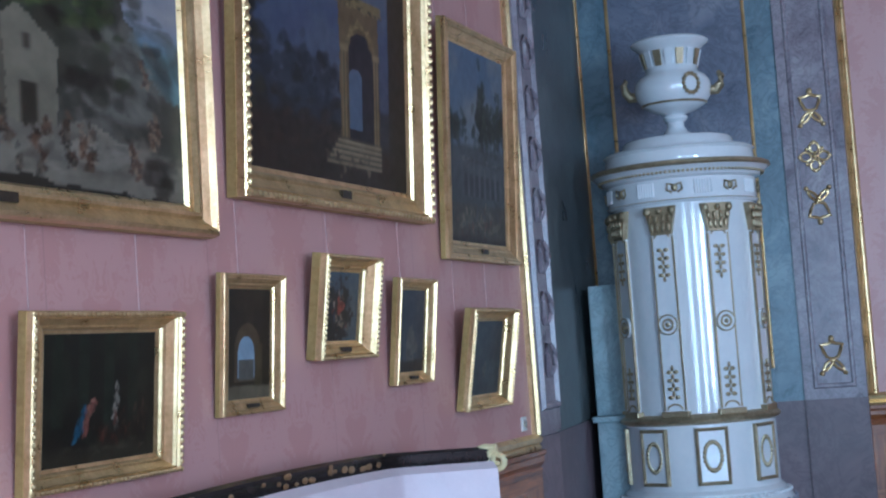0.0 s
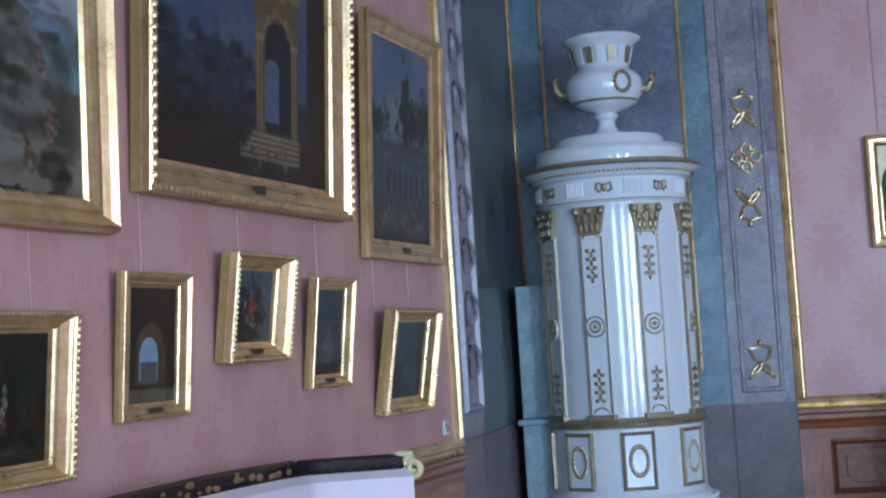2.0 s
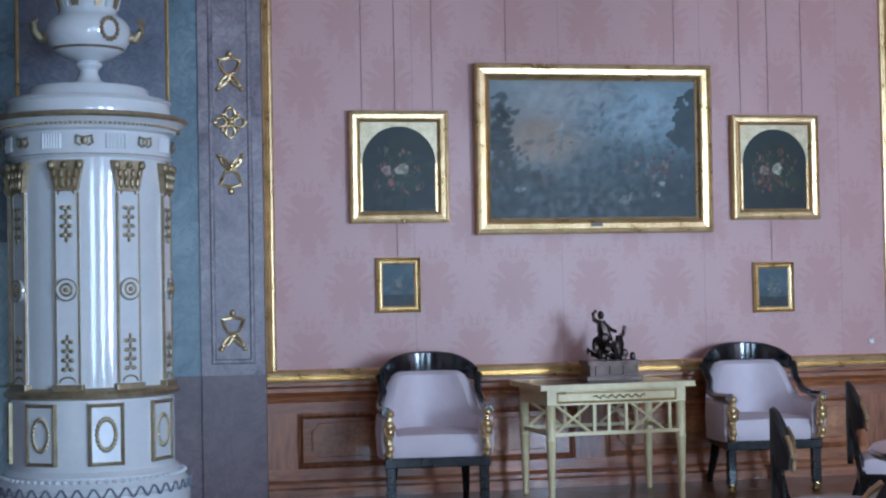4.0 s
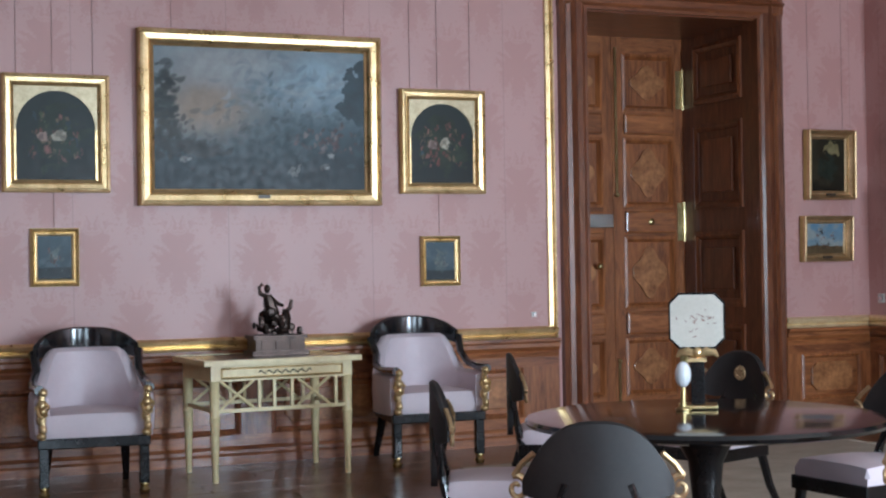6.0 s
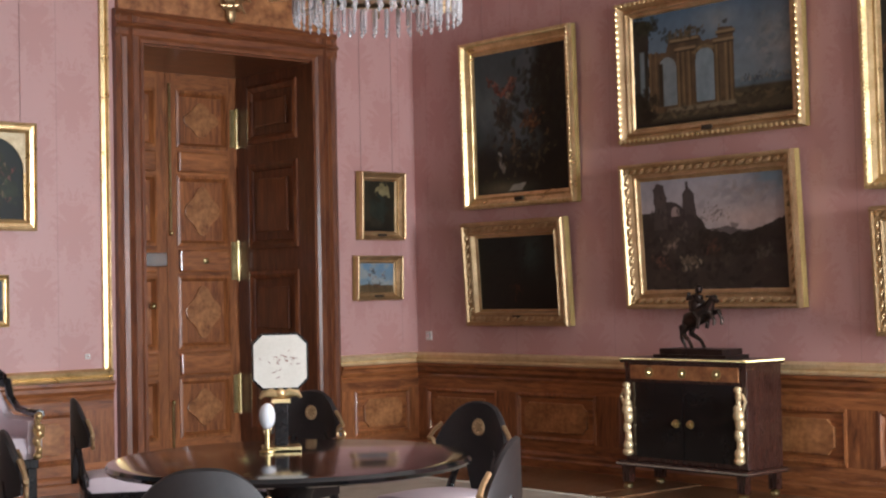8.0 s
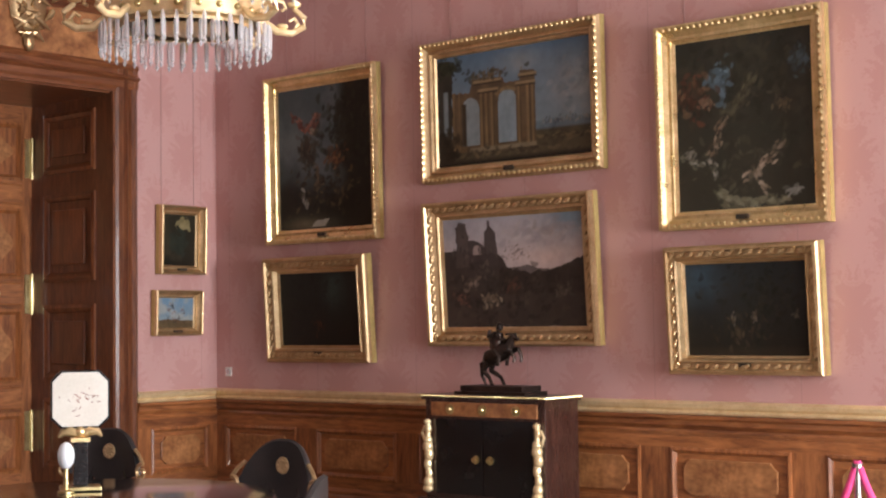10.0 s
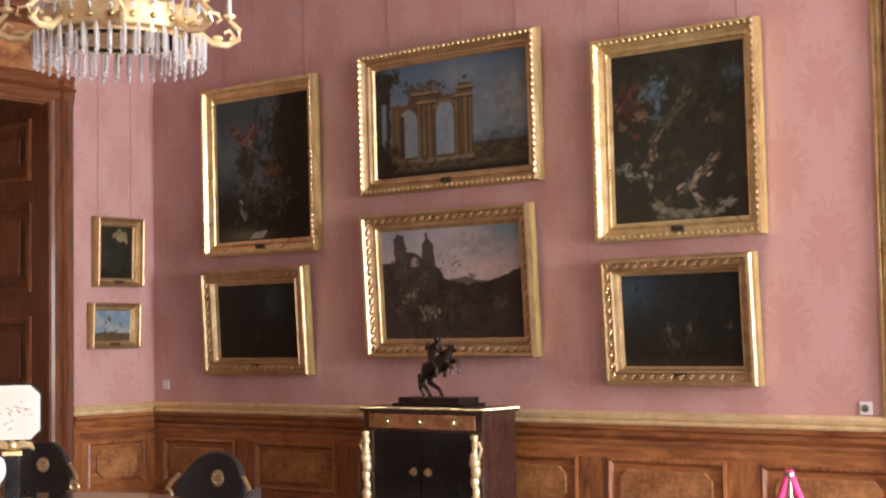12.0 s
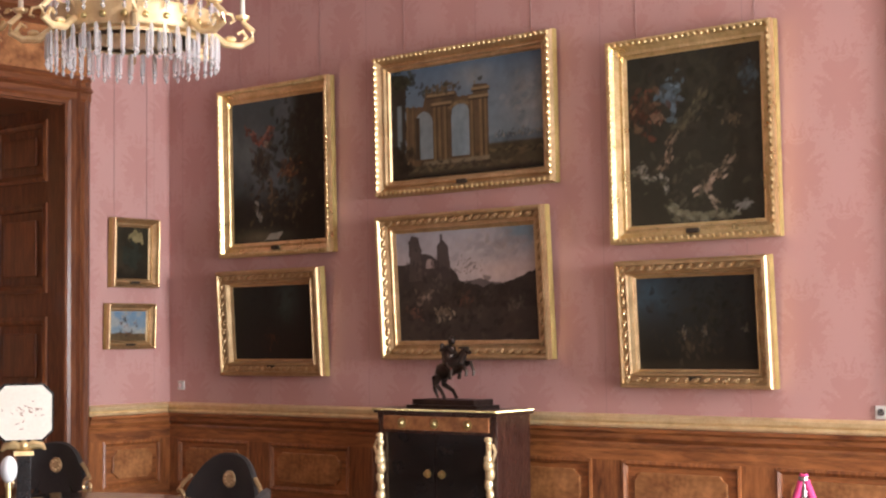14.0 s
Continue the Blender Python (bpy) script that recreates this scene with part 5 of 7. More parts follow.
PROFILES = {
    # (share of the rail's width from the outer edge, share of the depth)
    "ogee": [(0, 0), (0, 0.55), (0.06, 0.8), (0.18, 0.92), (0.34, 0.70), (0.52, 0.50), (0.62, 0.62), (0.72, 0.60), (0.76, 0.36), (0.9, 0.30), (1.0, 0.12), (1.0, 0)],
    "scoop": [(0, 0), (0, 0.95), (0.10, 1.0), (0.2, 0.96), (0.34, 0.62), (0.60, 0.40), (0.78, 0.42), (0.82, 0.28), (1.0, 0.16), (1.0, 0)],
    "box": [(0, 0), (0, 0.9), (0.05, 1.0), (0.16, 1.0), (0.22, 0.86), (0.30, 0.90), (0.36, 0.72), (0.62, 0.42), (0.70, 0.48), (0.78, 0.40), (0.84, 0.24), (1.0, 0.16), (1.0, 0)],
    "flat": [(0, 0), (0, 0.8), (0.08, 0.95), (0.24, 1.0), (0.30, 0.72), (0.62, 0.66), (0.70, 0.82), (0.80, 0.74), (0.86, 0.3), (1.0, 0.2), (1.0, 0)],
}
HANG = {"N": lambda u, z: pose(u, 0, z), "E": lambda u, z: pose(XE, u, z, 0, 0, -90), "W": lambda u, z: WALL_W @ pose(u, 0, z)}


def picture(label, wall, u0, u1, z0, z1, rail, depth, painter, seed, style="ogee", beads=0, tilt=0.0, worn=False, arched=False, turn=0.0, wires=0, plate=True, carved=False, kx=1.0):
    """A framed picture on a wall. u0, u1: its span along the wall; rail: the frame's width; tilt: degrees that its top leans into the room."""
    w, h = abs(u1 - u0), z1 - z0
    base = HANG[wall]((u0 + u1) / 2, z0)
    m = base @ pose(0, -0.008, 0, tilt, turn, 0) @ pose(0, 0, h / 2)
    t = thing("framed_picture", m, label, "picture", {"N": "pictures on the north wall", "E": "pictures on the east wall", "W": "pictures on the west wall"}[wall])
    gold = M_GOLD_DULL if worn else M_GOLD
    prof = [(a * rail, -b * depth) for a, b in PROFILES[style]]
    part("frame", sweep_frame(w, h, prof, None, kx), gold, t, "gilded moulded frame", smooth=False)
    part("frame_side", sweep_frame(w + 0.004, h + 0.004, [(0, 0), (0, -0.5 * depth), (0.012, -0.5 * depth), (0.012, 0)]), M_SHADOWBOX, t)
    iw, ih = w - 2 * rail * kx + 0.01, h - 2 * rail + 0.01
    p = Paint(iw, ih, seed, 60000 if w * h > 4 else 36000 if w * h > 0.8 else 9000)
    painter(p)
    p.c = np.clip(p.c, 0, 1) ** 1.12 * 0.92
    p.mesh("canvas", iw, ih, -0.14 * depth, M_CANVAS, t, "old oil painting with darkened varnish")
    part("backboard", box(-w / 2 + 0.02, w / 2 - 0.02, -0.1 * depth, 0.0, -h / 2 + 0.02, h / 2 - 0.02), M_SHADOWBOX, t)
    if arched:
        out = [(-iw / 2, ih / 2), (-iw / 2, 0.05 * ih)]
        r = iw / 2 - 0.012
        cz = ih / 2 - 0.03 - r
        arc = [(-r * math.cos(math.pi * k / 24), cz + r * math.sin(math.pi * k / 24)) for k in range(25)]
        for s in (-1, 1):
            half = [(x, z) for x, z in arc if x * s >= -1e-6]
            half = half if s < 0 else half[::-1]
            pts = [(s * iw / 2, ih / 2), (s * iw / 2, cz)] + half + [(0, ih / 2)]
            part("spandrel", prism(pts, -0.15 * depth, -0.32 * depth), M_GILT_PALE, t, "gilt corner piece round the arched opening")
        for s in (-1, 1):
            part("inner_slip", box(min(s * iw / 2, s * (iw / 2 - 0.014)), max(s * iw / 2, s * (iw / 2 - 0.014)), -0.32 * depth, -0.15 * depth, -ih / 2, cz), gold, t)
    if beads:
        bm = bmesh.new()
        r = beads / 2
        d, y = (r * 0.9, -1.02 * depth) if style == "box" else (0.10 * rail + r * 0.6, -0.9 * depth)
        for L, fixed, horiz in ((w, 1, True), (w, -1, True), (h, 1, False), (h, -1, False)):
            n = int((L - 2 * d) / (beads * 1.15))
            for k in range(n + 1):
                s = -L / 2 + d + (L - 2 * d) * k / n
                c = (s, y, fixed * (h / 2 - d)) if horiz else (fixed * (w / 2 - d), y, s)
                blob(bm, c, r, (1.0, 0.9, 0.8) if horiz else (0.8, 0.9, 1.0), 6)
        tagged(part("beading", bm, M_GOLD, t, "row of carved gilt beads", True), kind="stuff")
    if carved:
        bm = bmesh.new()
        rr = random.Random(seed)
        for L, fixed, horiz in ((w, 1, True), (w, -1, True), (h, 1, False), (h, -1, False)):
            n = max(6, int(L / 0.075))
            for k in range(n):
                s = -L / 2 + rail * 0.4 + (L - rail * 0.8) * k / (n - 1)
                off = rail * 0.42
                c = (s, -0.72 * depth, fixed * (h / 2 - off)) if horiz else (fixed * (w / 2 - off), -0.72 * depth, s)
                st = (1.5, 0.9, 0.9) if horiz else (0.9, 0.9, 1.5)
                for q in (-1, 0, 1):
                    o = (q * 0.02 * rr.uniform(0.6, 1.3), 0, q * 0.01) if horiz else (q * 0.01, 0, q * 0.02 * rr.uniform(0.6, 1.3))
                    blob(bm, (c[0] + o[0], c[1], c[2] + o[2]), 0.018 - 0.005 * abs(q), st, 6)
        tagged(part("carved_ornament", bm, gold, t, "carved gilt leaf ornament", True), kind="stuff")
    if plate:
        part("nameplate", box(-0.045, 0.045, -0.66 * depth - 0.004, -0.5 * depth, -h / 2 + rail * 0.42, -h / 2 + rail * 0.68), M_PLATE, t, "small dark nameplate")
    for k in range(wires):
        x = 0 if wires == 1 else (-0.36 + 0.72 * k / (wires - 1)) * w
        dz, lean = min(4.5, TOP) - (z0 + h / 2), math.tan(radians(tilt))
        part("hanging_wire", tube([(x, h * lean + 0.004, h / 2 - 0.02), (x, (dz + h / 2) * lean + 0.004, dz)], 0.0022, 5), M_WIRE, t)
    return t


# west wall, beside the stove
picture("large coastal landscape in a broad gilt frame", "W", -8.75, -6.39, 1.875, 3.55, 0.115, 0.09, paint_coast, 21, "ogee", 0, 1.0, kx=1.25)
picture("large evening landscape with a ruined arch in a beaded gilt frame", "W", -6.20, -4.34, 2.04, 3.75, 0.135, 0.085, paint_arch_evening, 22, "box", 0.035, 3.0, kx=1.2)
picture("park landscape in a gilt scoop frame", "W", -4.066, -2.932, 1.881, 3.117, 0.10, 0.05, paint_park, 23, "box", 0, 2.9, kx=1.5)
picture("dark interior scene in a deep beaded gilt frame", "W", -7.529, -6.711, 1.077, 1.611, 0.068, 0.055, paint_dark_group, 24, "box", 0.02, 5.0, kx=1.6, wires=2, plate=False)
picture("small upright view through a vault in a gilt frame", "W", -6.383, -5.902, 1.233, 1.750, 0.055, 0.035, paint_vault, 25, "box", 0, 4.5, kx=1.5, wires=1)
picture("small painting in a deep beaded gilt box frame", "W", -5.635, -5.093, 1.418, 1.852, 0.072, 0.075, paint_small_group, 26, "box", 0.018, 7.8, kx=1.4, wires=1)
picture("small grey painting in a deep gilt box frame", "W", -4.82, -4.374, 1.277, 1.768, 0.055, 0.045, paint_nocturne, 27, "box", 0, 6.4, kx=1.3, wires=1)
picture("small grey-blue painting tilted forward in a gilt box frame", "W", -4.002, -3.326, 1.112, 1.633, 0.068, 0.065, paint_grey, 28, "box", 0.018, 9.4, kx=1.5, wires=2, plate=False)
# north wall
picture("arched flower piece in a gilt frame", "N", 2.70, 3.42, 1.94, 2.745, 0.085, 0.07, paint_flowers, 31, "flat", 0, 0.5, arched=True, plate=False, wires=2)
picture("large stormy landscape in a plain gilt frame", "N", 3.62, 5.42, 1.85, 3.09, 0.115, 0.09, paint_storm, 32, "flat", 0, 1.0, wires=2)
picture("arched flower piece in a gilt frame", "N", 5.59, 6.28, 1.94, 2.725, 0.08, 0.07, paint_flowers, 33, "flat", 0, 0.5, arched=True, plate=False, wires=2)
picture("very small blue-grey painting in a gilt frame", "N", 2.88, 3.205, 1.295, 1.69, 0.05, 0.04, paint_bouquet_blue, 34, "ogee", plate=False, wires=1)
picture("very small blue-grey painting in a gilt frame", "N", 5.75, 6.07, 1.24, 1.615, 0.045, 0.04, paint_bouquet_blue, 35, "ogee", plate=False, wires=1)
picture("small dark still life in a worn gilt frame", "N", 9.265, 9.755, 1.90, 2.49, 0.075, 0.09, paint_dark_still, 36, "scoop", worn=True, tilt=1.5, wires=2)
picture("small bright crowded scene in a worn gilt frame", "N", 9.215, 9.72, 1.375, 1.76, 0.065, 0.08, paint_bright_small, 37, "scoop", worn=True, tilt=2.0)
# east wall
picture("tall dark baroque painting in a beaded gilt frame", "E", -2.055, -0.75, 2.13, 3.54, 0.115, 0.09, paint_tall_dark, 41, "scoop", 0.036, 1.0, wires=2)
picture("almost black painting in a broad carved gilt frame", "E", -1.96, -0.76, 1.145, 2.015, 0.135, 0.10, paint_black, 42, "flat", 0, 3.5, worn=True, carved=True)
picture("ruined arches by the sea in a beaded gilt frame", "E", -4.225, -2.54, 2.52, 3.605, 0.125, 0.10, paint_ruin, 43, "ogee", 0.04, 1.0, worn=True, wires=2)
picture("evening landscape with a ruined castle in a carved gilt frame", "E", -4.175, -2.605, 1.28, 2.365, 0.135, 0.11, paint_castle, 44, "scoop", 0, 3.5, worn=True, carved=True)
picture("woodland glade painting in a beaded gilt frame", "E", -5.94, -4.70, 2.05, 3.425, 0.12, 0.10, paint_glade, 45, "scoop", 0.04, 1.0, wires=2)
picture("dark gathering painting in a broad carved gilt frame", "E", -5.885, -4.755, 1.09, 1.935, 0.12, 0.11, paint_gathering, 46, "flat", 0, 3.5, worn=True, carved=True)

# ---------------- tiled stove ----------------
SX, SY, SR = 0.93, -1.0, 0.49
stove = thing("tiled_stove", pose(SX, SY, 0), "tall round white glazed stove with gilt ornaments", "stove")
part("plinth", lathe([(0.0, 0.0), (0.60, 0.0), (0.60, 0.24), (0.585, 0.26), (0.0, 0.26)], 72), M_GLAZE, stove, smooth=True)
bm = lathe([(0.585, 0.26), (0.60, 0.275), (0.60, 0.30), (0.575, 0.325), (0.56, 0.35), (0.545, 0.36), (0.545, 0.375), (0.52, 0.40)], 72)
part("base_moulding", bm, M_GLAZE, stove, smooth=True)
bm = bmesh.new()
for k in range(72):
    a = 2 * math.pi * k / 72
    blob(bm, (0.563 * math.cos(a), 0.563 * math.sin(a), 0.352), 0.016, (1, 1, 0.8), 6)
tagged(part("bead_ring", bm, M_GLAZE, stove, smooth=True), kind="stuff")
bm = bmesh.new()
for k in range(40):
    a0 = 2 * math.pi * k / 40
    pts = [(0.603 * math.cos(a0 + t), 0.603 * math.sin(a0 + t), 0.285 + 0.03 * math.sin(t / 0.157 * math.pi * 2)) for t in np.linspace(0, 0.157, 7)]
    tube(pts, 0.007, 5, bm)
tagged(part("wave_ornament", bm, M_SLATE, stove, "grey painted wave pattern", True), kind="stuff")
part("lower_drum", lathe([(0.0, 0.40), (0.515, 0.40), (0.505, 0.42), (0.505, 0.84), (0.0, 0.84)], 96), M_GLAZE, stove, smooth=True)
part("ledge", lathe([(0.505, 0.83), (0.535, 0.845), (0.54, 0.865), (0.52, 0.885), (0.48, 0.90)], 96), M_GILT_PALE, stove, "gilded ledge", True)
part("drum", lathe([(0.0, 0.88), (SR - 0.01, 0.88), (SR - 0.01, 2.30), (0.0, 2.30)], 96), M_GLAZE, stove, smooth=True)
part("frieze", lathe([(0.0, 2.285), (0.50, 2.285), (0.512, 2.30), (0.505, 2.315), (0.505, 2.45), (0.0, 2.45)], 96), M_GLAZE, stove, smooth=True)
part("cornice", lathe([(0.505, 2.445), (0.535, 2.46), (0.54, 2.475), (0.585, 2.505), (0.605, 2.525), (0.60, 2.545), (0.56, 2.555), (0.0, 2.56)], 96), M_GLAZE, stove, smooth=True)
part("cornice_gilding", lathe([(0.60, 2.518), (0.612, 2.53), (0.607, 2.548), (0.59, 2.556)], 96), M_GILT_PALE, stove, "gilded cornice edge", True)
bm = bmesh.new()
for k in range(120):
    a = 2 * math.pi * k / 120
    blob(bm, (0.556 * math.cos(a), 0.556 * math.sin(a), 2.485), 0.012, (1, 1, 1), 6)
tagged(part("bead_ring", bm, M_GILT_PALE, stove, smooth=True), kind="stuff")
part("frieze_line", lathe([(0.5055, 2.298), (0.515, 2.303), (0.5055, 2.309)], 96), M_GILT_PALE, stove, smooth=True)
part("top_step", lathe([(0.0, 2.555), (0.505, 2.555), (0.51, 2.57), (0.50, 2.64), (0.515, 2.655), (0.50, 2.67), (0.0, 2.67)], 96), M_GLAZE, stove, smooth=True)
part("upper_step", lathe([(0.0, 2.665), (0.40, 2.665), (0.385, 2.69), (0.375, 2.735), (0.36, 2.75), (0.2, 2.76), (0.0, 2.76)], 96), M_GLAZE, stove, smooth=True)


fb = part("flue_block", box(-0.70, -0.05, 0.02, 0.985, 0.90, 1.80), M_PALE, stove, "pale blue-green block joining the stove to the wall", bevel=0.01)
fb = part("flue_base", box(-0.69, -0.05, -0.08, 0.985, 0.0, 0.86), M_PALE, stove, "pale blue-green base block beside the stove", bevel=0.008)
part("flue_ledge", box(-0.72, -0.05, -0.11, 0.985, 0.86, 0.90), M_PALE, stove, bevel=0.012)


def on_drum(r, ang, z):
    """The pose of an ornament on the drum, its front outward; ang from the south, to the east."""
    a = radians(ang)
    return Matrix.Translation((r * math.sin(a), -r * math.cos(a), z)) @ Matrix.Rotation(a, 4, "Z")


for ang in (-57, -14, 29, 72, -100, 115):
    pl = part("pilaster", box(-0.072, 0.072, -0.012, 0.03, 0.915, 2.08), M_GLAZE, stove, "white pilaster strip with gilt edges", bevel=0.004)
    pl.matrix_local = on_drum(SR - 0.008, ang, 0)
    for s in (-1, 1):
        part("gilt_edge", box(s * 0.070 - 0.005, s * 0.070 + 0.005, -0.017, 0.0, 0.93, 2.07), M_GILT_PALE, pl)
    b = part("pilaster_base", box(-0.095, 0.095, -0.035, 0.02, 0.885, 0.925), M_GILT_PALE, pl, "gilded base block", bevel=0.008)
    # capital of curled leaves
    part("capital", prism([(-0.07, 2.08), (0.07, 2.08), (0.085, 2.16), (0.105, 2.265), (-0.105, 2.265), (-0.085, 2.16)], -0.03, 0.02), M_GILT_PALE, pl, "gilded leaf capital")
    for s in (-1, 1):
        part("capital_scroll", blob(bmesh.new(), (s * 0.085, -0.035, 2.235), 0.026, (1, 0.8, 1.1)), M_GILT_PALE, pl, smooth=True)
        for q in (0.02, 0.055):
            part("capital_leaf", blob(bmesh.new(), (s * q, -0.035, 2.13), 0.02, (0.8, 0.7, 1.8)), M_GILT_PALE, pl, smooth=True)
            part("capital_leaf", blob(bmesh.new(), (s * q * 1.2, -0.04, 2.185), 0.018, (0.8, 0.7, 1.6)), M_GILT_PALE, pl, smooth=True)
    part("capital_rosette", blob(bmesh.new(), (0, -0.04, 2.235), 0.022), M_GILT_PALE, pl, smooth=True)
    # round medallion and hanging husks
    bm = bmesh.new()
    bmesh.ops.create_cone(bm, cap_ends=True, segments=28, radius1=0.07, radius2=0.064, depth=0.022, matrix=Matrix.Translation((0, -0.02, 1.49)) @ Matrix.Rotation(radians(90), 4, "X"))
    med = part("medallion", bm, M_GLAZE, pl, "round white medallion", True)
    ring = bmesh.new()
    for rr, th in ((0.064, 0.005), (0.034, 0.008)):
        tube([(rr * math.cos(a), -0.033, 1.49 + rr * math.sin(a)) for a in np.linspace(0, 2 * math.pi, 25)], th, 6, ring)
    blob(ring, (0, -0.034, 1.49), 0.016)
    part("gilt_ring", ring, M_GILT_PALE, pl, smooth=True)
    for zs, sgn in ((2.03, -1), (0.965, 1)):
        bm = bmesh.new()
        tube([(0.05 * math.cos(a), -0.018, zs + 0.03 * sgn * -1 + 0.035 * math.sin(a)) for a in np.linspace(0, math.pi, 9)], 0.006, 5, bm)
        for k in range(4):
            z = zs + sgn * (0.05 + 0.055 * k)
            for s in (-1, 1):
                blob(bm, (s * 0.022, -0.018, z), 0.017, (1.2, 0.5, 0.8), 6)
            blob(bm, (0, -0.02, z + sgn * 0.026), 0.013, (0.8, 0.6, 1.5), 6)
        tagged(part("husk_garland", bm, M_GILT_PALE, pl, "gilt husk garland", True), kind="stuff")
for ang in (-80, -34, 11, 57):
    # framed field of the lower drum
    fr = part("lower_panel", sweep_frame(0.215, 0.37, [(0, 0.01), (0, -0.012), (0.01, -0.018), (0.022, -0.012), (0.022, 0.01)]), M_GILT_PALE, stove, "gilt panel frame")
    fr.matrix_local = on_drum(0.504, ang, 0.625)
    part("panel_field", box(-0.095, 0.095, -0.006, 0.01, -0.165, 0.165), M_GLAZE, fr)
    bm = bmesh.new()
    for k in range(20):
        a = 2 * math.pi * k / 20
        blob(bm, (0.056 * math.cos(a), -0.012, 0.092 * math.sin(a)), 0.014, (1, 0.6, 1.2), 6)
    tagged(part("wreath", bm, M_GILT_PALE, fr, "grey and gold painted wreath", True), kind="stuff")
for k, ang in enumerate((-92, -70, -47, -24, -1, 20, 42, 66, 88)):
    if k % 2 == 0:
        bm = bmesh.new()
        for s in (-1, 1):
            tube([(s * 0.01, -0.012, 0.02), (s * 0.045, -0.016, 0.03), (s * 0.05, -0.014, -0.012), (s * 0.02, -0.012, -0.03)], 0.007, 6, bm)
        blob(bm, (0, -0.014, 0), 0.022, (1, 0.6, 1.2))
        o = part("frieze_rosette", bm, M_GILT_PALE, stove, "gilt rosette", True)
    else:
        ridge = [(-0.063, 0.01)] + [(-0.063 + q * 0.009, -0.010 if q % 2 else -0.002) for q in range(15)] + [(0.063, 0.01)]
        o = part("fluted_block", slab(ridge, -0.045, 0.045), M_GLAZE, stove)
    o.matrix_local = on_drum(0.503, ang, 2.38)

urn = thing("stove_urn", pose(SX, SY, 2.755), "white glazed urn with gilt handles on top of the stove", "urn")
part("body", lathe([(0.0, 0), (0.135, 0.0), (0.14, 0.02), (0.085, 0.05), (0.06, 0.09), (0.058, 0.12), (0.085, 0.145), (0.085, 0.16), (0.07, 0.172), (0.15, 0.20), (0.215, 0.235), (0.25, 0.285), (0.264, 0.345), (0.26, 0.39), (0.235, 0.43), (0.195, 0.455), (0.18, 0.475), (0.178, 0.53), (0.19, 0.59), (0.225, 0.635), (0.262, 0.66), (0.268, 0.675), (0.25, 0.69), (0.20, 0.675), (0.16, 0.6), (0.15, 0.5), (0.0, 0.48)], 64), M_GLAZE, urn, smooth=True)
part("gilt_calyx", lathe([(0.07, 0.174), (0.153, 0.202), (0.219, 0.238), (0.228, 0.25), (0.214, 0.24)], 48), M_GILT_PALE, urn, "gilt leaf calyx", True)
for k in range(16):
    a = 2 * math.pi * k / 16
    f = part("flute", prism([(-0.022, 0.0), (0.022, 0.0), (0.028, 0.11), (-0.028, 0.11)], -0.007, 0.004), M_GILT_PALE if k % 2 else M_GLAZE, urn)
    f.matrix_local = Matrix.Rotation(a, 4, "Z") @ Matrix.Translation((0, -0.181, 0.50)) @ Matrix.Rotation(radians(14), 4, "X")
for s in (-1, 1):
    bm = tube([(s * 0.24, 0, 0.315), (s * 0.29, 0, 0.32), (s * 0.325, 0, 0.36), (s * 0.335, 0, 0.41), (s * 0.315, 0, 0.45)], [0.024, 0.034, 0.03, 0.025, 0.014], 10)
    blob(bm, (s * 0.255, 0, 0.325), 0.045, (1.2, 0.9, 0.8))
    part("handle", bm, M_GILT_PALE, urn, "gilded scroll handle", True)
bm = bmesh.new()
for k in range(14):
    a = 2 * math.pi * k / 14
    blob(bm, (0.056 * math.cos(a), 0, 0.066 * math.sin(a)), 0.016, (1, 0.6, 1), 6)
w = part("wreath", bm, M_GILT_PALE, urn, "gilt wreath", True)
w.matrix_local = Matrix.Rotation(radians(32), 4, "Z") @ Matrix.Translation((0, -0.264, 0.35))

# ---------------- furniture makers ----------------
def shell(profile, top, bottom, thick, n=36):
    """An upright curved shell. profile(t) gives x, y; top(t) and bottom(t) give heights; t runs from -1 to 1."""
    bm = bmesh.new()
    rows = []
    for i in range(n + 1):
        t = -1 + 2 * i / n
        x, y = profile(t)
        x2, y2 = profile(min(1, t + 0.02))
        x1, y1 = profile(max(-1, t - 0.02))
        d = Vector((x2 - x1, y2 - y1)).normalized()
        nx, ny = -d.y * thick / 2, d.x * thick / 2
        b, tp = bottom(t), top(t)
        ring = []
        for (ox, oy), zz in (((nx, ny), b), ((nx * 1.15, ny * 1.15), (b + tp) / 2), ((nx, ny), tp - thick * 0.3), ((0, 0), tp), ((-nx, -ny), tp - thick * 0.3), ((-nx * 1.15, -ny * 1.15), (b + tp) / 2), ((-nx, -ny), b)):
            ring.append(bm.verts.new((x + ox, y + oy, zz)))
        rows.append(ring)
    for p, q in zip(rows, rows[1:]):
        for k in range(7):
            bm.faces.new((p[k], p[(k + 1) % 7], q[(k + 1) % 7], q[k]))
    bm.faces.new(rows[0]), bm.faces.new(rows[-1][::-1])
    return bm


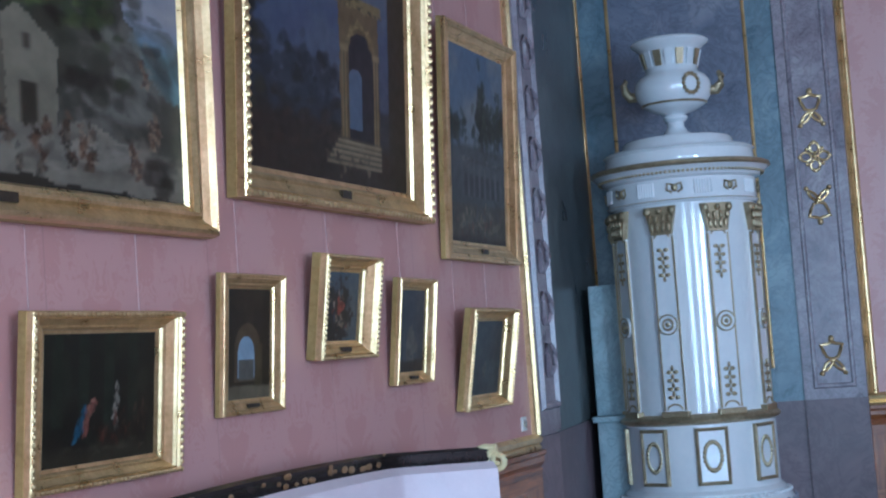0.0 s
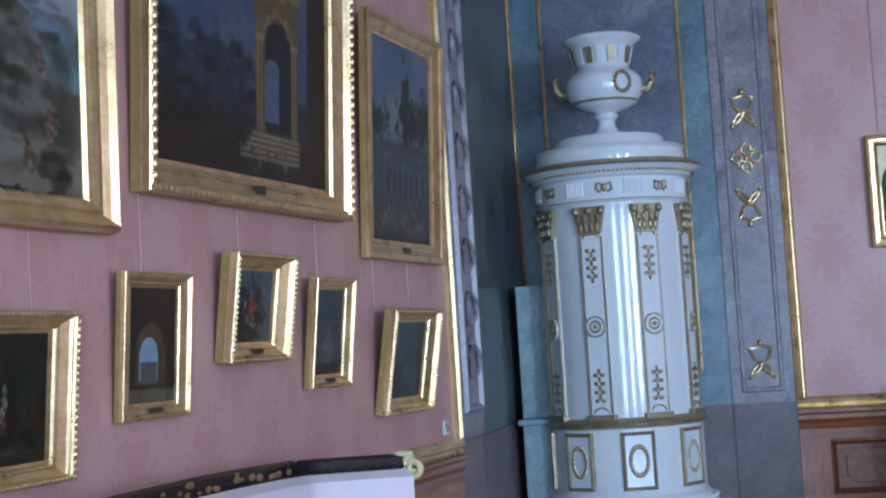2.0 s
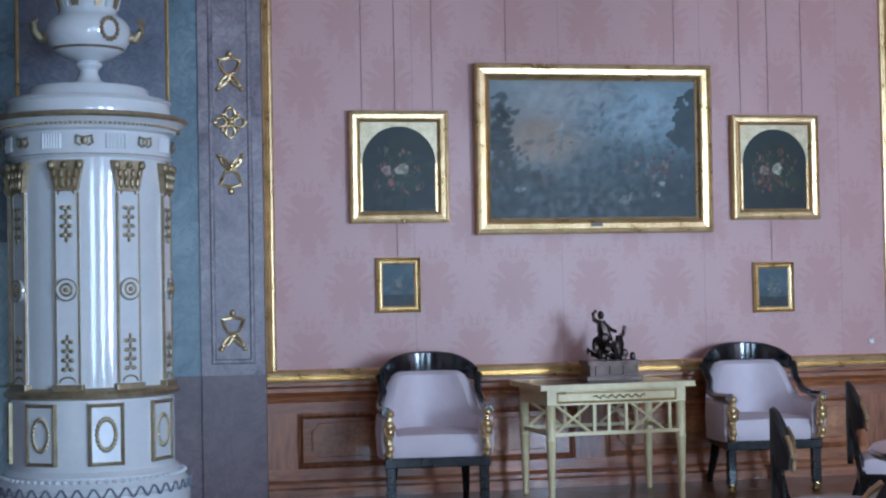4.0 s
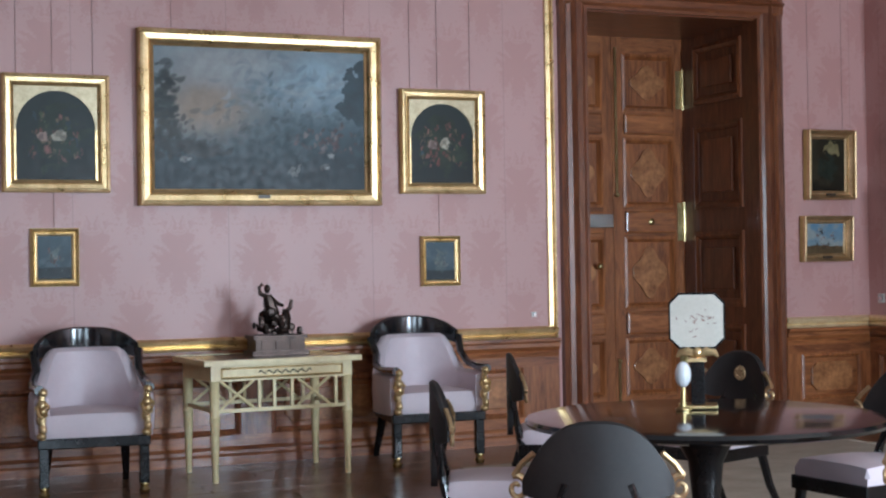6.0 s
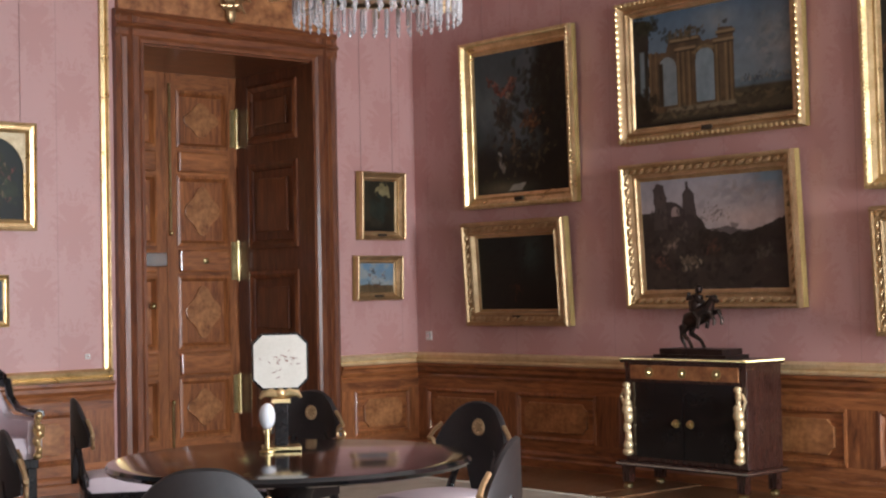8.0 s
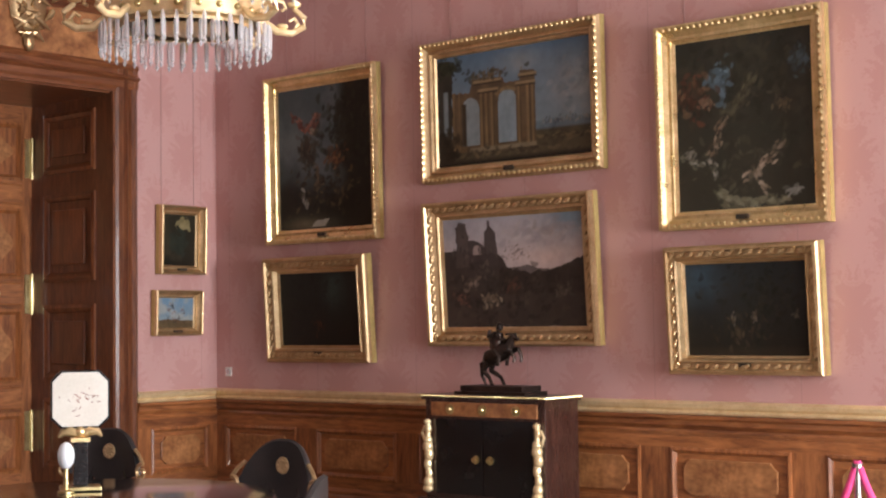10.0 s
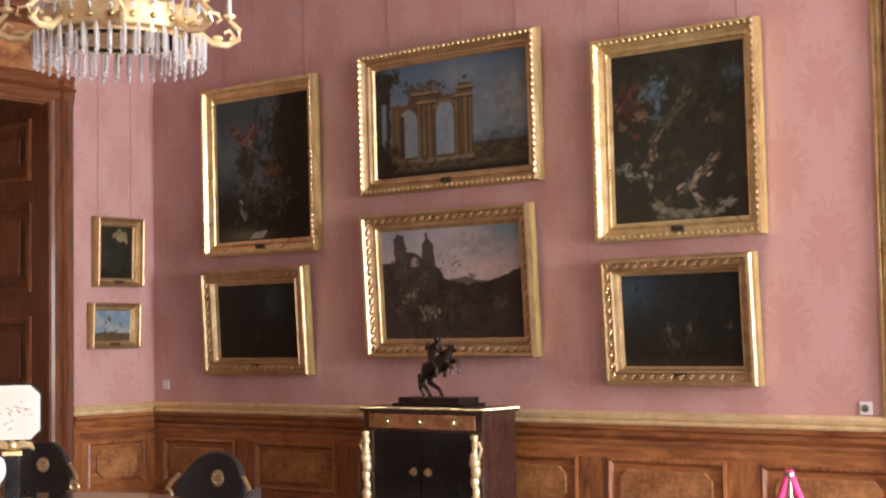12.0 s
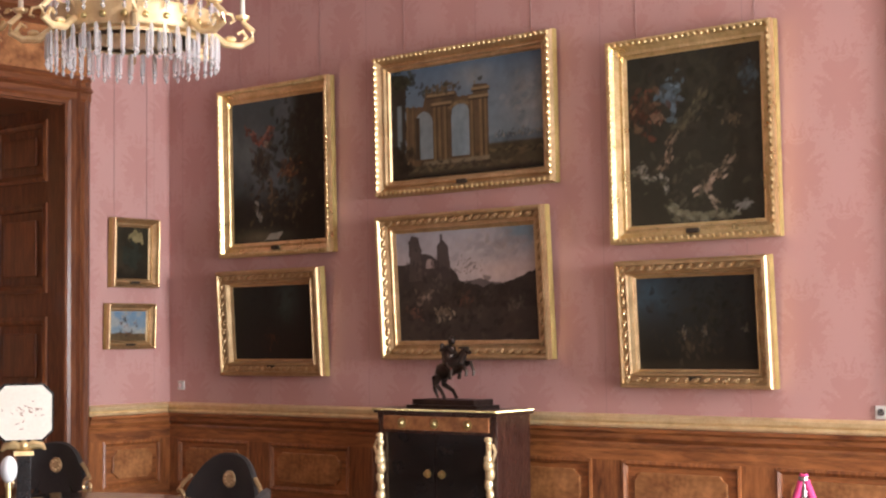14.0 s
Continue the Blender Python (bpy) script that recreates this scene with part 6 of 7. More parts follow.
def cushion(w0, w1, d, z0, z1, bulge=0.025, n=10):
    """A padded seat: w0 wide at the front (-y), w1 at the back."""
    bm = bmesh.new()
    top, bot = {}, {}
    for i in range(n + 1):
        for j in range(n + 1):
            u, v = -1 + 2 * i / n, -1 + 2 * j / n
            su, sv = math.copysign(1 - (1 - abs(u)) ** 1.6, u), math.copysign(1 - (1 - abs(v)) ** 1.6, v)
            wdt = w0 + (w1 - w0) * (sv + 1) / 2
            e = max(abs(u), abs(v))
            top[i, j] = bm.verts.new((su * wdt / 2, sv * d / 2, z1 - 0.5 * (z1 - z0) * (1 if e == 1 else 0) + bulge * (1 - u * u) * (1 - v * v)))
            bot[i, j] = bm.verts.new((su * wdt / 2 * 0.985, sv * d / 2 * 0.985, z0)) if e == 1 else None
    for i in range(n):
        for j in range(n):
            bm.faces.new((top[i, j], top[i + 1, j], top[i + 1, j + 1], top[i, j + 1]))
    ring = [(i, 0) for i in range(n)] + [(n, j) for j in range(n)] + [(i, n) for i in range(n, 0, -1)] + [(0, j) for j in range(n, 0, -1)]
    for a, b in zip(ring, ring[1:] + ring[:1]):
        bm.faces.new((top[a], bot[a], bot[b], top[b]))
    bm.faces.new([bot[r] for r in ring])
    return bm


def armchair(m, label):
    """Tub-shaped armchair; its front looks to -y."""
    c = thing("armchair", m, label, "armchair", "armchairs along the wall")
    part("seat", cushion(0.64, 0.54, 0.60, 0.36, 0.495, 0.035), M_SATIN, c, "pale lilac satin seat cushion", True).location = (0, -0.02, 0)
    part("seat_rail", slab([(-0.345, -0.345), (0.345, -0.345), (0.29, 0.27), (-0.29, 0.27)], 0.30, 0.365), M_EBONY, c, bevel=0.008)

    def path(t):
        a = t * radians(112)
        s = 1 - 0.0 * abs(t)
        return 0.335 * s * math.sin(a) * (1 + 0.02 * abs(t)), -0.05 + 0.36 * math.cos(a) - (0.16 * max(0, abs(t) - 0.72) / 0.28)

    def top(t):
        k = min(1, max(0, (abs(t) - 0.34) / 0.30))
        return 0.895 - 0.255 * (k * k * (3 - 2 * k))
    part("backrest", shell(path, top, lambda t: 0.40, 0.085), M_SATIN, c, "pale lilac satin back", True)

    def path2(t):
        x, y = path(t)
        return x * 1.08, y + 0.045 * (1 - abs(t)) + 0.015
    part("back_shell", shell(path2, lambda t: top(t) - 0.01, lambda t: 0.36, 0.02), M_SATIN, c, smooth=True)

    def path3(t):
        x, y = path(t * 0.52)
        return x * 1.12, (y + 0.05) * 1.05
    part("crest_rail", shell(path3, lambda t: 1.025 - 0.10 * abs(t) ** 2.6, lambda t: 0.875 - 0.05 * abs(t) ** 2, 0.035), M_TABLE, c, "black lacquered crest rail", True)
    for s in (-1, 1):
        pts = [(*path3(s), 0.87), (*path(s * 0.58), 0.76), (*path(s * 0.70), 0.685), (*path(s * 0.86), 0.665), (path(s)[0], path(s)[1] - 0.06, 0.67)]
        part("arm_rail", tube([(x * 1.05, y, z) for x, y, z in pts], [0.030, 0.028, 0.026, 0.027, 0.032], 8), M_TABLE, c, smooth=True)
        x, y = path(s)
        y -= 0.055
        bm = bmesh.new()
        for z, r, k in ((0.39, 0.034, 0.7), (0.43, 0.026, 1.3), (0.49, 0.033, 1.2), (0.54, 0.027, 1.1), (0.58, 0.036, 1.0), (0.625, 0.024, 1.0), (0.655, 0.033, 0.9)):
            blob(bm, (x + 0.006 * math.sin(z * 60), y - 0.008 * math.cos(z * 45), z), r, (0.9, 0.95, k), 10)
        for q in (-1, 1):
            tube([(x + q * 0.012, y - 0.01, 0.60), (x + q * 0.036, y - 0.02, 0.57), (x + q * 0.024, y - 0.03, 0.52), (x, y - 0.03, 0.50)], [0.012, 0.012, 0.010, 0.007], 6, bm)
        tube([(x, y, 0.37), (x, y, 0.66)], 0.020, 8, bm)
        part("arm_figure", bm, M_GOLD, c, "gilded carved arm support", True)
        leg = part("front_leg", slab([(-0.03, -0.03), (0.03, -0.03), (0.03, 0.03), (-0.03, 0.03)], 0.06, 0.31), M_EBONY, c, bevel=0.006)
        leg.location = (s * 0.305, -0.305, 0)
        part("foot", lathe([(0.0, 0.0), (0.026, 0.0), (0.036, 0.02), (0.02, 0.04), (0.032, 0.055), (0.03, 0.07), (0.0, 0.075)], 14), M_BRASS, leg, "gilt paw foot", True)
        leg = part("back_leg", tube([(s * 0.245, 0.23, 0.32), (s * 0.25, 0.27, 0.2), (s * 0.26, 0.34, 0.06), (s * 0.26, 0.36, 0.0)], [0.034, 0.03, 0.024, 0.022], 8), M_EBONY, c, smooth=True)
    return c


armchair(pose(3.14, -0.74, 0, 0, 0, -5), "black lacquered armchair with lilac satin and gilt arms beside the console")
armchair(pose(5.56, -0.50, 0, 0, 0, -4), "black lacquered armchair with lilac satin and gilt arms near the door")

# long sofa on the west wall, only its end shows
sofa = thing("sofa", WALL_W @ pose(-6.33, -0.52, 0) @ Matrix.Diagonal((1.15, 1, 0.905, 1)), "black lacquered sofa with pale lilac satin and a gilt scroll", "sofa")
part("seat", cushion(2.1, 2.1, 0.66, 0.34, 0.48), M_SATIN, sofa, smooth=True)
part("seat_rail", box(-1.05, 1.05, -0.33, 0.33, 0.25, 0.345), M_EBONY, sofa, bevel=0.01)
part("backrest", shell(lambda t: (t * 0.98, 0.20 - 0.30 * max(0, abs(t) - 0.7) / 0.3), lambda t: 1.075 - 0.03 * t * t, lambda t: 0.42, 0.10), M_SATIN, sofa, smooth=True)
part("crest_rail", shell(lambda t: (t * 1.06, 0.29 - 0.34 * max(0, abs(t) - 0.7) / 0.3), lambda t: 1.135 - 0.03 * t * t, lambda t: 1.06 - 0.03 * t * t, 0.04), M_EBONY, sofa, "black crest rail with faint gilt painting", True)
bm = bmesh.new()
rr = random.Random(9)
for k in range(26):
    x = rr.uniform(-0.75, 0.75)
    blob(bm, (x, 0.266, 1.095 + rr.uniform(-0.02, 0.02)), rr.uniform(0.008, 0.018), (1.6, 0.25, 1), 6)
tagged(part("gilt_painting", bm, M_GOLD_DULL, sofa, "faded gilt leaf painting", True), kind="stuff")
for s in (-1, 1):
    pts = [(s * 1.05, -0.09 - 0.055 * (1 - a / 14) * math.cos(a), 1.04 + 0.06 * (1 - a / 14) * math.sin(a)) for a in np.linspace(1.6, 12, 30)]
    bm = tube(pts, [0.018 - 0.008 * k / 29 for k in range(30)], 8)
    tube([(s * 1.05, -0.09, 1.10), (s * 1.045, -0.04, 1.105), (s * 1.04, 0.0, 1.09)], 0.016, 8, bm)
    tube([(s * 1.05, -0.06, 0.98), (s * 1.05, -0.04, 0.9), (s * 1.05, -0.06, 0.5)], 0.018, 8, bm)
    part("arm_scroll", bm, M_CREAM, sofa, "cream and gilt carved scroll", True)
    for y in (-0.28, 0.28):
        part("leg", slab([(-0.03, -0.03), (0.03, -0.03), (0.03, 0.03), (-0.03, 0.03)], 0, 0.26), M_EBONY, sofa, bevel=0.005).location = (s * 0.98, y, 0)

# console table
con = thing("console_table", pose(4.36, -0.60, 0, 0, 0, 3) @ Matrix.Diagonal((0.95, 0.9, 1, 1)), "cream and gilt console table with lattice frieze", "console table")
part("tabletop", box(-0.57, 0.57, -0.40, 0.40, 0.765, 0.80), M_MAHOGANY, con, "dark polished top", bevel=0.006)
part("top_edging", sweep_frame(1.16, 0.82, [(0, -0.80), (0, -0.765), (0.02, -0.765), (0.02, -0.803)]), M_CREAM, con, "cream and gilt edge").matrix_local = Matrix.Rotation(radians(-90), 4, "X")
for name, bmx in (("frieze", box(-0.52, 0.52, -0.36, -0.335, 0.66, 0.765)), ("frieze", box(-0.52, 0.52, 0.335, 0.36, 0.66, 0.765)), ("frieze", box(-0.52, -0.495, -0.335, 0.335, 0.66, 0.765)), ("frieze", box(0.495, 0.52, -0.335, 0.335, 0.66, 0.765))):
    part(name, bmx, M_CREAM, con)
part("frieze_panel", sweep_frame(0.9, 0.075, [(0, -0.36), (0, -0.368), (0.01, -0.372), (0.014, -0.36)]), M_GOLD, con, "gilt frieze moulding").location = (0, 0, 0.712)
bm = bmesh.new()
for k in range(-6, 7):
    tube([(k * 0.03, -0.366, 0.712), (k * 0.03 + 0.02, -0.37, 0.712 + 0.012 * (-1) ** k), (k * 0.03 + 0.03, -0.366, 0.712)], 0.004, 5, bm)
part("painted_scroll", bm, M_BRONZE, con, "brown painted scrollwork")
for sx in (-1, 1):
    for sy in (-1, 1):
        lg = part("leg", lathe([(0.0, 0.0), (0.02, 0.0), (0.024, 0.03), (0.021, 0.06), (0.034, 0.40), (0.038, 0.42), (0.04, 0.425), (0.034, 0.44), (0.036, 0.66), (0.04, 0.665), (0.0, 0.67)], 10), M_CREAM, con, smooth=True)
        lg.location = (sx * 0.49, sy * 0.335, 0)
for sy in (-0.345, 0.345):
    part("stretcher", box(-0.47, 0.47, sy - 0.012, sy + 0.012, 0.455, 0.48), M_CREAM, con)
    for x0, x1 in ((-0.47, -0.19), (-0.05 + 0.14, 0.47 - 0.1)):
        for a, b in ((0.48, 0.66), (0.66, 0.48)):
            part("lattice_bar", tube([(x0 + 0.02, sy, a), (x1 - 0.02, sy, b)], 0.011, 6), M_CREAM, con)
    for x in (-0.17, -0.06, 0.07, 0.40):
        part("lattice_post", box(x - 0.011, x + 0.011, sy - 0.01, sy + 0.01, 0.48, 0.66), M_CREAM, con)
for sx in (-0.49, 0.49):
    part("stretcher", box(sx - 0.012, sx + 0.012, -0.335, 0.335, 0.455, 0.48), M_CREAM, con)


# plain bronze shapes
def sculpt(name, m, label, build):
    bm = bmesh.new()
    build(bm)
    ob = link(name, bm, M_BRONZE, smooth=True)
    ob.matrix_world = m
    return tagged(ob, label, "statue")


def seated_group(bm):
    for k, (w, h0, h1) in enumerate(((0.20, 0, 0.03), (0.175, 0.03, 0.11), (0.19, 0.11, 0.135))):
        box(-w, w, -w * 0.62, w * 0.62, h0, h1, bm)
    for x in (-0.1, 0.0, 0.1):
        box(x - 0.035, x + 0.035, -0.118, -0.105, 0.045, 0.10, bm)
    r = random.Random(3)
    for k in range(46):
        a = r.uniform(0, 1) ** 1.3
        blob(bm, (r.gauss(-0.015 - 0.03 * a, 0.075 * (1.15 - a)), r.gauss(0, 0.035), 0.145 + 0.17 * a), r.uniform(0.014, 0.030), (r.uniform(0.8, 1.5), 1, r.uniform(0.8, 1.6)), 6)
    # an upright form leaning to one side, and a lower one beside it
    tube([(-0.02, 0, 0.27), (-0.045, -0.01, 0.35), (-0.06, -0.01, 0.41)], [0.048, 0.044, 0.028], 8, bm)
    blob(bm, (-0.062, -0.015, 0.452), 0.027, (0.9, 0.9, 1.2))
    tube([(-0.07, -0.02, 0.40), (-0.115, -0.03, 0.42), (-0.125, -0.03, 0.465), (-0.10, -0.03, 0.485)], [0.018, 0.016, 0.013, 0.012], 6, bm)
    tube([(-0.04, -0.02, 0.39), (0.0, -0.04, 0.35), (0.045, -0.03, 0.335)], [0.018, 0.015, 0.012], 6, bm)
    tube([(0.06, 0, 0.16), (0.075, -0.005, 0.25), (0.07, -0.01, 0.31)], [0.032, 0.035, 0.022], 8, bm)
    tube([(0.075, 0, 0.29), (0.105, 0, 0.32), (0.115, 0, 0.375)], [0.018, 0.016, 0.012], 6, bm)
    tube([(-0.03, -0.03, 0.26), (0.02, -0.06, 0.24), (0.03, -0.06, 0.16)], [0.026, 0.022, 0.016], 6, bm)
    tube([(-0.06, -0.03, 0.26), (-0.09, -0.06, 0.21), (-0.085, -0.05, 0.15)], [0.026, 0.022, 0.016], 6, bm)


sculpt("bronze_statue", pose(4.46, -0.50, 0.80), "dark bronze figure group on a stepped plinth", seated_group)

# ---------------- round table and its chairs ----------------
TX, TY = 4.97, -5.08
tab = thing("round_table", pose(TX, TY, 0), "round black polished pedestal table", "table")
part("tabletop", lathe([(0.0, 0.70), (0.70, 0.70), (0.755, 0.712), (0.765, 0.728), (0.755, 0.744), (0.72, 0.75), (0.0, 0.75)], 96), M_TABLE, tab, "glossy black top", True)
part("pedestal", lathe([(0.0, 0.10), (0.16, 0.10), (0.15, 0.16), (0.075, 0.22), (0.06, 0.40), (0.075, 0.55), (0.12, 0.64), (0.30, 0.70), (0.0, 0.70)], 40), M_EBONY, tab, smooth=True)
part("base", slab([(0.42 * math.sin(2 * math.pi * k / 3 + d) * q, 0.42 * math.cos(2 * math.pi * k / 3 + d) * q) for k in range(3) for d, q in ((-0.12, 1), (0.12, 1), (1.05, 0.45))], 0.012, 0.10), M_EBONY, tab, bevel=0.008)

stand = thing("table_screen", pose(5.083, -4.853, 0.752, 0, 0, -32), "octagonal ivory table screen on a black and gilt stand", "table lamp")
part("foot_plate", box(-0.085, 0.085, -0.07, 0.07, 0.0, 0.018), M_BRASS, stand, "gilt square foot", bevel=0.004)
part("column", slab([(-0.03, -0.03), (0.03, -0.03), (0.03, 0.03), (-0.03, 0.03)], 0.018, 0.22), M_EBONY, stand, bevel=0.004)
bm = bmesh.new()
for s in (-1, 1):
    tube([(0, 0, 0.235), (s * 0.04, 0, 0.25), (s * 0.075, 0, 0.245), (s * 0.09, 0, 0.225)], [0.016, 0.022, 0.016, 0.006], 8, bm)
blob(bm, (0, 0, 0.245), 0.026)
part("winged_mount", bm, M_GOLD, stand, "gilt winged mount", True)
bm = box(-0.04, 0.04, -0.035, 0.035, 0.205, 0.222)
part("collar", bm, M_GOLD, stand)
OCT = [(-0.115, -0.075), (-0.075, -0.115), (0.075, -0.115), (0.115, -0.075), (0.115, 0.075), (0.075, 0.115), (-0.075, 0.115), (-0.115, 0.075)]
part("screen_frame", prism([(x * 1.07, z * 1.07 + 0.385) for x, z in OCT], -0.008, 0.012), M_EBONY, stand, "black octagonal frame")
scr = part("screen", prism([(x, z + 0.385) for x, z in OCT], -0.014, -0.006), M_PAPER, stand, "ivory screen with faint brown drawing")
rr = random.Random(12)
bm = bmesh.new()
for k in range(26):
    x, z = rr.gauss(0, 0.035), 0.38 + rr.gauss(0, 0.028)
    tube([(x, -0.0145, z), (x + rr.uniform(-0.02, 0.02), -0.0145, z + rr.uniform(-0.012, 0.012))], 0.0016, 4, bm)
tagged(part("drawing", bm, M_INK, scr, "faint brown ink drawing"), kind="stuff")
egg = link("white_porcelain_egg", blob(bmesh.new(), (0, 0, 0.155), 0.036, (1, 1, 1.6), 16), M_GLAZE, smooth=True)
bmx = lathe([(0.0, 0.0), (0.035, 0.0), (0.035, 0.008), (0.012, 0.014), (0.01, 0.10), (0.0, 0.104)], 20)
part("stand", bmx, M_BRASS, egg, smooth=True)
egg.matrix_world = pose(4.975, -4.905, 0.752)
tagged(egg, "white porcelain egg shape on a small stand", "ornament")


def side_chair(m, label):
    """Black chair with a curved solid back; its front looks to -y."""
    c = thing("side_chair", m, label, "chair", "chairs round the table")
    part("seat", cushion(0.48, 0.40, 0.44, 0.40, 0.475, 0.03), M_SATIN, c, "pale lilac satin seat", True)
    part("seat_rail", slab([(-0.25, -0.235), (0.25, -0.235), (0.21, 0.235), (-0.21, 0.235)], 0.34, 0.405), M_EBONY, c, bevel=0.008)
    for s in (-1, 1):
        leg = part("front_leg", tube([(s * 0.215, -0.20, 0.35), (s * 0.22, -0.225, 0.18), (s * 0.225, -0.25, 0.0)], [0.027, 0.023, 0.016], 8), M_EBONY, c, smooth=True)
        part("back_leg", tube([(s * 0.185, 0.20, 0.36), (s * 0.19, 0.26, 0.18), (s * 0.20, 0.36, 0.0)], [0.026, 0.023, 0.016], 8), M_EBONY, c, smooth=True)
        part("stile", tube([(s * 0.185, 0.205, 0.38), (s * 0.17, 0.235, 0.5), (s * 0.13, 0.255, 0.62), (s * 0.10, 0.265, 0.70)], [0.024, 0.02, 0.018, 0.018], 8), M_EBONY, c, smooth=True)
        pts = [(s * (0.262 + 0.042 * (1 - a / 11) * math.cos(a)), 0.19, 0.675 + 0.05 * (1 - a / 11) * math.sin(a)) for a in np.linspace(1.2, 9, 22)]
        bm = tube(pts, [0.012 - 0.005 * k / 21 for k in range(22)], 6)
        tube([(s * 0.205, 0.215, 0.79), (s * 0.245, 0.20, 0.755), (s * 0.272, 0.19, 0.715)], 0.011, 6, bm)
        part("scroll", bm, M_GOLD_DULL, c, "gilt scroll", True)

    def path(t):
        a = t * radians(36)
        return 0.40 * math.sin(a), -0.125 + 0.40 * math.cos(a)

    def low(t):
        k = min(1, max(0, (abs(t) - 0.16) / 0.26))
        return 0.44 + 0.20 * k * k * (3 - 2 * k) + 0.06 * max(0, abs(t) - 0.7)
    part("back_panel", shell(path, lambda t: 0.90 - 0.19 * abs(t) ** 2.6, low, 0.028, 44), M_EBONY_WORN, c, "black fan-shaped back panel", True)
    bm = bmesh.new()
    bmesh.ops.create_cone(bm, cap_ends=True, segments=24, radius1=0.042, radius2=0.038, depth=0.008, matrix=Matrix.Translation((0, 0.256, 0.775)) @ Matrix.Rotation(radians(90), 4, "X"))
    for k in range(8):
        blob(bm, (0.026 * math.cos(k * math.pi / 4), 0.252, 0.775 + 0.026 * math.sin(k * math.pi / 4)), 0.009, (1, 0.5, 1), 6)
    part("roundel", bm, M_GOLD_DULL, c, "gilt inlaid roundel", True)
    return c


def chair_at(x, y, turn, label="black lacquered chair with lilac seat drawn up to the table"):
    side_chair(pose(x, y, 0, 0, 0, turn), label)


CHAIRS = [(5.97, -3.58, -74), (5.91, -4.96, -86), (5.36, -2.98, 66), (4.23, -4.57, 66), (3.90, -6.08, 151), (4.90, -6.13, -143)]
for x, y, r in CHAIRS:
    chair_at(x, y, r)

# carpet
car = thing("carpet", pose(0, 0, 0), "worn cream carpet with a fringed edge under the table", "carpet")
part("woven_field", box(5.6, 8.80, -7.9, -1.05, -0.01, 0.006), M_CARPET, car)
bm = bmesh.new()
rr = random.Random(2)
for k in range(420):
    y = -7.9 + 6.85 * k / 420
    box(8.80, 8.89 + rr.uniform(-0.015, 0.02), y, y + 0.007, -0.009, 0.002, bm)
tagged(part("fringe", bm, M_CARPET, car, "cream knotted fringe"), kind="stuff")

# ---------------- cabinet ----------------
cab = thing("cabinet", pose(9.57, -3.52, 0, 0, 0, -90), "black two-door cabinet with inlaid drawer and gilt figures", "cabinet")
CW, CD = 0.54, 0.19
part("body", box(-CW, CW, -CD, CD, 0.20, 0.86), M_MAHOGANY, cab, bevel=0.006)
part("top", box(-CW - 0.025, CW + 0.025, -CD - 0.025, CD + 0.01, 0.90, 0.935), M_MAHOGANY, cab, "dark polished top", bevel=0.006)
bm = bmesh.new()
for a0, a1, n in (((-CW - 0.03, -CD - 0.03), (CW + 0.03, -CD - 0.03), 60), ((CW + 0.03, -CD - 0.03), (CW + 0.03, CD), 28), ((-CW - 0.03, -CD - 0.03), (-CW - 0.03, CD), 28)):
    for k in range(n):
        f = (k + 0.5) / n
        blob(bm, (a0[0] + (a1[0] - a0[0]) * f, a0[1] + (a1[1] - a0[1]) * f, 0.928), 0.0095, (1, 1, 1), 6)
tagged(part("top_edging", bm, M_BRASS, cab, "gilt rope edge", True), kind="stuff")
part("drawer", box(-CW + 0.06, CW - 0.06, -CD - 0.012, -CD, 0.785, 0.885), M_BURL, cab, "inlaid burl drawer front", bevel=0.003)
part("drawer_band", box(-CW, CW, -CD - 0.004, CD, 0.86, 0.90), M_MAHOGANY, cab)
for x in (-0.30, 0.0, 0.30):
    bm = lathe([(0.0, 0.0), (0.036, 0.0), (0.036, 0.008), (0.02, 0.014), (0.014, 0.026), (0.0, 0.03)], 20)
    k = part("drawer_pull", bm, M_BRASS, cab, "round brass pull", True)
    k.matrix_local = Matrix.Translation((x, -CD - 0.012, 0.835)) @ Matrix.Rotation(radians(90), 4, "X")
for s in (-1, 1):
    dr = part("door", box(min(0.004 * s, s * (CW - 0.10)), max(0.004 * s, s * (CW - 0.10)), -CD - 0.010, -CD, 0.235, 0.765), M_EBONY, cab, "plain black door", bevel=0.003)
    bm = lathe([(0.0, 0.0), (0.03, 0.0), (0.03, 0.006), (0.012, 0.012), (0.018, 0.03), (0.0, 0.036)], 18)
    k = part("knob", bm, M_BRASS, dr, "brass knob", True)
    k.matrix_local = Matrix.Translation((s * 0.065, -CD - 0.010, 0.485)) @ Matrix.Rotation(radians(90), 4, "X")
    bm = bmesh.new()
    x, y = s * (CW - 0.045), -CD - 0.03
    for z, r, k in ((0.265, 0.048, 0.6), (0.31, 0.044, 1.1), (0.37, 0.032, 1.5), (0.44, 0.036, 1.5), (0.51, 0.042, 1.3), (0.565, 0.048, 1.0), (0.61, 0.042, 0.9), (0.655, 0.020, 1.2), (0.69, 0.031, 1.15), (0.74, 0.036, 0.6)):
        blob(bm, (x + 0.006 * math.sin(z * 40), y, z), r, (0.85, 0.75, k), 10)
    tube([(x, y, 0.25), (x, y, 0.755)], 0.02, 10, bm)
    tube([(x + s * 0.03, y, 0.6), (x + s * 0.055, y, 0.66), (x + s * 0.03, y, 0.71)], 0.012, 8, bm)
    part("gilt_figure", bm, M_GOLD_LIT, cab, "gilded carved corner figure", True)
part("plinth", box(-CW - 0.035, CW + 0.035, -CD - 0.06, CD + 0.005, 0.165, 0.20), M_MAHOGANY, cab, bevel=0.006)
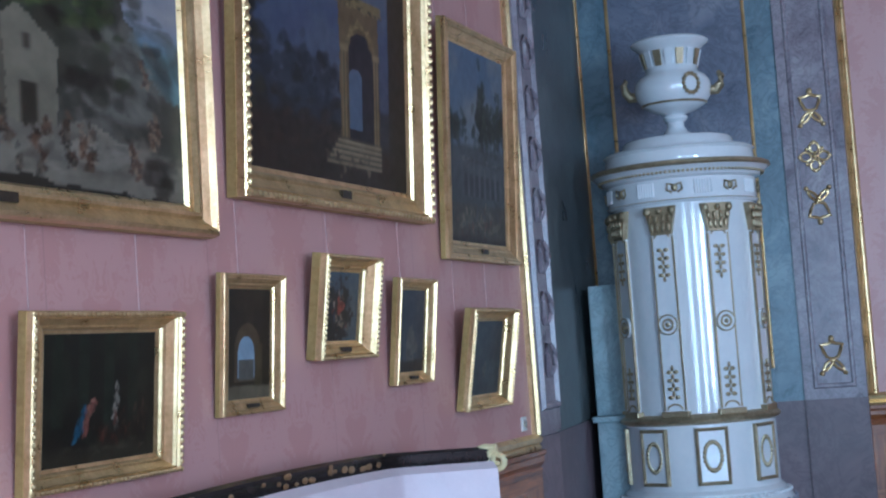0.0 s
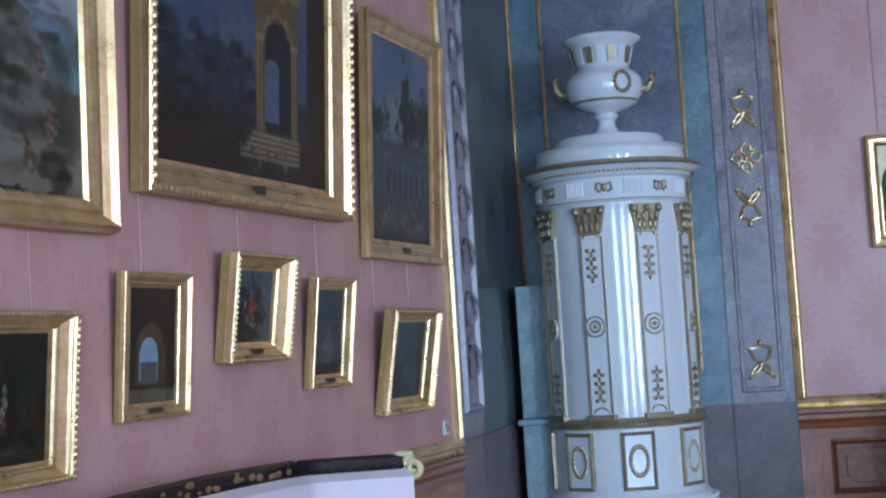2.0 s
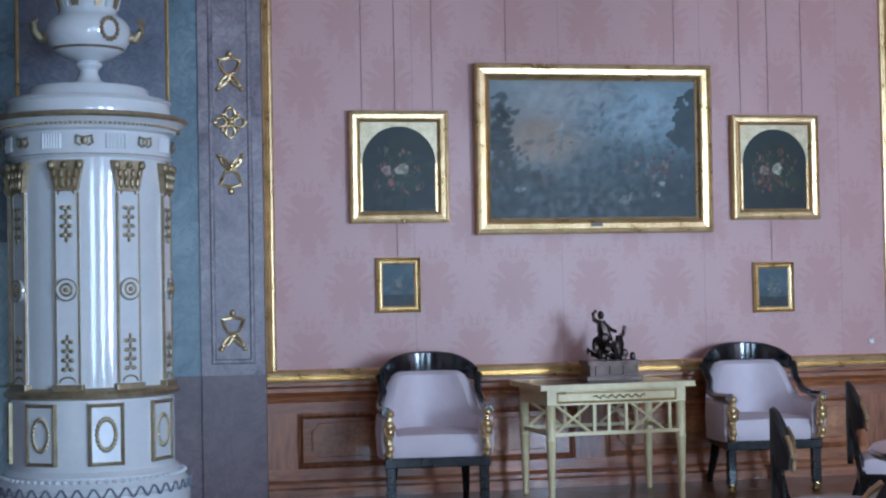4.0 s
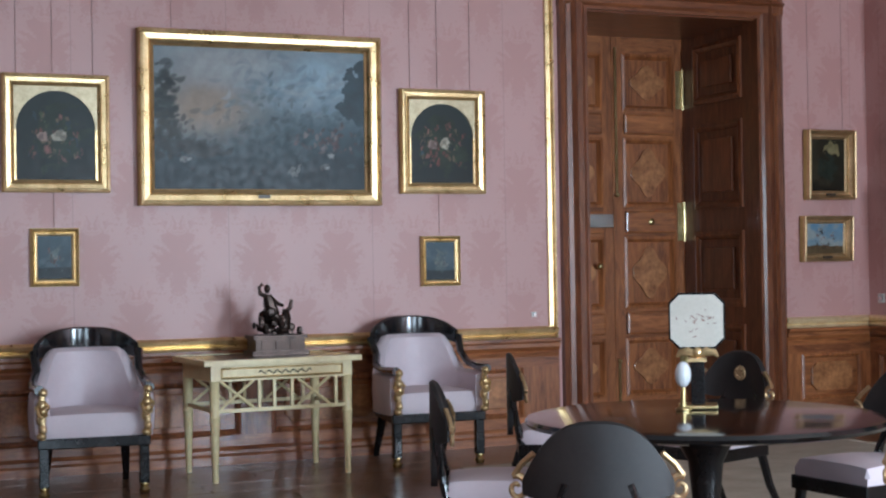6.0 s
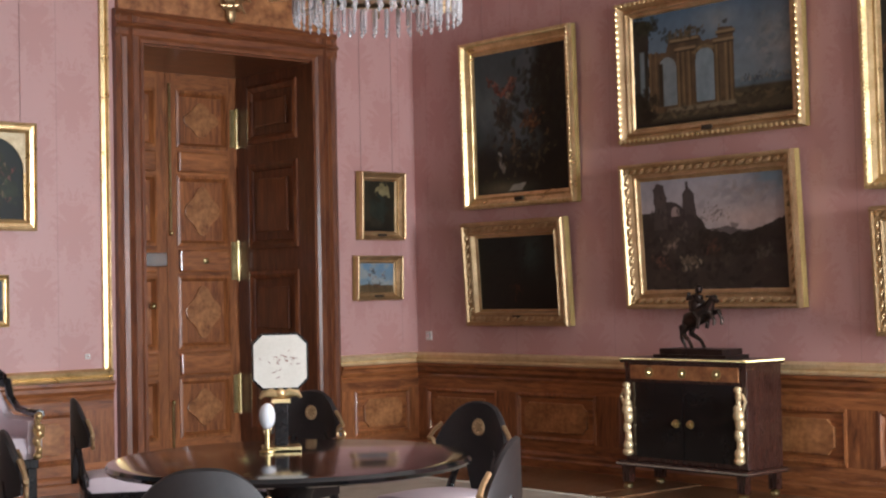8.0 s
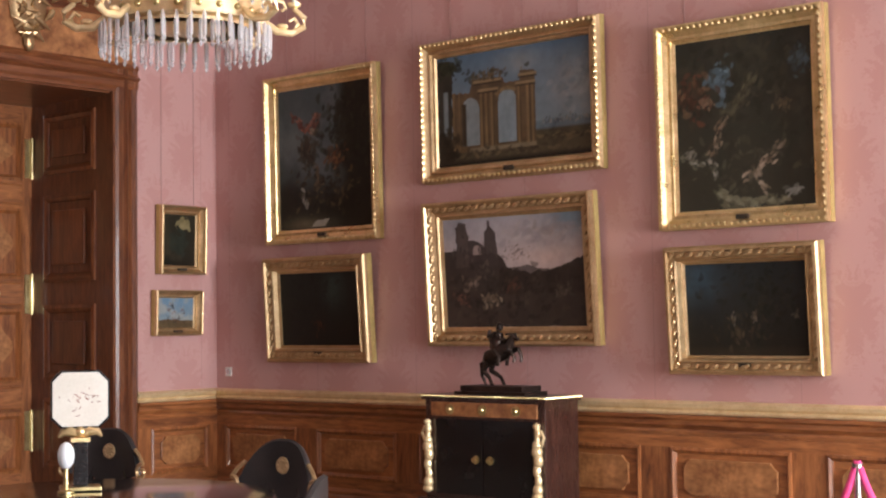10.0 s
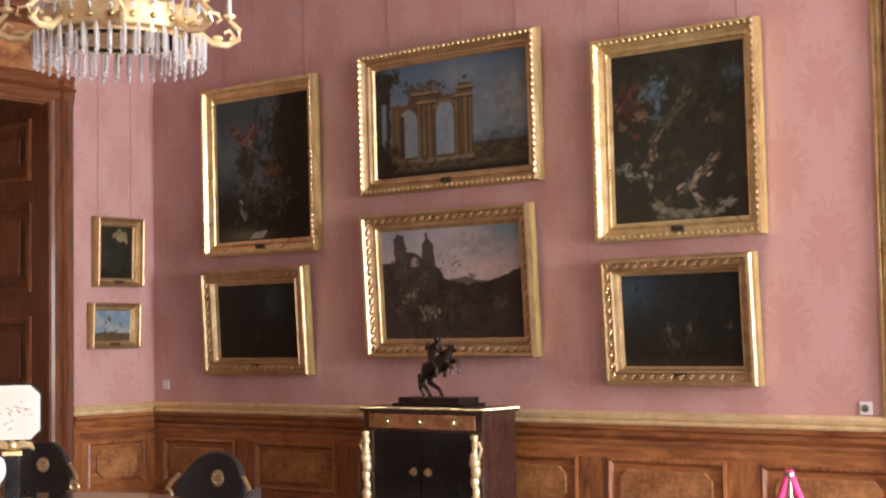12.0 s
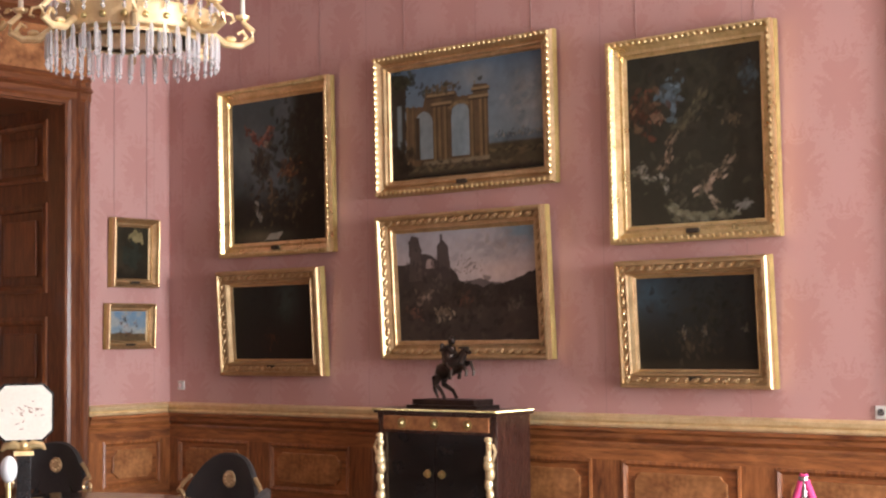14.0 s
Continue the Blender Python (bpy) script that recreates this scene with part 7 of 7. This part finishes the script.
part("plinth_line", sweep_frame(2 * CW + 0.09, 2 * CD + 0.085, [(0, -0.178), (0, -0.192), (0.02, -0.192), (0.02, -0.178)]), M_STEEL, cab, "bright metal edge").matrix_local = Matrix.Translation((0, -0.0275, 0)) @ Matrix.Rotation(radians(-90), 4, "X")
for sx in (-1, 1):
    for y in (-CD - 0.01, CD - 0.05):
        lg = part("leg", slab([(-0.035, -0.035), (0.035, -0.035), (0.03, 0.03), (-0.03, 0.03)], 0.05, 0.17), M_MAHOGANY, cab)
        lg.location = (sx * (CW - 0.03), y, 0)
        bm = blob(bmesh.new(), (0, -0.01, 0.026), 0.034, (1, 1.25, 0.76))
        part("paw_foot", bm, M_BRASS, lg, "gilt paw foot", True)


def rider(bm):
    for w, d, h0, h1 in ((0.32, 0.13, 0, 0.025), (0.28, 0.11, 0.025, 0.065)):
        box(-w, w, -d, d, h0, h1, bm)
    z = 0.065
    tube([(-0.125, 0, z + 0.165), (-0.09, 0, z + 0.19), (-0.02, 0, z + 0.215), (0.05, 0, z + 0.25), (0.09, 0, z + 0.27)], [0.036, 0.064, 0.06, 0.064, 0.044], 10, bm)
    tube([(0.07, 0, z + 0.26), (0.10, 0, z + 0.32), (0.125, 0, z + 0.35)], [0.042, 0.032, 0.024], 8, bm)
    tube([(0.12, 0, z + 0.352), (0.165, 0, z + 0.325)], [0.024, 0.014], 8, bm)
    for y, dx in ((-0.03, 0.0), (0.03, 0.06)):
        tube([(-0.09, y, z + 0.17), (-0.125 + dx * 0.4, y, z + 0.10), (-0.075 + dx, y, z + 0.055), (-0.045 + dx, y, z + 0.0)], [0.036, 0.022, 0.013, 0.013], 8, bm)
        tube([(0.07, y, z + 0.24), (0.13 + dx * 0.3, y, z + 0.235 + dx * 0.4), (0.155 + dx * 0.3, y, z + 0.20), (0.15 + dx * 0.3, y, z + 0.165)], [0.026, 0.016, 0.012, 0.011], 8, bm)
    tube([(-0.125, 0, z + 0.18), (-0.165, 0, z + 0.15), (-0.16, 0, z + 0.07), (-0.13, 0, z + 0.0)], [0.014, 0.022, 0.018, 0.007], 8, bm)
    tube([(-0.01, 0, z + 0.25), (-0.02, 0, z + 0.32), (-0.01, 0, z + 0.375)], [0.05, 0.054, 0.034], 10, bm)
    blob(bm, (0.0, 0, z + 0.412), 0.027, (1, 1, 1.25))
    tube([(-0.02, -0.03, z + 0.36), (-0.06, -0.045, z + 0.35), (-0.062, -0.03, z + 0.39)], [0.022, 0.02, 0.015], 8, bm)
    tube([(0.0, -0.03, z + 0.355), (0.045, -0.045, z + 0.325), (0.075, -0.03, z + 0.33)], [0.016, 0.013, 0.010], 8, bm)
    tube([(-0.03, 0.02, z + 0.37), (-0.075, 0.03, z + 0.31), (-0.085, 0.02, z + 0.25)], [0.028, 0.042, 0.016], 8, bm)
    for y in (-0.052, 0.052):
        tube([(-0.01, y, z + 0.25), (0.035, y, z + 0.205), (0.02, y, z + 0.14)], [0.022, 0.018, 0.014], 8, bm)


st = sculpt("bronze_rider", pose(9.57, -3.52, 0.935, 0, 0, -90), "small dark bronze rearing horse group on a black base", rider)

# ---------------- chandelier ----------------
CX, CY, CZ = 5.66, -4.86, 2.66
ch = thing("chandelier", pose(CX, CY, CZ), "gilt ring chandelier hung with cut crystal drops", "chandelier")
part("ring", lathe([(0.33, 0.17), (0.345, 0.165), (0.352, 0.175), (0.365, 0.25), (0.378, 0.268), (0.35, 0.272), (0.335, 0.245), (0.33, 0.17)], 72), M_GOLD_LIT, ch, "pierced gilt ring", True)
part("dish", lathe([(0.0, 0.135), (0.10, 0.138), (0.20, 0.15), (0.285, 0.162), (0.33, 0.175), (0.33, 0.182), (0.28, 0.172), (0.0, 0.148)], 60), M_GOLD_LIT, ch, "shallow gilt dish inside the ring", True)
part("lower_ring", lathe([(0.285, 0.15), (0.30, 0.145), (0.30, 0.16), (0.285, 0.165), (0.285, 0.15)], 60), M_GOLD_LIT, ch, smooth=True)
for k in range(24):
    a = 2 * math.pi * k / 24
    bm = bmesh.new()
    blob(bm, (0.358 * math.cos(a), 0.358 * math.sin(a), 0.205), 0.016, (1, 1, 1))
    part("rosette", bm, M_BRASS, ch, smooth=True)



def drop(length, r):
    bm = bmesh.new()
    n = 6
    rings = [[bm.verts.new((q * r * math.cos(2 * math.pi * k / n), q * r * math.sin(2 * math.pi * k / n), z)) for k in range(n)] for q, z in ((0.45, 0), (1, -0.12 * length), (1.0, -0.72 * length), (0.4, -0.78 * length), (1.05, -0.88 * length), (0.1, -length))]
    for p, q in zip(rings, rings[1:]):
        for k in range(n):
            bm.faces.new((p[k], p[(k + 1) % n], q[(k + 1) % n], q[k]))
    bm.faces.new(rings[0]), bm.faces.new(rings[-1][::-1])
    return bm


first = {}
for nm, count, rad, zt, ln in (("outer", 40, 0.385, 0.165, 0.15), ("upper", 26, 0.385, 0.36, 0.14), ("lower", 34, 0.295, 0.15, 0.13)):
    src = None
    for k in range(count):
        a = 2 * math.pi * (k + 0.3 * (nm == "upper")) / count
        if src is None:
            src = o = part("crystal_drop", drop(ln, 0.0105), M_CRYSTAL, ch)
        else:
            o = new("crystal_drop", src.data)
            o.parent = ch
        o.matrix_local = Matrix.Rotation(a, 4, "Z") @ Matrix.Translation((rad, 0, zt))
for k in range(8):
    a = 2 * math.pi * k / 8 + 0.12
    pts = [(0.36, 0.20), (0.42, 0.15), (0.49, 0.145), (0.545, 0.175), (0.55, 0.215), (0.50, 0.26)]
    bm = tube([(r, 0, z) for r, z in pts], [0.015, 0.018, 0.017, 0.015, 0.013, 0.012], 8)
    tube([(0.49, 0, 0.145), (0.52, 0, 0.185), (0.50, 0, 0.215), (0.475, 0, 0.20)], [0.012, 0.012, 0.010, 0.008], 6, bm)
    tube([(0.36, 0, 0.25), (0.40, 0, 0.30), (0.45, 0, 0.29), (0.46, 0, 0.26), (0.44, 0, 0.25)], 0.009, 6, bm)
    blob(bm, (0.445, 0, 0.175), 0.02, (1.4, 1, 0.8))
    lathe([(0.0, 0.26), (0.03, 0.27), (0.034, 0.285), (0.016, 0.29), (0.0, 0.29)], 14, bm, (0.5, 0, 0))
    arm = part("arm", bm, M_GOLD_LIT, ch, "gilt scrolled arm", True)
    arm.matrix_local = Matrix.Rotation(a, 4, "Z")
    part("candle", lathe([(0.0, 0.285), (0.012, 0.285), (0.011, 0.38), (0.0, 0.385)], 12, None, (0.5, 0, 0)), M_PAPER, arm, "white candle", True)
part("stem", lathe([(0.0, 0.2), (0.012, 0.2), (0.012, 0.5), (0.05, 0.55), (0.03, 0.62), (0.012, 0.7), (0.012, TOP - CZ), (0.0, TOP - CZ)], 16), M_GOLD_LIT, ch, smooth=True)
for k in range(4):
    a = 2 * math.pi * k / 4
    part("chain", tube([(0.345 * math.cos(a), 0.345 * math.sin(a), 0.245), (0.03 * math.cos(a), 0.03 * math.sin(a), 0.75)], 0.006, 6), M_GOLD_LIT, ch)

# ---------------- small things ----------------
def socket(m, label):
    s = thing("wall_socket", m, label, "socket")
    part("plate", box(-0.04, 0.04, -0.012, 0, -0.04, 0.04), M_WHITE, s, bevel=0.004)
    bm = bmesh.new()
    bmesh.ops.create_cone(bm, cap_ends=True, segments=20, radius1=0.024, radius2=0.022, depth=0.01, matrix=Matrix.Translation((0, -0.014, 0)) @ Matrix.Rotation(radians(90), 4, "X"))
    part("insert", bm, M_STEEL, s)


socket(pose(XE, -6.55, 0.955, 0, 0, -90), "white wall socket above the dado")
socket(pose(XE, -0.16, 1.05, 0, 0, -90), "white wall socket near the corner")
socket(pose(6.70, 0, 1.0) @ Matrix.Diagonal((0.5, 1, 0.5, 1)), "small white wall switch beside the door")
socket(WALL_W @ pose(-2.96, 0, 0.975), "small white wall socket above the dado")

post = thing("rope_barrier", pose(8.55, -6.72, 0), "chrome barrier post with pink velvet ropes", "barrier post")
part("base", lathe([(0.0, 0.0), (0.14, 0.0), (0.14, 0.015), (0.03, 0.04), (0.0, 0.04)], 32), M_STEEL, post, smooth=True)
part("post", lathe([(0.0, 0.03), (0.018, 0.03), (0.018, 0.66), (0.028, 0.67), (0.028, 0.69), (0.0, 0.70)], 20), M_STEEL, post, smooth=True)
for dx, dy in ((-0.25, 0.9), (0.35, -0.9)):
    part("rope", tube([(dx * t * 0.36, dy * t * 0.36, 0.70 - 1.10 * t + 0.80 * t * t) for t in np.linspace(0, 1, 16)], 0.02, 10), M_PINK, post, "pink velvet rope", True)

# parquet boards near the north wall, a little proud of one another
floor = bpy.data.objects["floor"]
boards = {}
rr = random.Random(7)
for i in range(27):
    x = 2.0 - 0.5 * (i % 2) * 0.9
    while x < XE - 0.1:
        key = rr.randrange(3)
        if key not in boards:
            bm = box(0, 0.893, 0, 0.117, -0.012, -0.002 + 0.0006 * key)
            bmesh.ops.recalc_face_normals(bm, faces=bm.faces)
            me = bpy.data.meshes.new("floor_board")
            bm.to_mesh(me), bm.free()
            me.materials.append(M_PARQUET)
            boards[key] = me
        o = new("floor_board", boards[key])
        o.parent = floor
        o.location = (x, -3.24 + i * 0.12, 0)
        x += 0.9
